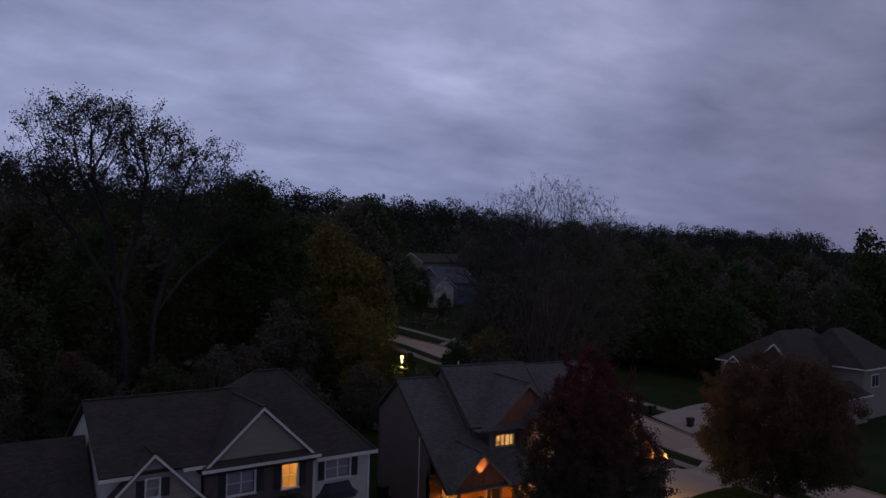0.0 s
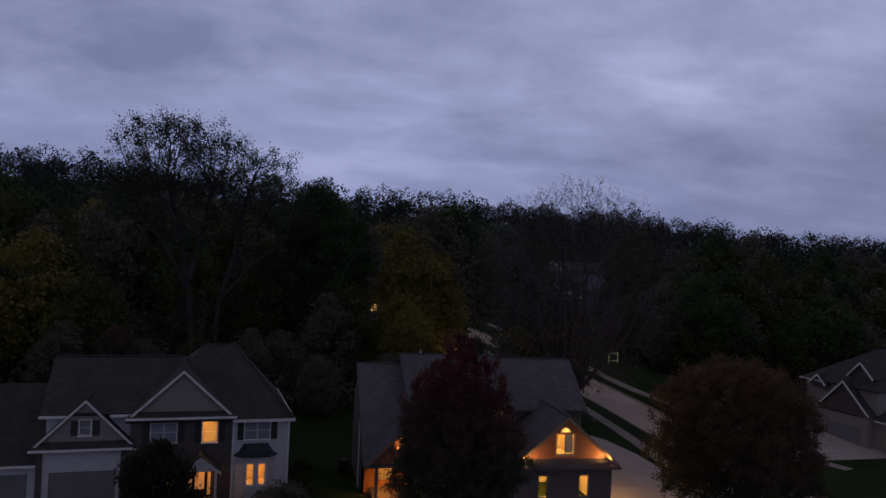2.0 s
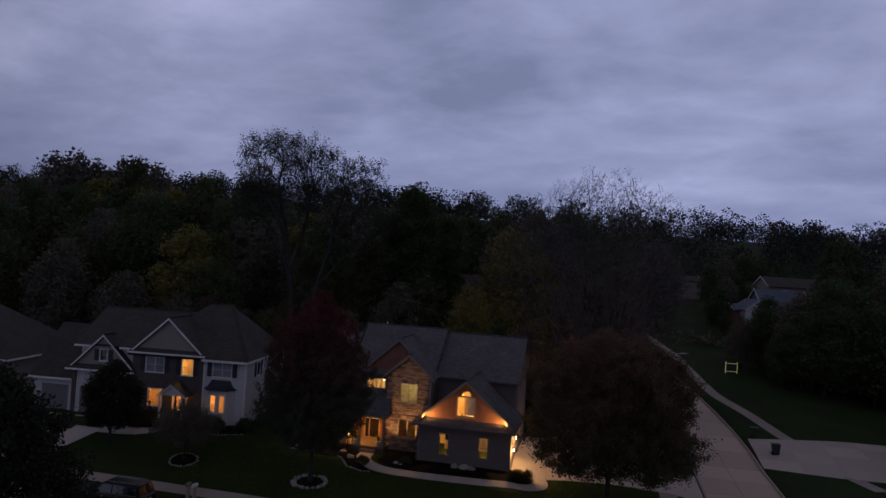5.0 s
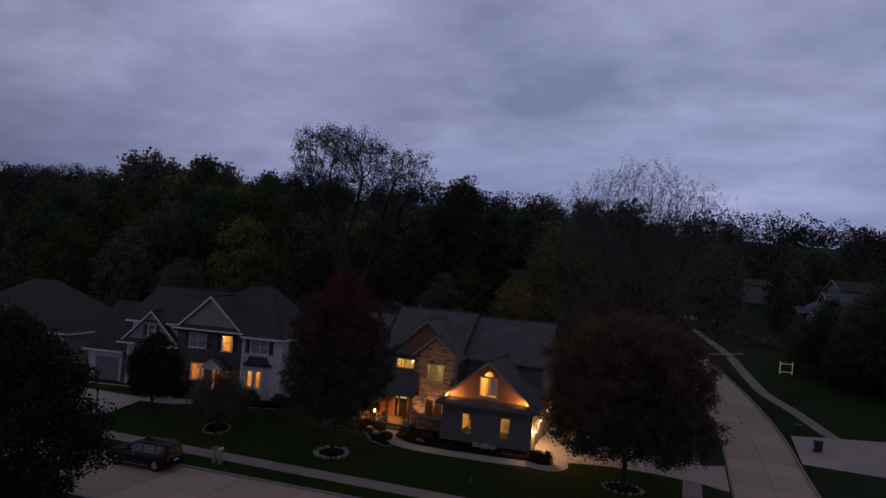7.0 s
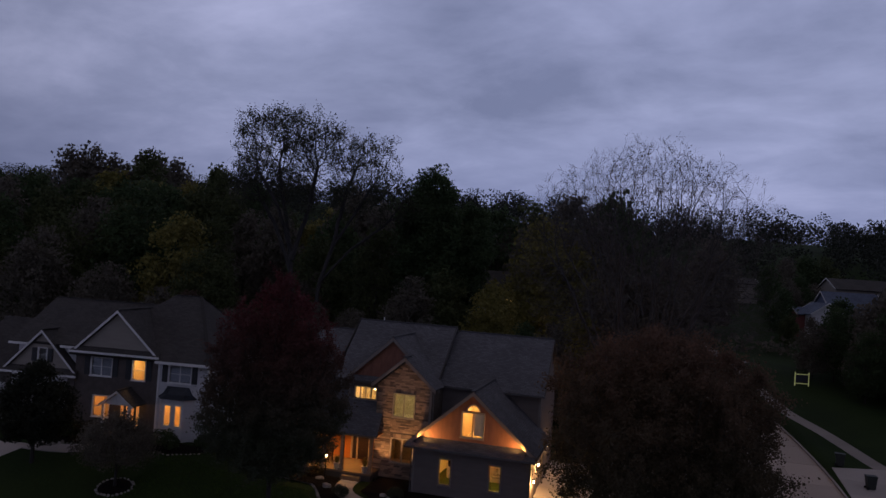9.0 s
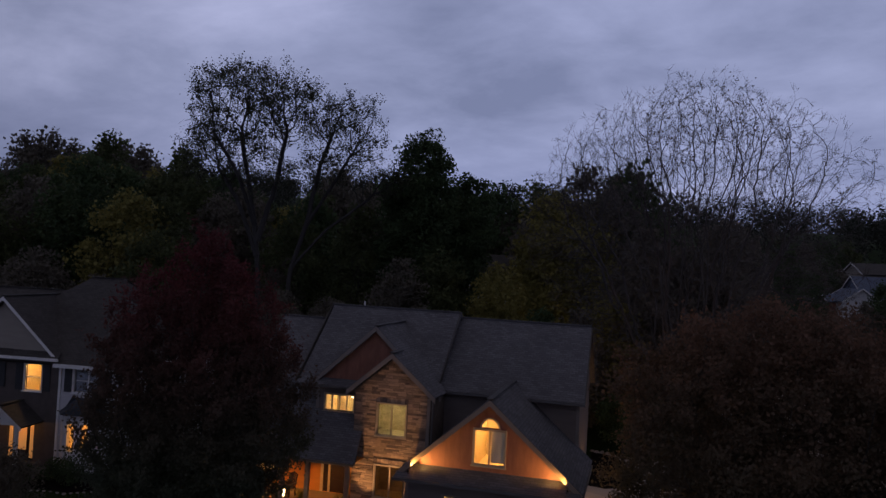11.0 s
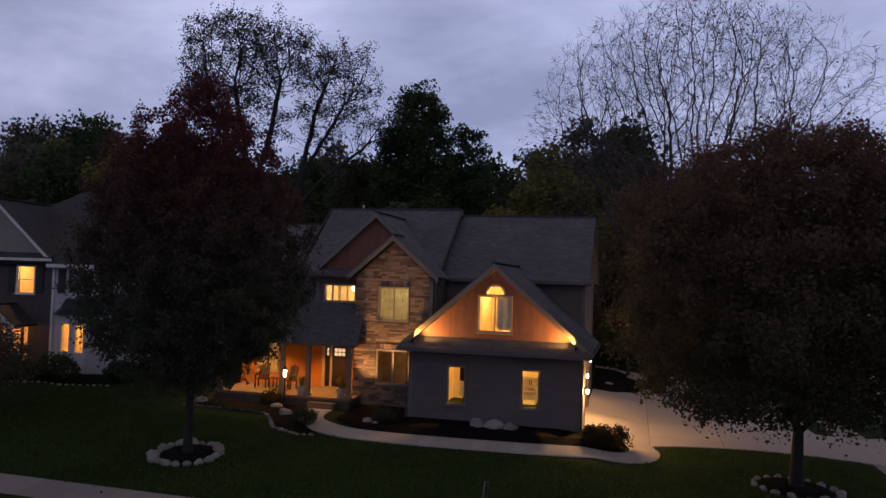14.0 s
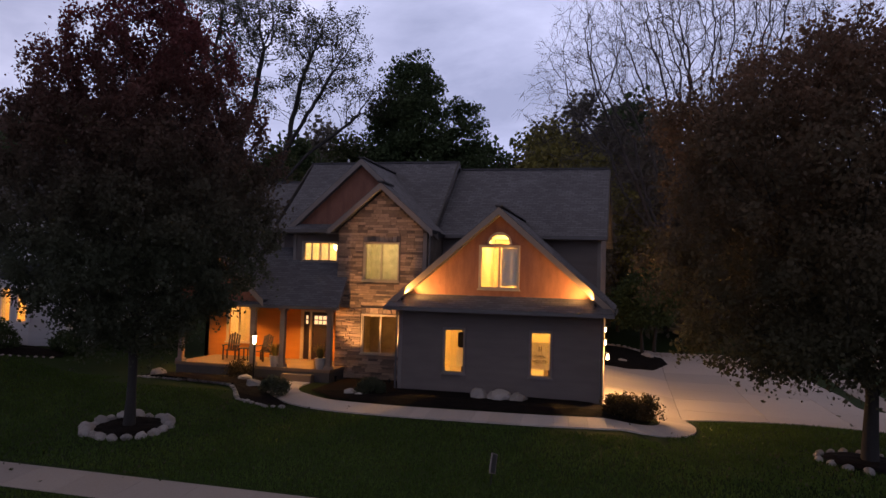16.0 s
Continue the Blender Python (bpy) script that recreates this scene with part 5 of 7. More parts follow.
def clumped(rng, n, profile, height, base, lumps, lump_size, centre=(0, 0), squash=0.8):
    """Leaf places: small clumps scattered in and on a crown of radius profile(h), h from 0 (base) to 1 (top)."""
    out = []
    per = max(4, n // lumps)
    made = 0
    while made < lumps:
        h = rng.uniform(0, 1)
        R = profile(h)
        if rng.uniform() > (R / 1.0) ** 1.0 / max(profile(x) for x in (0.2, 0.35, 0.5, 0.65)):
            continue
        a = rng.uniform(0, math.tau)
        rr = R * math.sqrt(rng.uniform(0.12, 1.0)) * rng.uniform(0.88, 1.1)
        c = np.array([centre[0] + rr * math.cos(a), centre[1] + rr * math.sin(a), base + h * height])
        ls = lump_size * rng.uniform(0.6, 1.3)
        pts = rng.normal(size=(per, 3))
        pts *= (rng.uniform(0.05, 1, (per, 1)) ** 0.45) / np.linalg.norm(pts, axis=1, keepdims=True)
        pts *= np.array([ls, ls, ls * squash]) * 1.9
        out.append(c + pts)
        made += 1
    return np.concatenate(out)


def tree(name, label, at, trunk_mesh, leaf, group="", kind="", turn=0.0, scale=1.0):
    top = thing(name, label, "tree", pose(at[0], at[1], at[2], 0, 0, turn) @ Matrix.Diagonal((scale, scale, scale, 1)), group, kind)
    t = new("trunk", trunk_mesh)
    t.parent = top
    if leaf is not None:
        c = new("crown", leaf)
        c.parent = top
    return top


class Growth:
    """A skeleton that grows step by step towards points scattered through the crown, and thickens towards its foot."""

    def __init__(self, seed, stems, targets, step, reach, near, lift=0.0, tip=0.012, power=2.3, rounds=120):
        rng = np.random.default_rng(seed)
        pos, par = [], []
        for stem in stems:
            last = -1
            for p, q in zip(stem, stem[1:]):
                p, q = np.array(p, float), np.array(q, float)
                n = max(1, int(np.linalg.norm(q - p) / step))
                for k in range(n):
                    pos.append(p + (q - p) * k / n)
                    par.append(last)
                    last = len(pos) - 1
            pos.append(np.array(stem[-1], float))
            par.append(last)
        targets = np.asarray(targets)
        dist = np.full(len(targets), 1e9)
        who = np.zeros(len(targets), int)
        alive = np.ones(len(targets), bool)
        fresh = list(range(len(pos)))
        born = {}
        for _ in range(rounds):
            if not fresh or not alive.any():
                break
            block = np.array([pos[i] for i in fresh])
            ids = np.flatnonzero(alive)
            d = np.linalg.norm(targets[ids, None, :] - block[None, :, :], axis=2)
            j = d.argmin(1)
            m = d[np.arange(len(ids)), j]
            closer = m < dist[ids]
            dist[ids[closer]] = m[closer]
            who[ids[closer]] = np.array(fresh)[j[closer]]
            alive &= dist > near
            act = np.flatnonzero(alive & (dist < reach))
            fresh = []
            if not len(act):
                break
            for i in np.unique(who[act]):
                born[i] = born.get(i, 0) + 1
                if born[i] > 3:
                    alive[act[who[act] == i]] = False
                    continue
                t = targets[act[who[act] == i]] - pos[i]
                t /= np.linalg.norm(t, axis=1, keepdims=True)
                g = t.mean(0) + rng.normal(size=3) * 0.08
                g[2] += lift
                g /= np.linalg.norm(g) + 1e-9
                pos.append(pos[i] + g * step)
                par.append(int(i))
                fresh.append(len(pos) - 1)
        n = len(pos)
        pos, par = np.array(pos), np.array(par)
        kids = [[] for _ in range(n)]
        for i in range(n):
            if par[i] >= 0:
                kids[par[i]].append(i)
        for _ in range(2):
            ease = pos.copy()
            for i in range(n):
                if par[i] >= 0 and kids[i]:
                    ease[i] = pos[i] * 0.5 + pos[par[i]] * 0.25 + pos[kids[i]].mean(0) * 0.25
            pos = ease
        rad = np.zeros(n)
        for i in range(n - 1, -1, -1):
            rad[i] = sum(rad[k] ** power for k in kids[i]) ** (1 / power) if kids[i] else tip
        self.pos, self.par, self.kids, self.rad = pos, par, kids, rad
        ends = np.array([i for i in range(n) if not kids[i] and par[i] >= 0])
        self.ends = pos[ends]
        d = pos[ends] - pos[par[ends]]
        self.ways = d / (np.linalg.norm(d, axis=1, keepdims=True) + 1e-9)

    def mesh(self, name, material, flare=1.0):
        lim = Limbs(0)
        heads = [(i, -1) for i in range(len(self.pos)) if self.par[i] < 0]
        while heads:
            i, frm = heads.pop()
            chain = [frm, i] if frm >= 0 else [i]
            while self.kids[i]:
                ks = sorted(self.kids[i], key=lambda k: -self.rad[k])
                heads += [(k, i) for k in ks[1:]]
                i = ks[0]
                chain.append(i)
            if len(chain) < 2:
                continue
            rr = [self.rad[k] for k in chain]
            if frm >= 0:
                rr[0] = min(rr[0], rr[1] * 1.1)
            else:
                for k in range(min(3, len(rr))):
                    rr[k] *= 1 + flare * 0.16 * (3 - k)
            pts = [Vector(self.pos[k]) for k in chain]
            lim.tube(pts, rr, 9 if rr[0] > 0.12 else (5 if rr[0] > 0.035 else 3))
        return lim.mesh(name, material)


def sprays(rng, ends, ways, per, long, wide, back=0.4):
    """Leaf places in a small spray round each branch end, drawn out along it."""
    n = len(ends) * per
    e, w = np.repeat(ends, per, axis=0), np.repeat(ways, per, axis=0)
    return e + w * (rng.normal(size=(n, 1)) * long - back * long) + rng.normal(size=(n, 3)) * wide


def envelope(rng, n, rings, z0, z1, rough=0.16, hollow=0.25, seed=0.0, plume=0.0):
    """Points in a round crown: rings of (height share, radius), its skin swollen and dented."""
    hs, rs_ = [r[0] for r in rings], [r[1] for r in rings]
    peak = max(rs_)
    out = []
    while len(out) < n:
        h, a = rng.uniform(0, 1), rng.uniform(0, math.tau)
        R = float(np.interp(h, hs, rs_))
        if rng.uniform() > (R / peak) ** 1.3:
            continue
        k = noise.noise((math.cos(a) * 2.1 + seed, math.sin(a) * 2.1, h * 3.4)) + 0.6 * noise.noise((math.cos(a) * 5 + seed, math.sin(a) * 5, h * 8))
        R *= 1 + rough * k
        r = R * math.sqrt(rng.uniform(hollow, 1.0))
        z = z0 + h * (z1 - z0) + plume * (noise.noise((math.cos(a) * r * 1.1, math.sin(a) * r * 1.1, 4.0 + seed)) + 0.1) * h * h
        out.append((r * math.cos(a), r * math.sin(a), z))
    return np.array(out)


def lobes(rng, parts):
    """Points in a handful of ellipsoids: (count, centre, radii)."""
    out = []
    for n, c, r in parts:
        d = rng.normal(size=(n, 3))
        d /= np.linalg.norm(d, axis=1, keepdims=True)
        swell = np.array([1 + 0.55 * noise.noise(Vector(q) * 1.9 + Vector(c)) + 0.25 * noise.noise(Vector(q) * 4.5 + Vector(c)) for q in d])
        d *= rng.uniform(0.15, 1, (n, 1)) ** 0.4 * swell[:, None]
        out.append(np.array(c) + d * np.array(r))
    return np.concatenate(out)


# the maroon maple on the lawn: an upright egg of rising plumes
RT = (-6.05, -7.0)
rng = np.random.default_rng(11)
RED_RINGS = [(0.0, 0.9), (0.07, 2.1), (0.2, 3.75), (0.35, 4.1), (0.55, 3.75), (0.72, 3.0), (0.85, 2.2), (0.94, 1.35), (1.0, 0.4)]
grown = Growth(3, [[(0, 0, -0.1), (0.03, 0.02, 2.0), (0.05, 0.0, 3.2)]], envelope(rng, 3800, RED_RINGS, 2.3, 12.9, 0.26, 0.05, 1.0, 2.2), 0.36, 2.4, 0.42, 0.28, 0.008, 2.25)
fill = envelope(rng, 800, RED_RINGS, 2.5, 12.1, 0.26, 0.02, 1.0, 2.2)
pts = np.concatenate([sprays(rng, grown.ends, grown.ways, 105000 // len(grown.ends), 0.30, 0.12), sprays(rng, fill * np.array([0.86, 0.86, 0.97]), np.tile([0, 0, 1.0], (len(fill), 1)), 45, 0.26, 0.16)])
tree("maple_tree", "young maple with dark maroon autumn crown on the lawn", (*RT, land(*RT)), grown.mesh("trunk", M_BARK), leaf_mesh("crown", pts, 0.115, M_LEAF_RED, rng))

# the rust-brown maple by the driveway: a broad low dome
BT = (14.55, -3.6)
rng = np.random.default_rng(12)
BROWN_RINGS = [(0.0, 3.6), (0.1, 5.0), (0.3, 5.85), (0.55, 5.75), (0.75, 5.0), (0.9, 3.6), (1.0, 1.2)]
grown = Growth(8, [[(0, 0, -0.1), (0.02, 0.0, 1.2), (0.05, -0.05, 2.0)]],
               envelope(rng, 5200, BROWN_RINGS, 2.3, 11.8, 0.3, 0.05, 7.0, 0.9) + np.array([0.05, -0.3, 0]), 0.44, 3.0, 0.5, 0.14, 0.008, 2.2)
fill = envelope(rng, 1400, BROWN_RINGS, 2.5, 11.5, 0.3, 0.05, 7.0, 0.9)
pts = np.concatenate([sprays(rng, grown.ends, grown.ways, 130000 // len(grown.ends), 0.25, 0.18), sprays(rng, fill * np.array([0.9, 0.9, 0.98]) + np.array([0.05, -0.3, 0]), np.tile([0, 0, 1.0], (len(fill), 1)), 45, 0.2, 0.2)])
tree("maple_tree", "broad maple with rust-brown autumn crown near the driveway", (*BT, land(*BT)), grown.mesh("trunk", M_BARK), leaf_mesh("crown", pts, 0.13, M_LEAF_BROWN, rng))

# tall sparse cottonwood behind the houses: two stems, one crown in uneven lobes
rng = np.random.default_rng(13)
CT = (-25.3, 35.3)
COTTON_STEMS = [[(-1.1, -0.6, -0.3), (-1.5, -0.5, 7), (-2.3, -0.4, 12.5), (-3.6, -0.3, 18), (-4.6, 0.0, 22)], [(1.0, 0.5, -0.3), (1.2, 0.7, 8), (2.6, 1.3, 13.5), (3.4, 1.8, 19), (4.4, 2.2, 22)],
                [(1.2, 0.7, 8.4), (4.4, 1.9, 12.6), (8.2, 3.0, 15.6)], [(-1.8, -0.5, 9.5), (-4.6, 0.6, 14.4), (-7.8, 1.4, 18.5)], [(-1.9, -0.5, 11.0), (-0.6, 0.1, 16.5), (0.2, 0.4, 22)],
                [(2.4, 1.2, 12.8), (5.0, 1.0, 16.5), (6.6, 1.4, 19.8)], [(-2.3, -0.4, 12.6), (-3.2, -2.4, 17), (-5.6, -3.0, 21)]]
grown = Growth(21, COTTON_STEMS,
               lobes(rng, [(1000, (-4.8, -0.2, 23.6), (5.4, 5.0, 5.4)), (760, (5.4, 2.6, 21.2), (4.3, 4.3, 5.2)), (380, (-8.6, 1.6, 20.0), (3.2, 3.4, 3.8)),
                           (380, (0.2, 0.4, 24.4), (3.4, 4.0, 3.6)), (170, (9.6, 3.6, 17.2), (2.8, 2.6, 1.9)), (160, (-1.0, 0.2, 17.5), (5.0, 4.0, 3.0))]), 0.5, 4.0, 0.56, 0.3, 0.021, 2.0)
keep = rng.uniform(size=len(grown.ends)) < np.array([0.72 + 0.9 * noise.noise(Vector(p) * 0.42) + 0.045 * (p[2] - 20) for p in grown.ends])
pts = sprays(rng, grown.ends[keep], grown.ways[keep], 58, 0.42, 0.30, 0.2)
cotton_tree = tree("cottonwood_tree", "tall thin-leaved cottonwood with forked pale trunks", (*CT, land(*CT)), grown.mesh("trunk", M_BARK_PALE), leaf_mesh("crown", pts, 0.2, M_LEAF_COTTON, rng))
tw = new("brushwood", leaf_mesh("brushwood", np.repeat(grown.ends + grown.ways * 0.3, 2, axis=0), 0.9, M_BARK_PALE, rng, 0.0, 0.010, np.repeat(grown.ways, 2, axis=0)))
tw.parent = cotton_tree
tagged(tw, kind="stuff")

# big bare silver maple: a fan of long rising limbs
M_BARK_SILVER = mat("silver_grey_bark", (0.060, 0.052, 0.052), 0.9, (0.042, 0.036, 0.036), 2, 30, 0.4, 0.6, 20, stretch=(1, 1, 0.3))
M_TWIG_GREY = mat("grey_twigs", (0.095, 0.082, 0.080), 0.9, (0.066, 0.057, 0.055), 2, 30, 0.4)
M_LEAF_DRY = leaf_mat("dry_grey_buds_and_leaves", (0.085, 0.073, 0.070), (0.150, 0.128, 0.118))
rng = np.random.default_rng(14)
SM = (12.9, 22.8)
SILVER_RINGS = [(0.0, 6.8), (0.2, 10.0), (0.45, 11.4), (0.62, 11.8), (0.76, 10.6), (0.88, 8.0), (0.96, 4.8), (1.0, 2.6)]
rl = random.Random(40)
stems = []
for k in range(26):
    a, out = k * 2.4 + 0.4, 1.0 + 0.32 * k
    reach = 15.5 - 0.19 * k
    c, d = math.cos(a), math.sin(a)
    stems.append([(0.3 * c, 0.3 * d, -0.2 if k < 6 else 1.0 + 0.12 * k)]
                 + [(out * h ** 0.8 * c + rl.uniform(-0.45, 0.45), out * h ** 0.8 * d + rl.uniform(-0.45, 0.45), 1.5 + 0.1 * k + reach * h ** 1.15) for h in (0.2, 0.4, 0.6, 0.8, 1.0)])
grown = Growth(41, stems, envelope(rng, 9500, SILVER_RINGS, 5.0, 24.8, 0.2, 0.02, 3.0, 2.2) * np.array([0.95, 0.95, 1]), 0.5, 3.6, 0.42, 0.16, 0.0095, 2.2)
tips, dirs = grown.ends, grown.ways
sel = tips[rng.uniform(size=len(tips)) < 0.10 + 0.55 * (tips[:, 2] > 20) * (np.abs(tips[:, 0] - 1) < 5)]
pts = np.repeat(sel, 4, axis=0) + rng.normal(size=(len(sel) * 4, 3)) * 0.22
silver_tree = tree("silver_maple_tree", "large nearly bare silver maple with many rising limbs", (*SM, land(*SM)), grown.mesh("trunk", M_BARK_SILVER), leaf_mesh("crown", pts, 0.15, M_LEAF_DRY, rng))
# its finest twigs, slim slivers that carry on from the branch ends
fine = np.repeat(dirs, 6, axis=0) + rng.normal(size=(len(dirs) * 6, 3)) * 0.34 + np.array([0, 0, 0.25])
fine /= np.linalg.norm(fine, axis=1, keepdims=True)
tw = new("brushwood", leaf_mesh("brushwood", np.repeat(tips, 6, axis=0) + fine * 0.4, 0.95, M_TWIG_GREY, rng, 0.0, 0.010, fine))
tw.parent = silver_tree
tagged(tw, kind="stuff")

# dark dense maple behind the house
rng = np.random.default_rng(15)
lim = Limbs(50)
lim.grow(Vector((0, 0, 0)), Vector((0, 0, 1)), 7, 0.4, 4, dict(kids=4, spread=0.6, shrink=0.75, up=0.15, wander=0.1, depth=4))
pts = np.concatenate([clumped(rng, 38000, lambda h: 5.0 * math.sin(math.pi * min(1, h * 0.85 + 0.13)) ** 0.6 * (1 - 0.28 * h), 19.5, 4, 230, 0.72),
                      clumped(rng, 12000, lambda h: 2.6 * math.sin(math.pi * min(1, h * 0.85 + 0.13)) ** 0.7, 14, 6, 80, 0.6, (4.8, 2.4))])
DT = (-13.1, 43.8)
tree("oak_tree", "dense dark green tree standing above the woods", (*DT, land(*DT)), lim.mesh("trunk", M_BARK), leaf_mesh("crown", pts, 0.32, M_LEAF_DKGREEN, rng))


# ---- woods: a few kinds, many stands ----
def wood_kind(seed, leaf, lumps, height, spread, count, size=0.44, depth=3):
    rng = np.random.default_rng(seed)
    lim = Limbs(seed)
    lim.grow(Vector((0, 0, -0.5)), Vector((0, 0, 1)), height * 0.33, 0.22, depth, dict(kids=4, spread=0.6, shrink=0.72, up=0.12, wander=0.12, depth=depth))
    prof = lambda h: spread * math.sin(math.pi * min(1, h * 0.82 + 0.16)) ** 0.7 * (1 - 0.25 * h)
    pts = clumped(rng, count, prof, height * 0.86, height * 0.14, lumps, 0.85)
    return lim.mesh("trunk", M_BARK), leaf_mesh("crown", pts, size, leaf, rng)


KIND_SPECS = [(101, M_LEAF_DKGREEN, 130, 15, 4.6), (102, M_LEAF_GREEN, 130, 14, 4.8), (103, M_LEAF_OLIVE, 130, 13, 4.4),
              (104, M_LEAF_GREY, 130, 15, 4.6), (105, M_LEAF_GREEN, 110, 17, 3.8), (106, M_LEAF_GREY, 130, 12, 5.0)]
KINDS = [wood_kind(*k, 9500, 0.40) for k in KIND_SPECS]
FAR_KINDS = [wood_kind(*k, 4600, 0.58, 2) for k in KIND_SPECS]
KIND_LABELS = ["dark green woodland tree in the wood behind the houses", "green broadleaf tree in the wood behind the houses", "yellowing olive tree in the wood behind the houses",
               "grey-brown half-bare tree in the wood behind the houses", "tall narrow green tree in the wood behind the houses", "low grey-brown tree at the wood's edge"]
rw = random.Random(77)


def clear_of(x, y):
    xi = x - bend(y)
    if SIDE_L - 5 < xi < SIDE_R + 6:
        return False
    if y < 24 and -42 < x < 24:
        return False
    return y > 20


def plant(k, x, y, s, name="tree", label=None, near=True):
    tree(name, label or KIND_LABELS[k], (x, y, land(x, y) - 0.1), *(KINDS if y < 58 and -75 < x < 45 and near else FAR_KINDS)[k], group="woodland trees", turn=rw.uniform(0, 360), scale=s)


# the wood's edge, tree by tree: (kind, x, y, scale)
for k, x, y, s in ((2, -43, 36, 1.15), (1, -36, 31, 0.85), (5, -30, 27, 0.5), (0, -52, 40, 1.2), (1, -60, 34, 1.0), (3, -27, 40, 0.6), (5, -17, 30, 0.55), (3, -12, 34, 0.72),
                   (2, -2.5, 33, 0.74), (2, -3.4, 38, 0.78), (1, -9, 37, 0.8), (4, -14, 45, 1.0), (2, 3.5, 56, 1.2), (3, 6.5, 61, 1.25), (2, 1.0, 49, 1.15), (0, 2.5, 23.5, 0.55), (3, 5.2, 21.5, 0.6),
                   (2, 3.5, 50, 1.05), (3, -20, 27, 0.5), (1, -66, 27, 1.0), (0, -74, 33, 1.15), (5, -47, 28, 0.8), (3, -56, 27, 0.9), (1, -25, 24.5, 0.5), (5, -13, 25, 0.5), (5, -6, 26, 0.5), (5, 0, 25, 0.45), (3, -37, 24, 0.55), (5, -44, 22, 0.5),
                   (3, 33.0, 57, 0.5), (1, 62, 50, 0.6), (0, 37.5, 63, 0.56), (5, 41, 68, 0.72), (1, 45, 60, 0.9), (0, 49, 67, 0.9), (5, 53, 58, 0.62), (1, 50, 50, 0.55), (0, 58, 51, 0.68), (3, 45, 51, 0.45), (0, 63, 43, 0.7), (1, 60, 60, 0.8), (0, 67, 53, 0.9), (5, 56, 68, 0.75), (0, 40, 75, 0.6), (0, 35.0, 95, 0.58), (0, 36.4, 107, 0.55), (3, 38.8, 112, 0.6), (0, 41.8, 118, 0.62), (5, 45.0, 122, 0.62), (0, 37.4, 127, 0.7), (3, 41.5, 134, 0.75), (0, 46.5, 137, 0.8), (1, 50.5, 140, 0.8), (0, 29.0, 152, 0.8), (1, 34.5, 84, 0.35), (3, 10.6, 28.5, 1.0), (2, 7.4, 25.0, 0.72), (3, 14.2, 29.5, 1.02), (3, 4.0, 55, 1.35), (0, 8.6, 60, 1.4), (2, 0.0, 53, 1.3), (0, 36.6, 47.5, 0.5), (5, 38.5, 53, 0.64), (0, 41.5, 47, 0.95), (0, 44.5, 52, 0.9), (5, 42, 58, 1.05), (0, 47.5, 47, 0.85), (0, 47, 57, 0.95), (5, 51, 53, 0.95), (0, 54, 46, 0.6), (0, 35.6, 57.5, 0.58),
                   (3, -118, 99, 1.5), (3, -114.5, 101.5, 1.55), (3, -111, 105, 1.42), (3, -108, 111, 1.5), (3, -104.5, 112.5, 1.46), (3, -101, 115, 1.4)):
    plant(k, x, y, s)
stands = 0
for _ in range(5000):
    if stands >= 150:
        break
    x, y = rw.uniform(-110, 85), rw.uniform(36, 105)
    if not clear_of(x, y) or (6 < x < 26 and y < 85) or (24 < x < 54 and y < 100) or (-14 < x < 8 and y < 66):
        continue
    k = rw.choice([0, 0, 1, 1, 2, 3, 3, 4, 5])
    s = rw.uniform(0.8, 1.08) if y < 72 else rw.uniform(0.95, 1.3)
    stands += 1
    if 24 < x < 58 and y > 85:
        rw.random()
        continue
    plant(k, x, y, s, near=y < 46)

# undergrowth under the trees
rng = np.random.default_rng(210)
allp = []
for _ in range(1500):
    x, y = rng.uniform(-100, 60), rng.uniform(24, 80)
    if not clear_of(x, y) or (8 < x < 24 and y > 34) or (-3 < x < 10 and y > 29) or (x > 24 and y < 75):
        continue
    h = rng.uniform(0.8, 3.0)
    pts = rng.normal(size=(16, 3)) * np.array([1.3, 1.3, h * 0.35]) + np.array([x, y, land(x, y) + h * 0.5])
    allp.append(pts)
ug = new("undergrowth", leaf_mesh("undergrowth", np.concatenate(allp), 0.8, M_LEAF_GREY, rng))
tagged(ug, "dim brushy undergrowth at the foot of the wood", "undergrowth", kind="stuff")

# the far hillside woods
rng = np.random.default_rng(200)
allp = []
for _ in range(1800):
    y = rng.uniform(95, 420)
    x = rng.uniform(-1.1, 1.25) * (y + 60)
    if 14 < x < 64 and y < 152:
        continue
    h = rng.uniform(6, 16)
    pts = rng.normal(size=(230, 3))
    pts *= (rng.uniform(0.2, 1, (230, 1)) ** 0.4) / np.linalg.norm(pts, axis=1, keepdims=True)
    pts = pts * np.array([4.4, 4.4, h * 0.42]) + np.array([x, y, land(x, y) + h * 0.5])
    allp.append(pts)
for _ in range(260):
    x, y = rng.uniform(125, 330), rng.uniform(-30, 85)
    h = rng.uniform(8, 17)
    pts = rng.normal(size=(230, 3))
    pts *= (rng.uniform(0.2, 1, (230, 1)) ** 0.4) / np.linalg.norm(pts, axis=1, keepdims=True)
    allp.append(pts * np.array([4.6, 4.6, h * 0.42]) + np.array([x, y, land(x, y) + h * 0.5]))
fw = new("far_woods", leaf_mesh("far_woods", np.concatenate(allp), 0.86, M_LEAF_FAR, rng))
tagged(fw, "dark wooded hillside along the horizon", "woods", kind="stuff")

# the wood across the side street
for _ in range(60):
    x, y = rw.uniform(58, 150), rw.uniform(48, 120)
    plant(rw.choice([0, 1, 3, 5]), x, y, rw.uniform(0.8, 1.15))
for k, x, y, s in ((0, 84, 34, 1.0), (1, 92, 24, 1.0), (3, 80, 18, 0.8), (0, 100, 10, 1.0), (1, 76, 50, 1.0), (4, 125, 57, 1.42), (0, 129, 55, 1.3)):
    plant(k, x, y, s)

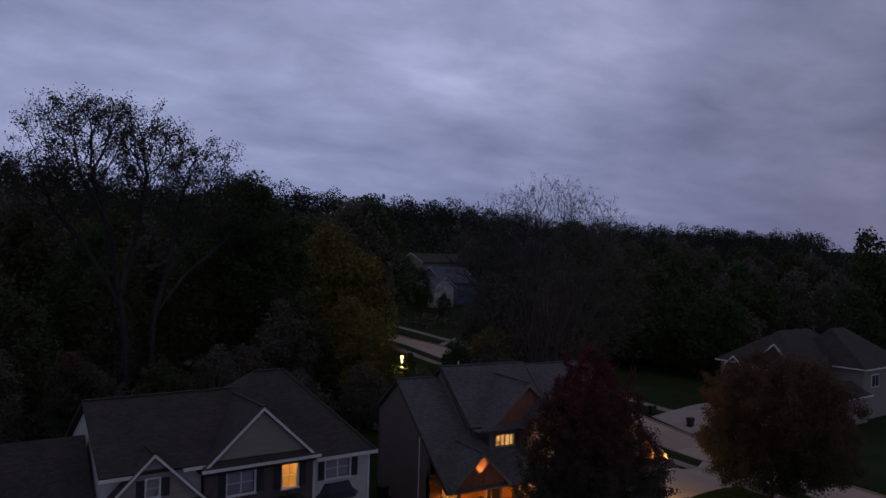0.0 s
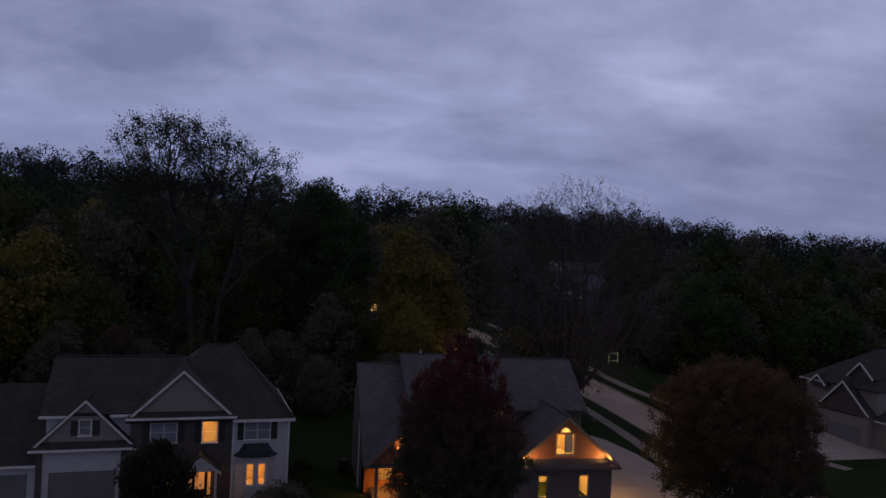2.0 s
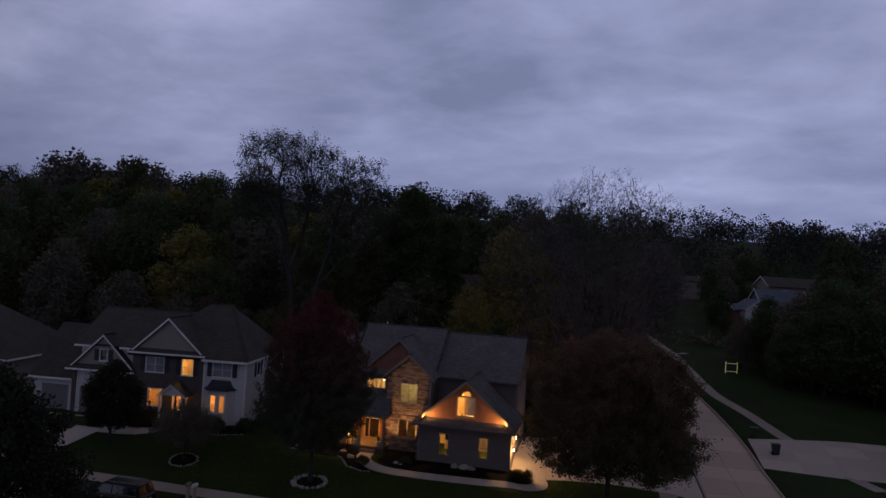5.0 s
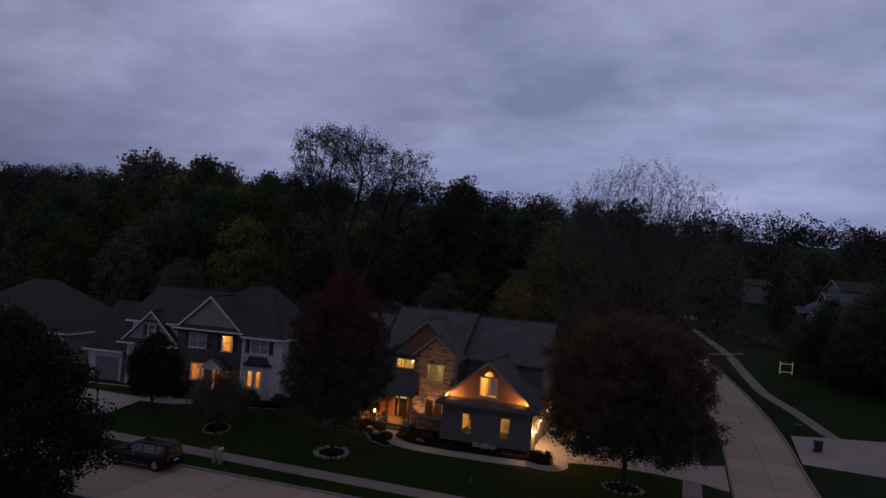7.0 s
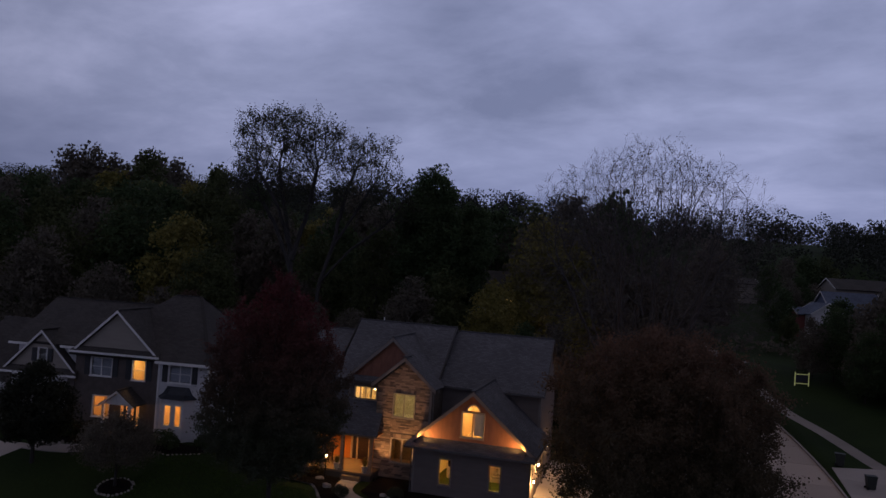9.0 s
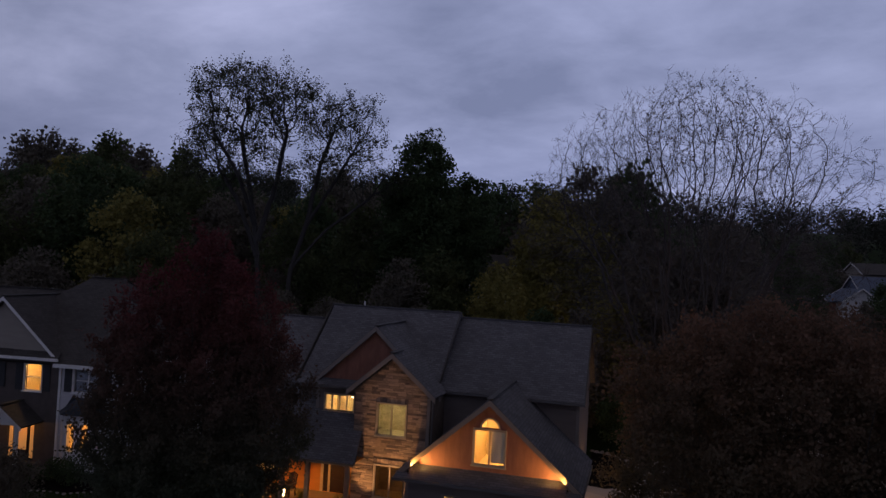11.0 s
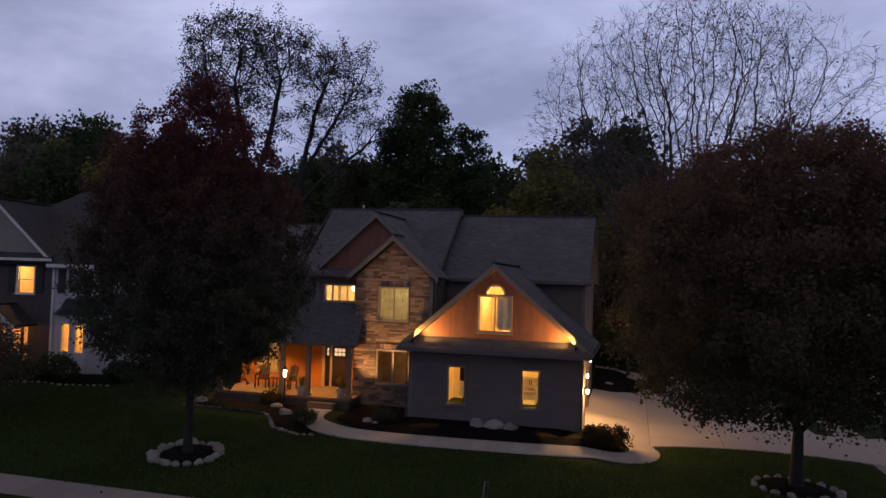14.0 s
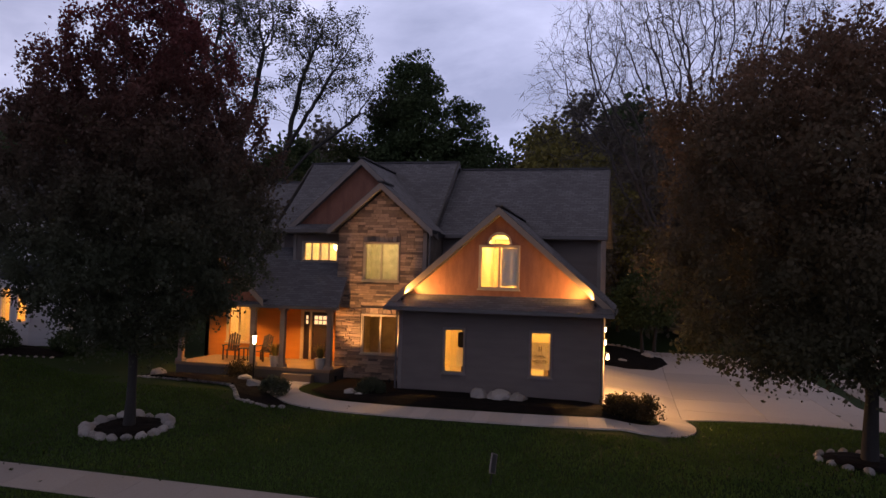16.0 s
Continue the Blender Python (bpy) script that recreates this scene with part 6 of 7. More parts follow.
# other garden trees
rng = np.random.default_rng(31)


def garden_tree(seed, name, label, at, height, spread, trunk_h, leaf, count, size, clump=0.34):
    rng = np.random.default_rng(seed)
    lim = Limbs(seed)
    lim.grow(Vector((0, 0, -0.1)), Vector((0.02, 0, 1)), trunk_h + height * 0.14, 0.05 + height * 0.014, 4, dict(kids=4, spread=0.65, shrink=0.74, up=0.14, wander=0.1, depth=4))
    pts = clumped(rng, count, lambda h: spread * math.sin(math.pi * min(1, h * 0.82 + 0.15)) ** 0.7 * (1 - 0.3 * h), height - trunk_h - 0.4, trunk_h + 0.3, max(60, count // 130), clump)
    return tree(name, label, (at[0], at[1], land(*at)), lim.mesh("trunk", M_BARK), leaf_mesh("crown", pts, size, leaf, rng))


garden_tree(301, "lawn_tree", "small dark round tree before the white-trimmed house", (-23.4, -5.6), 6.4, 2.4, 1.2, M_LEAF_BLACK, 26000, 0.15)
garden_tree(302, "street_tree", "broad dark tree on the near side of the street", (-15.9, -27.2), 10.9, 6.2, 0.5, M_LEAF_BLACK, 70000, 0.2, 0.5)
garden_tree(303, "lawn_tree", "rust-coloured tree before the low house", (-41.5, -7.5), 9.6, 3.1, 1.8, M_LEAF_BROWN, 30000, 0.18)
garden_tree(304, "ornamental_tree", "small maroon tree at the wood's edge", (-31.5, 22.0), 8.5, 2.6, 1.4, M_LEAF_RED, 16000, 0.22)
garden_tree(307, "ornamental_tree", "low spreading dark tree in a stone ring on the lawn", (-16.3, -6.6), 4.3, 2.5, 1.2, M_LEAF_GREY, 17000, 0.11)


# ---- garden: stones, shrubs and small things ----
def rock_mesh(seed, name="rock"):
    """A worn field boulder about one metre across."""
    bm = bmesh.new()
    bmesh.ops.create_icosphere(bm, subdivisions=3, radius=0.5)
    for v in bm.verts:
        n = noise.noise(v.co * 2.1 + Vector((seed * 7.3, seed, 0))) * 0.34 + noise.noise(v.co * 5 + Vector((seed, 3, 1))) * 0.12 + noise.noise(v.co * 11 + Vector((seed, 8, 1))) * 0.04
        v.co *= 1 + n
        v.co.z *= 0.78
        v.co.z = max(v.co.z, -0.28)
    me = bpy.data.meshes.new(name)
    bm.to_mesh(me)
    bm.free()
    me.materials.append(M_ROCK)
    return me


ROCKS = [rock_mesh(k) for k in range(6)]
rr = random.Random(9)


def boulder(x, y, size, label, tall=1.0, base=None, name="boulder", group=""):
    ob = new(name, rr.choice(ROCKS))
    z = (land(x, y) if base is None else base) + 0.2 * size * tall
    ob.matrix_world = pose(x, y, z, 0, 0, rr.uniform(0, 360)) @ Matrix.Diagonal((size, size * rr.uniform(0.75, 1), size * tall, 1))
    return tagged(ob, label, "boulder", group)


def stone_ring(cx, cy, radius, n, size, label, gap=()):
    """Boulders set round a tree."""
    top = thing("stone_ring", label, "stone ring")
    for k in range(n):
        if k in gap:
            continue
        a = k * math.tau / n
        r = radius * rr.uniform(0.95, 1.05)
        x, y = cx + r * math.cos(a), cy + r * math.sin(a)
        ob = new("stone", rr.choice(ROCKS))
        s = size * rr.uniform(0.72, 1.32)
        ob.matrix_world = pose(x, y, land(x, y) + 0.17 * s, 0, 0, rr.uniform(0, 360)) @ Matrix.Diagonal((s, s * 0.85, s, 1))
        ob.parent = top
    return top


stone_ring(*RT, 1.12, 19, 0.37, "ring of pale rounded boulders round the maroon maple")
stone_ring(*BT, 1.3, 17, 0.27, "ring of pale boulders round the rust-brown maple")
stone_ring(-16.3, -6.6, 1.0, 26, 0.17, "ring of small white edging stones on the lawn")
stone_ring(-24.6, -2.6, 0.8, 18, 0.2, "small ring of pale edging stones in the bed")


for k, (label, (cx, cy), r) in enumerate((("dark mulch mound inside the maroon maple's stone ring", RT, 1.05), ("dark mulch mound inside the rust-brown maple's stone ring", BT, 1.18), ("dark mulch round the low spreading tree", (-16.3, -6.6), 0.95))):
    bed(label, [(cx + r * math.cos(a * math.tau / 10), cy + r * math.sin(a * math.tau / 10)) for a in range(10)], 0.04)


def edging(line, label, size=0.2, step=0.24):
    """A row of small pale edging stones along a bed."""
    top = thing("bed_edging", label, "edging", kind="structure")
    for (xa, ya), (xb, yb) in zip(line, line[1:]):
        n = max(1, round(math.hypot(xb - xa, yb - ya) / step))
        for k in range(n):
            t = k / n
            x, y = xa + (xb - xa) * t + rr.uniform(-0.02, 0.02), ya + (yb - ya) * t + rr.uniform(-0.02, 0.02)
            ob = new("edging_stone", ROCKS[k % 6])
            s = size * rr.uniform(0.75, 1.2)
            ob.matrix_world = pose(x, y, land(x, y) + 0.02 + 0.12 * s, 0, 0, rr.uniform(0, 360)) @ Matrix.Diagonal((s, s, s * 0.7, 1))
            ob.parent = top
    return top


edging([(-10.4, -0.65), (-7.6, -0.75), (-6.3, -1.05), (-5.45, -1.95), (-4.65, -3.25), (-3.3, -3.85), (-2.5, -3.75)], "row of pale edging stones along the porch bed", 0.22)
edging([(-25.4, -3.0), (-22.0, -2.4), (-19.5, -2.75), (-16.2, -1.8), (-15.0, 0.4)], "row of pale edging stones before the neighbour's house", 0.16, 0.3)

boulder(3.2, -0.85, 0.62, "tall pale granite boulder by the garage wall", 1.35)
boulder(3.85, -0.8, 0.85, "broad pale granite boulder by the garage wall", 0.95)
boulder(4.5, -0.85, 0.75, "low pale granite boulder by the garage wall", 0.8)
boulder(-6.05, -0.1, 0.6, "rounded boulder in the porch bed", 0.9)
boulder(-4.95, -1.55, 0.7, "rounded boulder beside the garden path", 0.9)
boulder(-1.25, -1.5, 0.5, "small pale boulder in the mulch bed", 0.9)
boulder(-0.85, -1.75, 0.4, "small pale boulder in the mulch bed", 0.7)
boulder(-9.9, -0.1, 0.65, "rounded boulder at the porch corner", 0.9)
boulder(7.75, 15.0, 0.6, "pale boulder in the driveway island", 0.7)
boulder(9.15, 17.9, 0.75, "pale boulder in the driveway island", 0.8)
boulder(9.5, 17.2, 0.4, "small pale boulder in the driveway island", 0.8)


def shrub(seed, at, radius, height, leaf, label, count=2600, size=0.07, name="shrub"):
    """A leafy mound on a few stems."""
    rng = np.random.default_rng(seed)
    lim = Limbs(seed)
    for k in range(5):
        a = k * 1.3
        lim.grow(Vector((0.05 * math.cos(a), 0.05 * math.sin(a), 0)), Vector((0.5 * math.cos(a), 0.5 * math.sin(a), 1)), height * 0.5, 0.015, 2, dict(kids=3, spread=0.6, shrink=0.7, up=0.1, wander=0.15, depth=2))
    pts = clumped(rng, count, lambda h: radius * math.sin(math.pi * min(1, h * 0.6 + 0.35)) ** 0.7, height * 0.85, height * 0.1, max(18, count // 70), 0.16 * radius + 0.03)
    top = thing(name, label, "shrub", pose(at[0], at[1], land(*at) + 0.02))
    st = new("stems", lim.mesh("stems", M_BARK))
    st.parent = top
    fo = new("foliage", leaf_mesh("foliage", pts, size, leaf, rng))
    fo.parent = top
    return top


shrub(401, (-3.65, -2.5), 0.5, 0.65, M_LEAF_RED, "dark red rounded shrub by the garden path")
shrub(402, (-0.55, -1.35), 0.48, 0.6, M_LEAF_RED, "dark red shrub in the mulch bed")
shrub(404, (-6.6, 0.3), 0.55, 0.7, M_LEAF_SHRUB, "brownish shrub before the porch")
for k, (x, y, r, h) in enumerate(((7.7, -1.35, 0.55, 0.65), (8.25, -1.3, 0.6, 0.75), (8.7, -0.9, 0.55, 0.8), (7.95, -0.75, 0.5, 0.6))):
    shrub(410 + k, (x, y), r, h, M_LEAF_SHRUB, "low brown-green shrub at the garage corner")
for k, (x, y, r, h, lf) in enumerate(((-17.3, -0.9, 1.0, 1.2, M_LEAF_DKGREEN), (-19.0, -1.5, 0.9, 0.9, M_LEAF_DKGREEN), (-22.9, -1.6, 1.1, 1.3, M_LEAF_SHRUB), (-24.3, -1.4, 0.8, 0.9, M_LEAF_DKGREEN), (-20.2, -2.0, 0.7, 0.8, M_LEAF_SHRUB), (-15.6, 1.6, 0.7, 1.0, M_LEAF_DKGREEN), (-15.2, 4.5, 0.8, 1.2, M_LEAF_DKGREEN), (-14.9, 7.5, 0.9, 1.3, M_LEAF_DKGREEN))):
    shrub(430 + k, (x, y), r, h, lf, "rounded dark shrub in the neighbour's bed", 2600, 0.11)
shrub(450, (14.3, 46.0), 1.2, 2.0, M_LEAF_DKGREEN, "rounded dark bush beside the side street", 2200, 0.22)
shrub(451, (16.9, 45.0), 1.1, 1.8, M_LEAF_DKGREEN, "rounded dark bush beside the side street", 2200, 0.22)
garden_tree(305, "small_tree", "small dark tree behind the driveway island", (8.9, 18.8), 5.2, 1.9, 1.5, M_LEAF_DKGREEN, 9000, 0.16)
garden_tree(306, "small_tree", "small dark tree behind the driveway island", (9.6, 20.1), 5.6, 2.0, 1.6, M_LEAF_DKGREEN, 9000, 0.16)
edging([(6.9, 19.5), (8.2, 19.8), (10.0, 19.2), (11.6, 19.6)], "row of pale edging stones behind the driveway island", 0.26, 0.3)


# ---- porch furniture ----
def planter(x, y, z):
    top = thing("planter", "pale ribbed planter with feathery grass on the porch", "planter", pose(x, y, z), "porch planters")
    bm = bmesh.new()
    tube(bm, [(0, 0, 0), (0, 0, 0.05), (0, 0, 0.38), (0, 0, 0.43)], [0.15, 0.17, 0.22, 0.24], 14)
    part("pot", bm, mat("stoneware", (0.42, 0.38, 0.34), 0.7), top)
    rng = np.random.default_rng(int(100 + x * -10))
    v, f = [], []
    for k in range(160):
        a, lean, h = rng.uniform(0, 6.28), rng.uniform(0.05, 0.45), rng.uniform(0.35, 0.65)
        d, s = Vector((math.cos(a), math.sin(a), 0)), Vector((-math.sin(a), math.cos(a), 0)) * 0.008
        p0, p1, p2 = Vector((0, 0, 0.4)) + d * 0.1 * rng.uniform(), None, None
        p1 = p0 + d * lean * 0.3 + Vector((0, 0, h * 0.6))
        p2 = p0 + d * lean + Vector((0, 0, h))
        b = len(v)
        v += [p0 - s, p0 + s, p1 + s, p1 - s, p2]
        f += [(b, b + 1, b + 2, b + 3), (b + 3, b + 2, b + 4)]
    g = new("grass", mesh_from("grass", v, f, M_LEAF_OLIVE))
    g.parent = top


planter(-5.55, 1.2, 0.5)
planter(-3.6, 1.2, 0.5)


def porch_chair(x, y, turn):
    """A slatted wooden porch chair."""
    top = thing("porch_chair", "dark wooden slatted chair on the porch", "chair", pose(x, y, 0.5, 0, 0, turn), "porch chairs")
    for sx in (-0.28, 0.24):
        for sy in (-0.28, 0.2):
            part("leg", boxes((sx, sx + 0.05, sy, sy + 0.07, 0, 0.42 if sy > 0 else 0.6)), M_WOOD_DK, top)
        part("armrest", boxes((sx - 0.03, sx + 0.09, -0.32, 0.3, 0.6, 0.63)), M_WOOD_DK, top)
    for k in range(5):
        part("seat_slat", boxes((-0.26, 0.26, -0.28 + k * 0.11, -0.19 + k * 0.11, 0.40 - k * 0.015, 0.425 - k * 0.015)), M_WOOD_DK, top)
    for k in range(5):
        bm = bmesh.new()
        x0 = -0.25 + k * 0.105
        prism(bm, [(x0, 0.22, 0.36), (x0 + 0.085, 0.22, 0.36), (x0 + 0.085, 0.42, 1.12 - abs(k - 2) * 0.05), (x0, 0.42, 1.12 - abs(k - 2) * 0.05)], (0, 0.02, 0))
        part("back_slat", bm, M_WOOD_DK, top)


porch_chair(-8.35, 2.7, 10)
porch_chair(-6.95, 2.8, -12)
top = thing("side_table", "small dark wooden table between the porch chairs", "table", pose(-7.6, 2.6, 0.5))
part("tabletop", boxes((-0.25, 0.25, -0.25, 0.25, 0.5, 0.53)), M_WOOD_DK, top, bevel=0.006)
for sx in (-0.22, 0.18):
    for sy in (-0.22, 0.18):
        part("leg", boxes((sx, sx + 0.04, sy, sy + 0.04, 0, 0.5)), M_WOOD_DK, top)

# garden lamp post
LP = (-5.72, -0.2)
top = thing("lamp_post", "slim black garden lamp post with a glowing lantern", "lamp post", pose(*LP, land(*LP)))
bm = bmesh.new()
tube(bm, [(0, 0, 0), (0, 0, 0.12), (0, 0, 0.14), (0, 0, 1.48)], [0.08, 0.07, 0.035, 0.03], 10)
part("post", bm, M_BLACK, top)
bm = bmesh.new()
tube(bm, [(0, 0, 1.48), (0, 0, 1.56), (0, 0, 1.80)], [0.04, 0.06, 0.085], 6)
part("glass", bm, M_LAMP_W, top, "glowing lantern glass")
bm = bmesh.new()
tube(bm, [(0, 0, 1.80), (0, 0, 1.83), (0, 0, 1.92), (0, 0, 1.98)], [0.115, 0.105, 0.04, 0.012], 6)
part("cap", bm, M_BLACK, top)
lamp("POINT", (LP[0], LP[1] - 0.2, land(*LP) + 1.68), 22, (1.0, 0.62, 0.28), 0.08)

# small staked yard sign
top = thing("yard_sign", "small staked yard sign with a pale frame, leaning", "sign", pose(5.07, -8.76, land(5.07, -8.76), 0, 16, 78))
part("stake", boxes((-0.02, 0.0, -0.01, 0.01, -0.05, 0.35), (0.0, 0.012, -0.008, 0.008, 0.3, 0.35)), M_BLACK, top)
part("panel", boxes((-0.15, 0.15, -0.01, 0.01, 0.3, 0.72)), mat("dark_sign_face", (0.05, 0.05, 0.055), 0.5), top)
part("border", boxes((-0.175, -0.15, -0.015, 0.015, 0.275, 0.745), (0.15, 0.175, -0.015, 0.015, 0.275, 0.745), (-0.15, 0.15, -0.015, 0.015, 0.275, 0.3), (-0.15, 0.15, -0.015, 0.015, 0.72, 0.745)), M_TRIM, top)


# seen through the garage windows: an easel board and things along the wall
top = thing("easel_board", "white event board on an easel in the garage", "board", pose(4.93, 1.9, -0.1))
part("board", boxes((-0.42, 0.42, -0.02, 0.02, 1.0, 2.0)), mat("white_board", (0.8, 0.78, 0.72), 0.6), top)
for k, word in enumerate(("OPEN", "HOUSE")):
    cu = bpy.data.curves.new("lettering", "FONT")
    cu.body, cu.size, cu.extrude, cu.align_x = word, 0.165, 0.004, "CENTER"
    cu.materials.append(M_BLACK)
    t = new("lettering", cu)
    t.parent = top
    t.matrix_local = pose(0, -0.03, 1.42 - 0.18 * k, 90, 0, 0)
part("emblem", boxes((-0.05, -0.02, -0.026, -0.02, 1.66, 1.86), (0.03, 0.06, -0.026, -0.02, 1.66, 1.86)), M_BLACK, top)
for s in (-0.36, 0.32):
    part("leg", boxes((s, s + 0.04, 0.03, 0.07, 0.0, 1.9)), M_WOOD_DK, top)
top = thing("hanging_coat", "dark and pale coat hung on the garage wall", "coat", pose(2.02, 1.5, 0.9))
part("upper", boxes((-0.16, 0.16, -0.05, 0.05, 0.7, 1.3)), M_BLACK, top, bevel=0.04)
part("lower", boxes((-0.2, 0.2, -0.06, 0.06, 0.0, 0.7)), M_BLIND, top, bevel=0.04)
part("hook", boxes((-0.02, 0.02, 0.05, 0.12, 1.28, 1.34)), M_BLACK, top)
part("hook_post", boxes((-0.03, 0.03, 0.1, 0.16, -1.0, 1.36)), M_WOOD_DK, top)
top = thing("storage_cabinet", "low pale storage cabinet along the garage's back wall", "cabinet", pose(3.0, 6.3, -0.1))
part("body", boxes((-1.6, 1.6, 0, 0.5, 0.0, 0.95)), M_BLIND, top, bevel=0.01)
for k in range(4):
    d = part("door", boxes((-1.56 + k * 0.79, -0.81 + k * 0.79, -0.02, 0.0, 0.06, 0.9)), M_BLIND, top)
    part("handle", boxes((-0.9 + k * 0.79, -0.87 + k * 0.79, -0.04, -0.02, 0.5, 0.65)), M_BLACK, d)


# a bare globe lamp in the upper bedroom
top = thing("ceiling_light", "bright round globe lamp hanging in the upper bedroom", "ceiling lamp", pose(-4.42, 4.5, 5.86))
bm = bmesh.new()
tube(bm, [(0, 0, 0.08), (0, 0, -0.3)], [0.012, 0.012], 6)
part("rod", bm, M_BLACK, top)
bm = bmesh.new()
tube(bm, [(0, 0, -0.3), (0, 0, -0.34), (0, 0, -0.42), (0, 0, -0.5), (0, 0, -0.54)], [0.03, 0.09, 0.125, 0.09, 0.03], 14)
part("globe", bm, M_LAMP_W, top)


# ---- parked car ----
def suv(at, turn):
    """A long dark sport utility car: lofted body, glass house, wheels."""
    top = thing("suv", "black full-size sport utility car parked at the kerb", "car", pose(*at, 0, 0, turn) @ Matrix.Diagonal((0.88, 0.92, 0.95, 1)))
    paint = mat("black_car_paint", (0.010, 0.011, 0.014), 0.25, (0.010, 0.011, 0.013), 1, 30, 0.05, spec=0.25)
    dark = mat("tinted_glass", (0.012, 0.014, 0.018), 0.05, spec=0.9)
    chrome = mat("chrome", (0.6, 0.6, 0.62), 0.15, metal=1.0)
    # cross-sections along x: (x, half width, bottom, top)
    secs = [(-2.82, 0.80, 0.50, 0.82), (-2.74, 0.93, 0.38, 1.02), (-2.3, 1.0, 0.34, 1.10), (-1.35, 1.01, 0.32, 1.16), (-1.2, 1.01, 0.32, 1.18), (2.4, 1.01, 0.32, 1.18), (2.72, 0.98, 0.36, 1.16), (2.84, 0.92, 0.48, 1.05)]
    bm = bmesh.new()
    rings = []
    for x, w, z0, z1 in secs:
        prof = [(-w * 0.92, z0), (-w, z0 + 0.15), (-w, z1 - 0.18), (-w * 0.94, z1), (w * 0.94, z1), (w, z1 - 0.18), (w, z0 + 0.15), (w * 0.92, z0)]
        rings.append([bm.verts.new((x, y, z)) for y, z in prof])
    for r, s in zip(rings, rings[1:]):
        for k in range(8):
            bm.faces.new((r[k], r[(k + 1) % 8], s[(k + 1) % 8], s[k]))
    bm.faces.new(rings[0]), bm.faces.new(rings[-1][::-1])
    body = part("body", bm, paint, top)
    bm = bmesh.new()
    lo = [(-1.25, 0.93), (2.7, 0.93)]
    hi = [(-0.45, 0.74), (2.45, 0.76)]
    a = [bm.verts.new(p) for p in ((-1.25, -0.94, 1.17), (2.72, -0.94, 1.16), (2.72, 0.94, 1.16), (-1.25, 0.94, 1.17))]
    b = [bm.verts.new(p) for p in ((-0.4, -0.76, 1.80), (2.48, -0.78, 1.82), (2.48, 0.78, 1.82), (-0.4, 0.76, 1.80))]
    c = [bm.verts.new(p) for p in ((-0.2, -0.66, 1.88), (2.36, -0.68, 1.89), (2.36, 0.68, 1.89), (-0.2, 0.66, 1.88))]
    for r, s in ((a, b), (b, c)):
        for k in range(4):
            bm.faces.new((r[k], r[(k + 1) % 4], s[(k + 1) % 4], s[k]))
    bm.faces.new(c)
    part("cabin", bm, paint, top)
    # panes a little proud of the cabin
    for s in (-1, 1):
        for x0, x1 in ((-0.75, 0.42), (0.52, 1.55), (1.65, 2.45)):
            bm = bmesh.new()
            t0 = max(x0, -0.3)
            prism(bm, [(x0, s * 0.935, 1.24), (x1, s * 0.935, 1.24), (min(x1, 2.38), s * 0.805, 1.74), (t0, s * 0.805, 1.74)], (0, s * 0.006, 0))
            part("side_window", bm, dark, top)
        part("roof_rail", boxes((-0.1, 2.3, s * 0.68 - 0.02, s * 0.68 + 0.02, 1.91, 1.95)), chrome, top)
        part("side_step", boxes((-1.1, 1.25, min(s * 0.98, s * 1.1), max(s * 0.98, s * 1.1), 0.34, 0.39)), chrome, top)
        part("window_trim", boxes((-0.8, 2.5, min(s * 0.945, s * 0.96), max(s * 0.945, s * 0.96), 1.2, 1.225)), chrome, top)
        part("door_mirror", boxes((-0.85, -0.65, min(s * 0.98, s * 1.2), max(s * 0.98, s * 1.2), 1.2, 1.38)), paint, top, bevel=0.02)
        for x in (-0.3, 0.9):
            part("door_handle", boxes((x, x + 0.2, min(s * 1.01, s * 1.04), max(s * 1.01, s * 1.04), 0.98, 1.02)), chrome, top)
        part("headlight", boxes((-2.83, -2.62, min(s * 0.62, s * 0.93), max(s * 0.62, s * 0.93), 0.82, 0.98)), chrome, top)
        part("tail_light", boxes((2.72, 2.85, min(s * 0.80, s * 0.95), max(s * 0.80, s * 0.95), 0.80, 1.12)), mat("tail_lens", (0.25, 0.01, 0.01), 0.2) if s < 0 else bpy.data.materials["tail_lens"], top)
        for x in (-1.75, 1.75):
            bm = bmesh.new()
            y0, y1 = s * 0.78, s * 1.03
            tube(bm, [(x, y0, 0.4), (x, y0 + s * 0.03, 0.4), (x, y1 - s * 0.03, 0.4), (x, y1, 0.4)], [0.36, 0.4, 0.4, 0.36], 24)
            wl_ = part("wheel", bm, M_BLACK, top)
            bm = bmesh.new()
            tube(bm, [(x, y1, 0.4), (x, y1 + s * 0.012, 0.4)], [0.26, 0.24], 16)
            part("rim", bm, chrome, wl_)
    bm = bmesh.new()
    prism(bm, [(-1.18, -0.84, 1.24), (-1.18, 0.84, 1.24), (-0.48, 0.72, 1.76), (-0.48, -0.72, 1.76)], (-0.01, 0, 0.008))
    part("windscreen", bm, dark, top)
    bm = bmesh.new()
    prism(bm, [(2.70, -0.8, 1.24), (2.70, 0.8, 1.24), (2.52, 0.72, 1.74), (2.52, -0.72, 1.74)], (0.02, 0, 0.006))
    part("rear_window", bm, dark, top)
    part("rear_bumper", boxes((2.78, 2.92, -0.9, 0.9, 0.45, 0.66)), paint, top, bevel=0.02)
    part("grille", boxes((-2.86, -2.80, -0.58, 0.58, 0.62, 0.95)), chrome, top)
    part("number_plate", boxes((2.86, 2.875, -0.26, 0.26, 0.78, 0.92)), M_TRIM_W, top)
    return top


suv((-16.25, -14.75, land(-16.25, -14.75) - 0.13), 1)

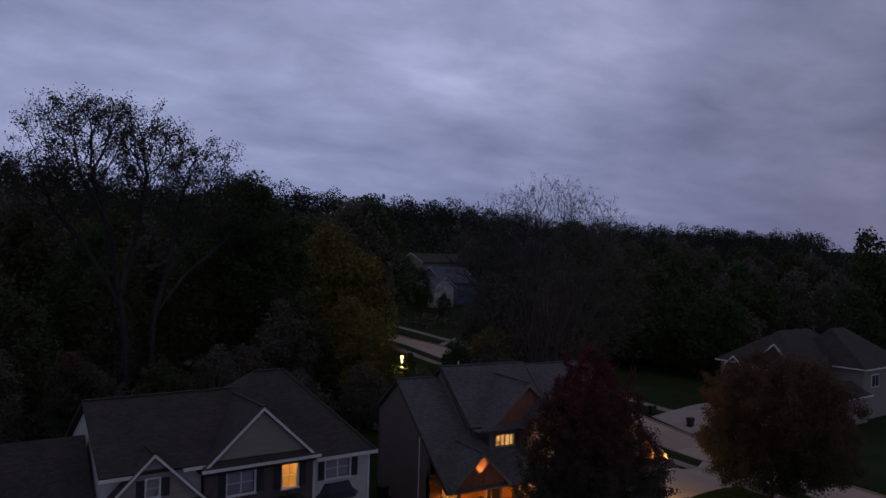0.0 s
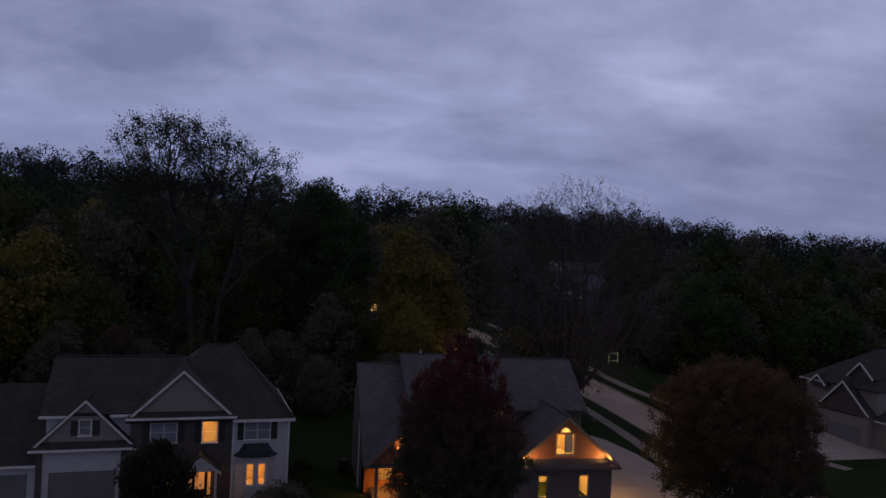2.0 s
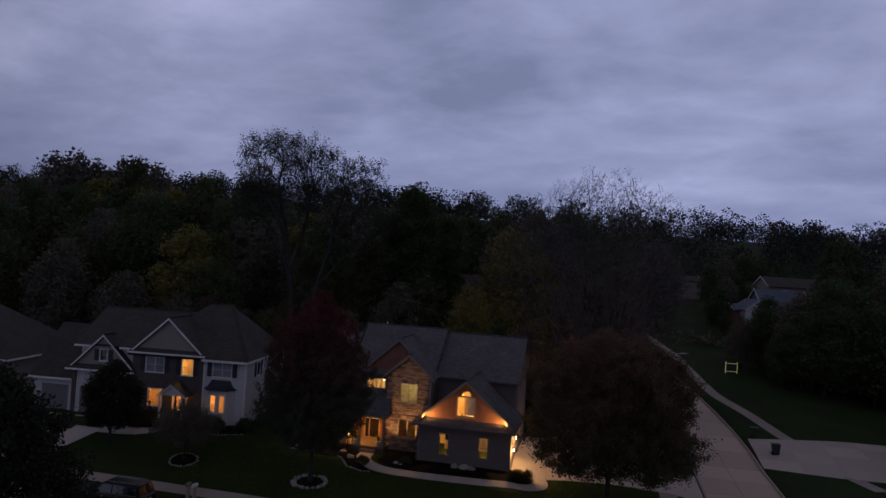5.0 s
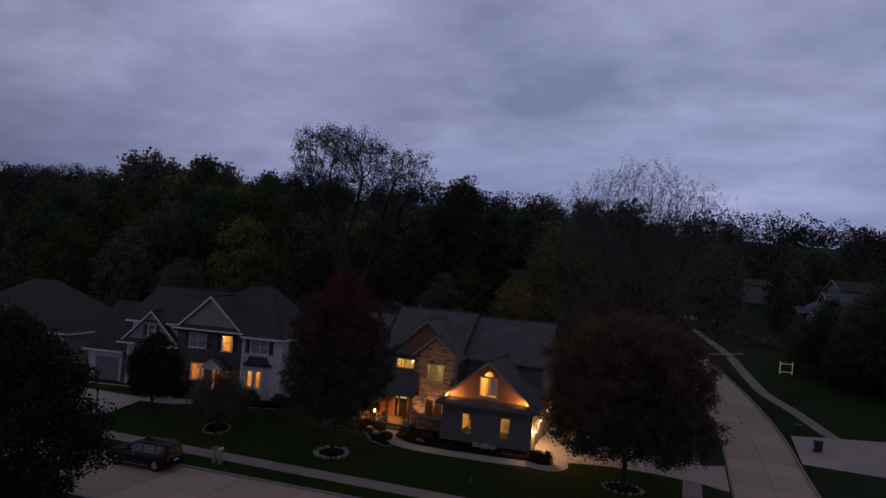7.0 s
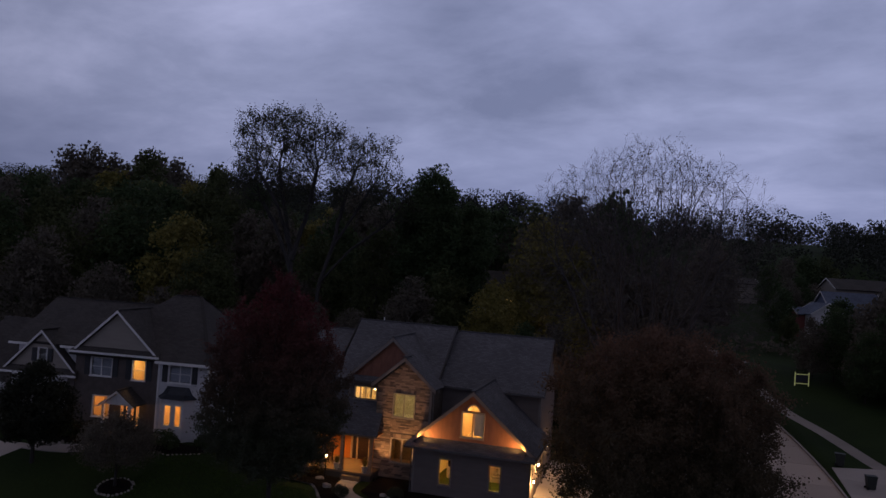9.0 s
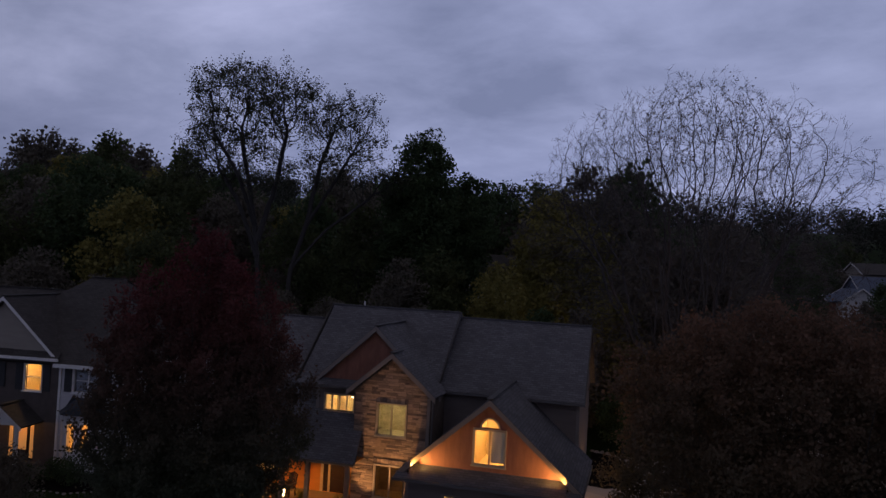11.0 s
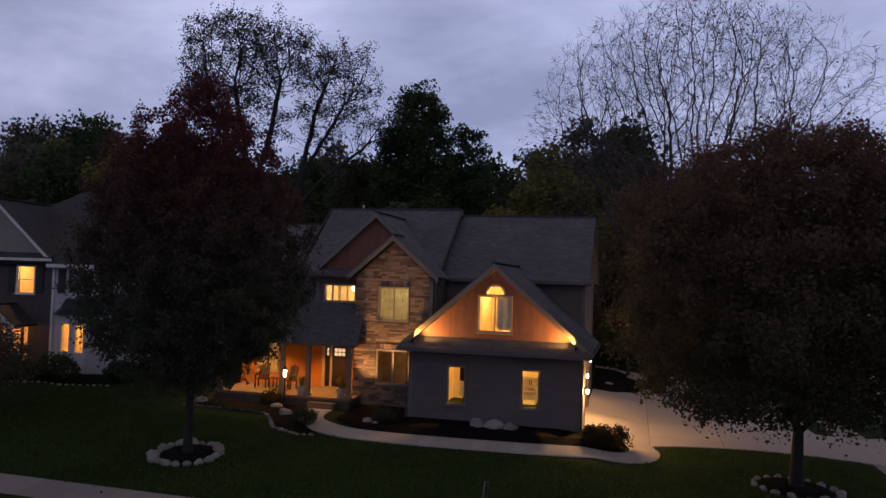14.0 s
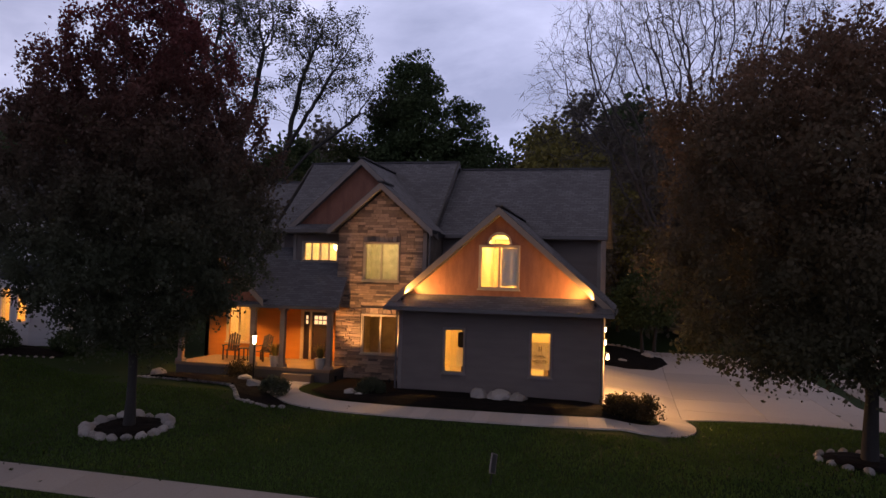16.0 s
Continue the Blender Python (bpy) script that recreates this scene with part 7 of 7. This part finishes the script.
# twin letterboxes on one post
top = thing("mailbox", "pair of pale letterboxes on posts beside the pavement", "mailbox", pose(-12.2, -12.3, land(-12.2, -12.3)))
for s in (-0.24, 0.24):
    p = part("post", boxes((s - 0.1, s + 0.1, -0.1, 0.1, -0.1, 0.95)), M_FRAME, top)
    bm = bmesh.new()
    prism(bm, [(s - 0.1, -0.26, 0.95), (s + 0.1, -0.26, 0.95), (s + 0.1, -0.26, 1.09), (s + 0.06, -0.26, 1.15), (s - 0.06, -0.26, 1.15), (s - 0.1, -0.26, 1.09)], (0, 0.5, 0))
    part("box", bm, M_TRIM_W if s > 0 else M_TRIM, top)

top = thing("lamp_post", "unlit slim dark post at the neighbour's driveway", "lamp post", pose(-26.6, -8.2, land(-26.6, -8.2)))
bm = bmesh.new()
tube(bm, [(0, 0, 0), (0, 0, 2.1), (0, 0, 2.12), (0, 0, 2.4), (0, 0, 2.5)], [0.05, 0.045, 0.1, 0.13, 0.02], 8)
part("post", bm, M_BLACK, top)


def wheeled_bin(x, y, turn, label="dark wheeled rubbish bin at the kerb", group="kerbside bins"):
    top = thing("wheeled_bin", label, "bin", pose(x, y, land(x, y), 0, 0, turn), group)
    bm = bmesh.new()
    a = [bm.verts.new(p) for p in ((-0.24, -0.28, 0.06), (0.24, -0.28, 0.06), (0.24, 0.24, 0.06), (-0.24, 0.24, 0.06))]
    b = [bm.verts.new(p) for p in ((-0.31, -0.36, 0.98), (0.31, -0.36, 0.98), (0.31, 0.36, 0.98), (-0.31, 0.36, 0.98))]
    bm.faces.new(a[::-1]), bm.faces.new(b)
    for k in range(4):
        bm.faces.new((a[k], a[(k + 1) % 4], b[(k + 1) % 4], b[k]))
    m = mat("dark_bin_plastic", (0.015, 0.02, 0.018), 0.5) if "dark_bin_plastic" not in bpy.data.materials else bpy.data.materials["dark_bin_plastic"]
    part("body", bm, m, top)
    part("lid", boxes((-0.33, 0.33, -0.4, 0.4, 0.98, 1.05)), m, top, bevel=0.02)
    for s in (-0.27, 0.22):
        bm = bmesh.new()
        tube(bm, [(s, 0.26, 0.12), (s + 0.05, 0.26, 0.12)], [0.12, 0.12], 12)
        part("wheel", bm, M_BLACK, top)


wheeled_bin(29.0, 23.4, 80)
wheeled_bin(30.1, 18.7, 95)
wheeled_bin(-11.4, 9.6, 20, "dark wheeled rubbish bin beside the house wall", "")

# pale post-and-board sign by the far pavement; its frame's brightness is added emission
top = thing("estate_sign", "low dark board in a yellow-green frame given a faint glow", "sign", pose(31.0, 52.0, land(31.0, 52.0), 0, 0, 12) @ Matrix.Diagonal((0.82, 0.82, 0.95, 1)))
for s in (-1.0, 0.9):
    part("post", boxes((s, s + 0.12, -0.06, 0.06, -0.1, 1.7)), glow_mat("yellow_frame_glow", (0.62, 0.66, 0.26), 0.16) if s < 0 else bpy.data.materials["yellow_frame_glow"], top)
part("rail", boxes((-0.88, 0.9, -0.04, 0.04, 0.25, 0.33)), bpy.data.materials["yellow_frame_glow"], top)
part("rail", boxes((-0.88, 0.9, -0.04, 0.04, 1.38, 1.46)), bpy.data.materials["yellow_frame_glow"], top)
part("board", boxes((-0.88, 0.9, -0.02, 0.02, 0.36, 1.35)), M_SHUTTER, top)

# lit pillar lamp beyond the lawn
top = thing("pillar_lamp", "small lit garden pillar lamp glowing on the grass", "garden lamp", pose(7.6, 46.2, land(7.6, 46.2)))
part("pillar", boxes((-0.15, 0.15, -0.15, 0.15, 0, 1.1)), M_TRIM_W, top)
part("glass", boxes((-0.12, 0.12, -0.12, 0.12, 1.1, 1.4)), glow_mat("amber_glass", (1.0, 0.55, 0.14), 14.0), top)
# an added bush that blocks the lamp's glow towards the south
shrub(452, (8.0, 44.8), 0.95, 2.2, M_LEAF_DKGREEN, "rounded dark bush added to screen the pillar lamp", 2200, 0.2)
lamp("POINT", (7.6, 45.6, land(7.6, 46.2) + 0.7), 420, (1.0, 0.62, 0.2), 0.1)


# ---- distant houses ----
def far_house(at, turn, w, d, eave, ridge, wall, roof, label, windows=(), lit=(), foot=-1.0):
    """A plain house far off: four walls, pitched roof, windows with panes."""
    top = thing("house", label, "house", pose(*at, 0, 0, turn))
    hw, hd = w / 2, d / 2
    bm = bmesh.new()
    prism(bm, [(-hw, -hd, foot), (hw, -hd, foot), (hw, -hd, eave), (-hw, -hd, eave)], (0, 0.2, 0))
    part("wall", bm, wall, top)
    bm = bmesh.new()
    prism(bm, [(-hw, hd - 0.2, foot), (hw, hd - 0.2, foot), (hw, hd - 0.2, eave), (-hw, hd - 0.2, eave)], (0, 0.2, 0))
    part("wall", bm, wall, top)
    for s in (-1, 1):
        bm = bmesh.new()
        x = s * hw - (0.2 if s > 0 else 0)
        prism(bm, [(x, -hd + 0.2, foot), (x, hd - 0.2, foot), (x, hd - 0.2, eave), (x, 0, ridge - 0.2), (x, -hd + 0.2, eave)], (0.2, 0, 0))
        part("wall", bm, wall, top)
    e = eave - 0.2
    for s in (-1, 1):
        q = [(-hw - 0.4, s * (hd + 0.4), e), (hw + 0.4, s * (hd + 0.4), e), (hw + 0.4, 0, ridge), (-hw - 0.4, 0, ridge)]
        roof_slab("roof", q if s < 0 else [q[1], q[0], q[3], q[2]], top, roof)
        bm = bmesh.new()
        beam(bm, (s * (hw + 0.41), -hd - 0.4, e - 0.05), (s * (hw + 0.41), 0, ridge - 0.05), 0.05, 0.22)
        part("rake_board", bm, M_TRIM_W, top)
        bm = bmesh.new()
        beam(bm, (s * (hw + 0.41), hd + 0.4, e - 0.05), (s * (hw + 0.41), 0, ridge - 0.05), 0.05, 0.22)
        part("rake_board", bm, M_TRIM_W, top)
    for k, (x, z) in enumerate(windows):
        wd = part("window", boxes((x - 0.6, x + 0.6, -hd - 0.05, -hd, z - 0.75, z - 0.65), (x - 0.6, x + 0.6, -hd - 0.05, -hd, z + 0.65, z + 0.75), (x - 0.6, x - 0.5, -hd - 0.05, -hd, z - 0.65, z + 0.65), (x + 0.5, x + 0.6, -hd - 0.05, -hd, z - 0.65, z + 0.65)), M_TRIM_W, top)
        part("pane", boxes((x - 0.5, x + 0.5, -hd - 0.03, -hd - 0.01, z - 0.65, z + 0.65)), bpy.data.materials["far_window_lit"] if k in lit else M_SHUTTER, wd)
    return top


glow_mat("far_window_lit", (1.0, 0.60, 0.16), 0.4)
M_ROOF_BLUE = shingle_mat("blue_grey_shingles", (0.12, 0.15, 0.22), (0.10, 0.12, 0.18))
M_RED_SIDING = mat("red_siding", (0.20, 0.055, 0.045), 0.8)
far_house((-3.9, 57.2, land(-3.9, 57) + 1.4), 6, 13, 8, 5.6, 8.4, M_WHITE_SIDING, M_ROOF_N, "pale house half hidden behind the trees with one lit window", windows=((-4.5, 4.4), (-1.2, 4.4), (2.5, 4.4), (-4.5, 1.5), (2.5, 1.5)), lit=(1,), foot=-4.0)
M_BLUE_SIDING = mat("blue_siding", (0.120, 0.150, 0.240), 0.75, (0.100, 0.128, 0.205), 0.8, 30, 0.12)
far_house((48.0, 107.5, land(48, 107.5) + 1.2), 8, 9.0, 9.5, 3.4, 6.6, M_BLUE_SIDING, M_ROOF_BLUE, "blue-sided gabled house down the side street", foot=-3.5)
far_house((42.4, 102.0, land(42.4, 102) + 2.3), -72, 5.0, 5.8, 2.0, 3.9, M_WHITE_SIDING, M_ROOF_BLUE, "small white-gabled wing beside the blue house", foot=-4.5)
far_house((39.8, 102.8, land(39.8, 102.8) + 1.9), 16, 3.6, 4.0, 2.2, 3.2, M_RED_SIDING, M_ROOF_BLUE, "small red porch with a lit doorway", windows=((0.4, 0.9),), lit=(0,), foot=-4.0)
far_house((32.9, 142.0, land(32.9, 142) + 0.8), 14, 6.0, 6.0, 3.4, 4.6, M_N_GABLE, M_ROOF_N, "tan garage at the end of the side street", foot=-3.5)
far_house((56.5, 127.0, land(56.5, 127) + 3.2), 10, 17, 9, 3.2, 5.2, M_N_GABLE, M_ROOF_N, "long tan low house up the hill", windows=((-5, 1.6), (0, 1.6), (5, 1.6)), foot=-7.0)


def corner_house():
    """The wide two-storey house across the side street: hipped roofs, a gabled front and a low garage."""
    gz = land(50, 20)
    top = thing("house", "wide dark house with pale trim across the side street", "house", pose(45.6, 13.6, gz, 0, 0, 8))
    for x0, x1, y0, y1, z1 in ((0.0, 18.0, 3.6, 13.0, 6.0), (9.0, 20.0, -0.6, 3.58, 6.0), (0.0, 8.98, -1.2, 3.58, 3.0)):
        part("wall", boxes((x0, x0 + 0.2, y0, y1, -1.5, z1)), M_N_GABLE, top, "taupe wall")
        part("wall", boxes((x1 - 0.2, x1, y0, y1, -1.5, z1)), M_N_GABLE, top)
        part("wall", boxes((x0 + 0.2, x1 - 0.2, y0, y0 + 0.2, -1.5, z1)), M_N_GABLE, top)
        part("wall", boxes((x0 + 0.2, x1 - 0.2, y1 - 0.2, y1, -1.5, z1)), M_N_GABLE, top)
    # hipped roofs of the two upper blocks
    for x0, x1, y0, y1, ze, P, Q in ((-0.5, 18.5, 3.1, 13.5, 6.0, (5.6, 8.3, 9.9), (12.6, 8.3, 9.9)), (8.5, 20.5, -1.1, 10.0, 5.95, (12.6, 5.2, 10.2), (16.0, 5.2, 10.2))):
        A, B, C, D = (x0, y0, ze), (x1, y0, ze), (x1, y1, ze), (x0, y1, ze)
        for q in ([A, B, Q, P], [B, C, Q], [C, D, P, Q], [D, A, P]):
            roof_slab("roof", q, top, M_ROOF_N)
    for g in ((-0.62, -0.5, 10.4, 13.5, 5.84, 6.0), (8.38, 8.5, -1.1, 3.0, 5.8, 5.95), (8.5, 20.5, -1.22, -1.1, 5.8, 5.95), (-0.62, -0.5, -1.7, 3.4, 2.84, 3.0), (-0.5, 9.0, -1.82, -1.7, 2.84, 3.0)):
        part("gutter", boxes(g), M_TRIM_W, top, "white gutter")
    # the low garage roof, hipped at its end, that runs up against the upper storey
    roof_slab("roof", [(-0.5, -1.7, 3.0), (9.0, -1.7, 3.0), (9.0, 0.9, 4.3), (3.6, 0.9, 4.3)], top, M_ROOF_N)
    roof_slab("roof", [(-0.5, 3.6, 3.0), (-0.5, -1.7, 3.0), (3.6, 0.9, 4.9), (8.6, 3.6, 7.4)], top, M_ROOF_N)
    # gables that face the street, their ridges running back into the roof
    for y, half, apex, xf, depth in ((6.9, 3.4, 6.6, -1.2, 6.0), (6.1, 1.7, 8.7, 0.3, 5.0), (10.7, 1.2, 6.75, -0.9, 4.0)):
        ze = apex - half * 0.95
        for sgn in (-1, 1):
            q = [(xf, y + sgn * half, ze), (xf + depth, y + sgn * half, ze), (xf + depth, y, apex), (xf, y, apex)]
            roof_slab("roof", q if sgn < 0 else [q[1], q[0], q[3], q[2]], top, M_ROOF_N)
            bm = bmesh.new()
            beam(bm, (xf - 0.04, y + sgn * half, ze - 0.08), (xf - 0.04, y, apex - 0.08), 0.08, 0.2)
            part("rake_board", bm, M_TRIM_W, top, "white rake board")
        bm = bmesh.new()
        prism(bm, [(xf + 0.3, y - half + 0.3, ze - 0.4), (xf + 0.3, y + half - 0.3, ze - 0.4), (xf + 0.3, y + half - 0.3, ze + 0.1), (xf + 0.3, y, apex - 0.25), (xf + 0.3, y - half + 0.3, ze + 0.1)], (0.2, 0, 0))
        part("gable_wall", bm, M_N_BROWN, top)
    part("wall", boxes((-0.9, 0.0, 3.8, 4.0, -1.5, 3.2), (-0.9, 0.0, 9.8, 10.0, -1.5, 3.2), (-0.9, -0.7, 4.0, 9.8, -1.5, 3.3)), M_N_GABLE, top)
    w = part("window", boxes((11.0, 13.0, -0.68, -0.6, 3.5, 5.1)), M_TRIM_W, top)
    for x in (11.12, 12.06):
        part("pane", boxes((x, x + 0.82, -0.70, -0.68, 3.62, 4.98)), M_SHUTTER, w)
    gd = part("garage_door", boxes((-0.96, -0.9, 4.7, 9.1, -0.6, 1.9)), M_GDOOR, top, "grey garage door")
    for k in range(4):
        part("door_panel", boxes((-0.99, -0.96, 4.85, 8.95, -0.5 + k * 0.6, 0.0 + k * 0.6)), M_GDOOR, gd)
    part("window", boxes((-0.05, 0.0, 0.4, 2.0, 0.2, 1.7)), M_SHUTTER, top)


corner_house()


# ---- lawn grass ----
def lawn_grass():
    """Mown blades on the nearest lawn."""
    rng = np.random.default_rng(600)
    n = 140000
    x, y = rng.uniform(-16, 20, n), rng.uniform(-13.3, 2.5, n)
    keep = (np.abs(y + 11.15 + 0.02 * x) > 0.78)
    keep &= ~((y > -4.0 + 0.25 * np.maximum(0, -x - 2)) & (x > -5.5) & (x < 9.3)) & ~((x >= 9.3) & (x < 10.45) & (y > -2.75 + (x - 9.3) * 1.3)) & ~((y > -2.2) & (x > -11) & (x < -2))
    keep &= (np.hypot(x - RT[0], y - RT[1]) > 1.2) & (np.hypot(x - BT[0], y - BT[1]) > 1.3)
    keep &= ~((x > 9.9) & (y > 0.8 + (x - 9.9) * 0.25)) & ~((y > -1.0) & (x < 9.0)) & ~((x > 18.3) & (x < 20.1))
    x, y = x[keep], y[keep]
    n = len(x)
    z = np.array([land(a, b) for a, b in zip(x, y)])
    a, h = rng.uniform(0, 6.28, n), rng.uniform(0.05, 0.10, n)
    lx, ly = rng.normal(size=n) * 0.03, rng.normal(size=n) * 0.03
    v = np.empty((n, 3, 3))
    wx, wy = np.cos(a) * 0.022, np.sin(a) * 0.022
    v[:, 0] = np.stack([x - wx, y - wy, z - 0.01], 1)
    v[:, 1] = np.stack([x + wx, y + wy, z - 0.01], 1)
    v[:, 2] = np.stack([x + lx, y + ly, z + h], 1)
    me = bpy.data.meshes.new("lawn_grass")
    me.vertices.add(3 * n)
    me.vertices.foreach_set("co", v.ravel())
    me.loops.add(3 * n)
    me.loops.foreach_set("vertex_index", np.arange(3 * n, dtype=np.int32))
    me.polygons.add(n)
    me.polygons.foreach_set("loop_start", np.arange(0, 3 * n, 3, dtype=np.int32))
    me.update(calc_edges=True)
    me.materials.append(leaf_mat("grass_blades", (0.046, 0.084, 0.018), (0.084, 0.132, 0.032)))
    tagged(new("lawn_grass", me), "short mown grass on the front lawn", "grass", kind="stuff")


lawn_grass()

# fallen leaves strewn over the lawn and paving
rng = np.random.default_rng(620)
lx, ly = rng.normal(-6.3, 3.2, 260), rng.normal(-6.8, 2.2, 260)
lx2, ly2 = rng.normal(14.5, 3.5, 260), rng.normal(-4.6, 2.0, 260)
fx, fy = np.concatenate([lx, lx2]), np.concatenate([ly, ly2])
fl = new("fallen_leaves", leaf_mesh("fallen_leaves", [(a, b, land(a, b) + 0.05) for a, b in zip(fx, fy)], 0.1, M_LEAF_BROWN, rng))
tagged(fl, "scattered fallen leaves on the lawn", "leaves", kind="stuff")

# ---- ledge stones of the bay, the last and smallest pieces ----
rs = random.Random(17)
STONES = []
for k in range(4):
    bm = bmesh.new()
    box(bm, -0.5, 0.5, -0.5, 0.5, -0.5, 0.5)
    bmesh.ops.subdivide_edges(bm, edges=bm.edges[:], cuts=1)
    for v in bm.verts:
        if v.co.y < -0.4:
            v.co.y += noise.noise(v.co * 3 + Vector((k * 5, 0, 0))) * 0.5
            v.co.x *= 0.985
            v.co.z *= 0.96
    me = bpy.data.meshes.new("ledge_stone")
    bm.to_mesh(me)
    bm.free()
    me.materials.append(M_STONE)
    STONES.append(me)

rest = bmesh.new()


def ledge_stone(x0, x1, z0, z1):
    if z0 > 2.85:
        # the upper stones, too small to pick apart
        box(rest, x0 + 0.006, x1 - 0.006, 2.63 - rs.uniform(0.02, 0.04), 2.64, z0 + 0.006, z1 - 0.006)
        return
    ob = new("ledge_stone", rs.choice(STONES))
    ob.parent = w_stone
    out = rs.uniform(0.03, 0.05)
    ob.matrix_world = pose((x0 + x1) / 2, 2.63 - out / 2, (z0 + z1) / 2) @ Matrix.Diagonal((x1 - x0 - 0.012, out + 0.02, z1 - z0 - 0.012, 1))


def stone_limit(z):
    """Left and right ends of the stone at this height."""
    half = (SA - 0.34 - z) / SSL
    return max(-3.58, SX - half), min(0.05, SX + half)


z = 0.05
while z < 7.6:
    h = rs.uniform(0.065, 0.15)
    lo, hi = stone_limit(z + h)
    spans = [(lo, hi)]
    for w in (SWU, SWL):
        if z < w[3] + 0.31 and z + h > w[2] - 0.1:
            spans = [s for a, b in spans for s in ((a, min(b, w[0] - 0.09)), (max(a, w[1] + 0.09), b)) if s[1] - s[0] > 0.08]
    for a, b in spans:
        x = a
        while x < b - 0.02:
            w = rs.uniform(0.18, 0.6)
            if b - (x + w) < 0.2:
                w = b - x
            ledge_stone(x, x + w, z, z + h)
            x += w
    z += h
for w in (SWU, SWL):
    n = 9
    for k in range(n):
        a = w[0] - 0.09 + (w[1] - w[0] + 0.18) * k / n
        ledge_stone(a, a + (w[1] - w[0] + 0.18) / n, w[3] + 0.07, w[3] + 0.31)
M_STONE_UP = mat("ledge_stone_upper", (0.430, 0.300, 0.215), 0.85, (0.105, 0.074, 0.060), 2.5, 14, 0.5, 0.6, 18, random_by="island")
tagged(part("stone_veneer", rest, M_STONE_UP, w_stone), "smaller ledge stones up to the gable", kind="stuff")
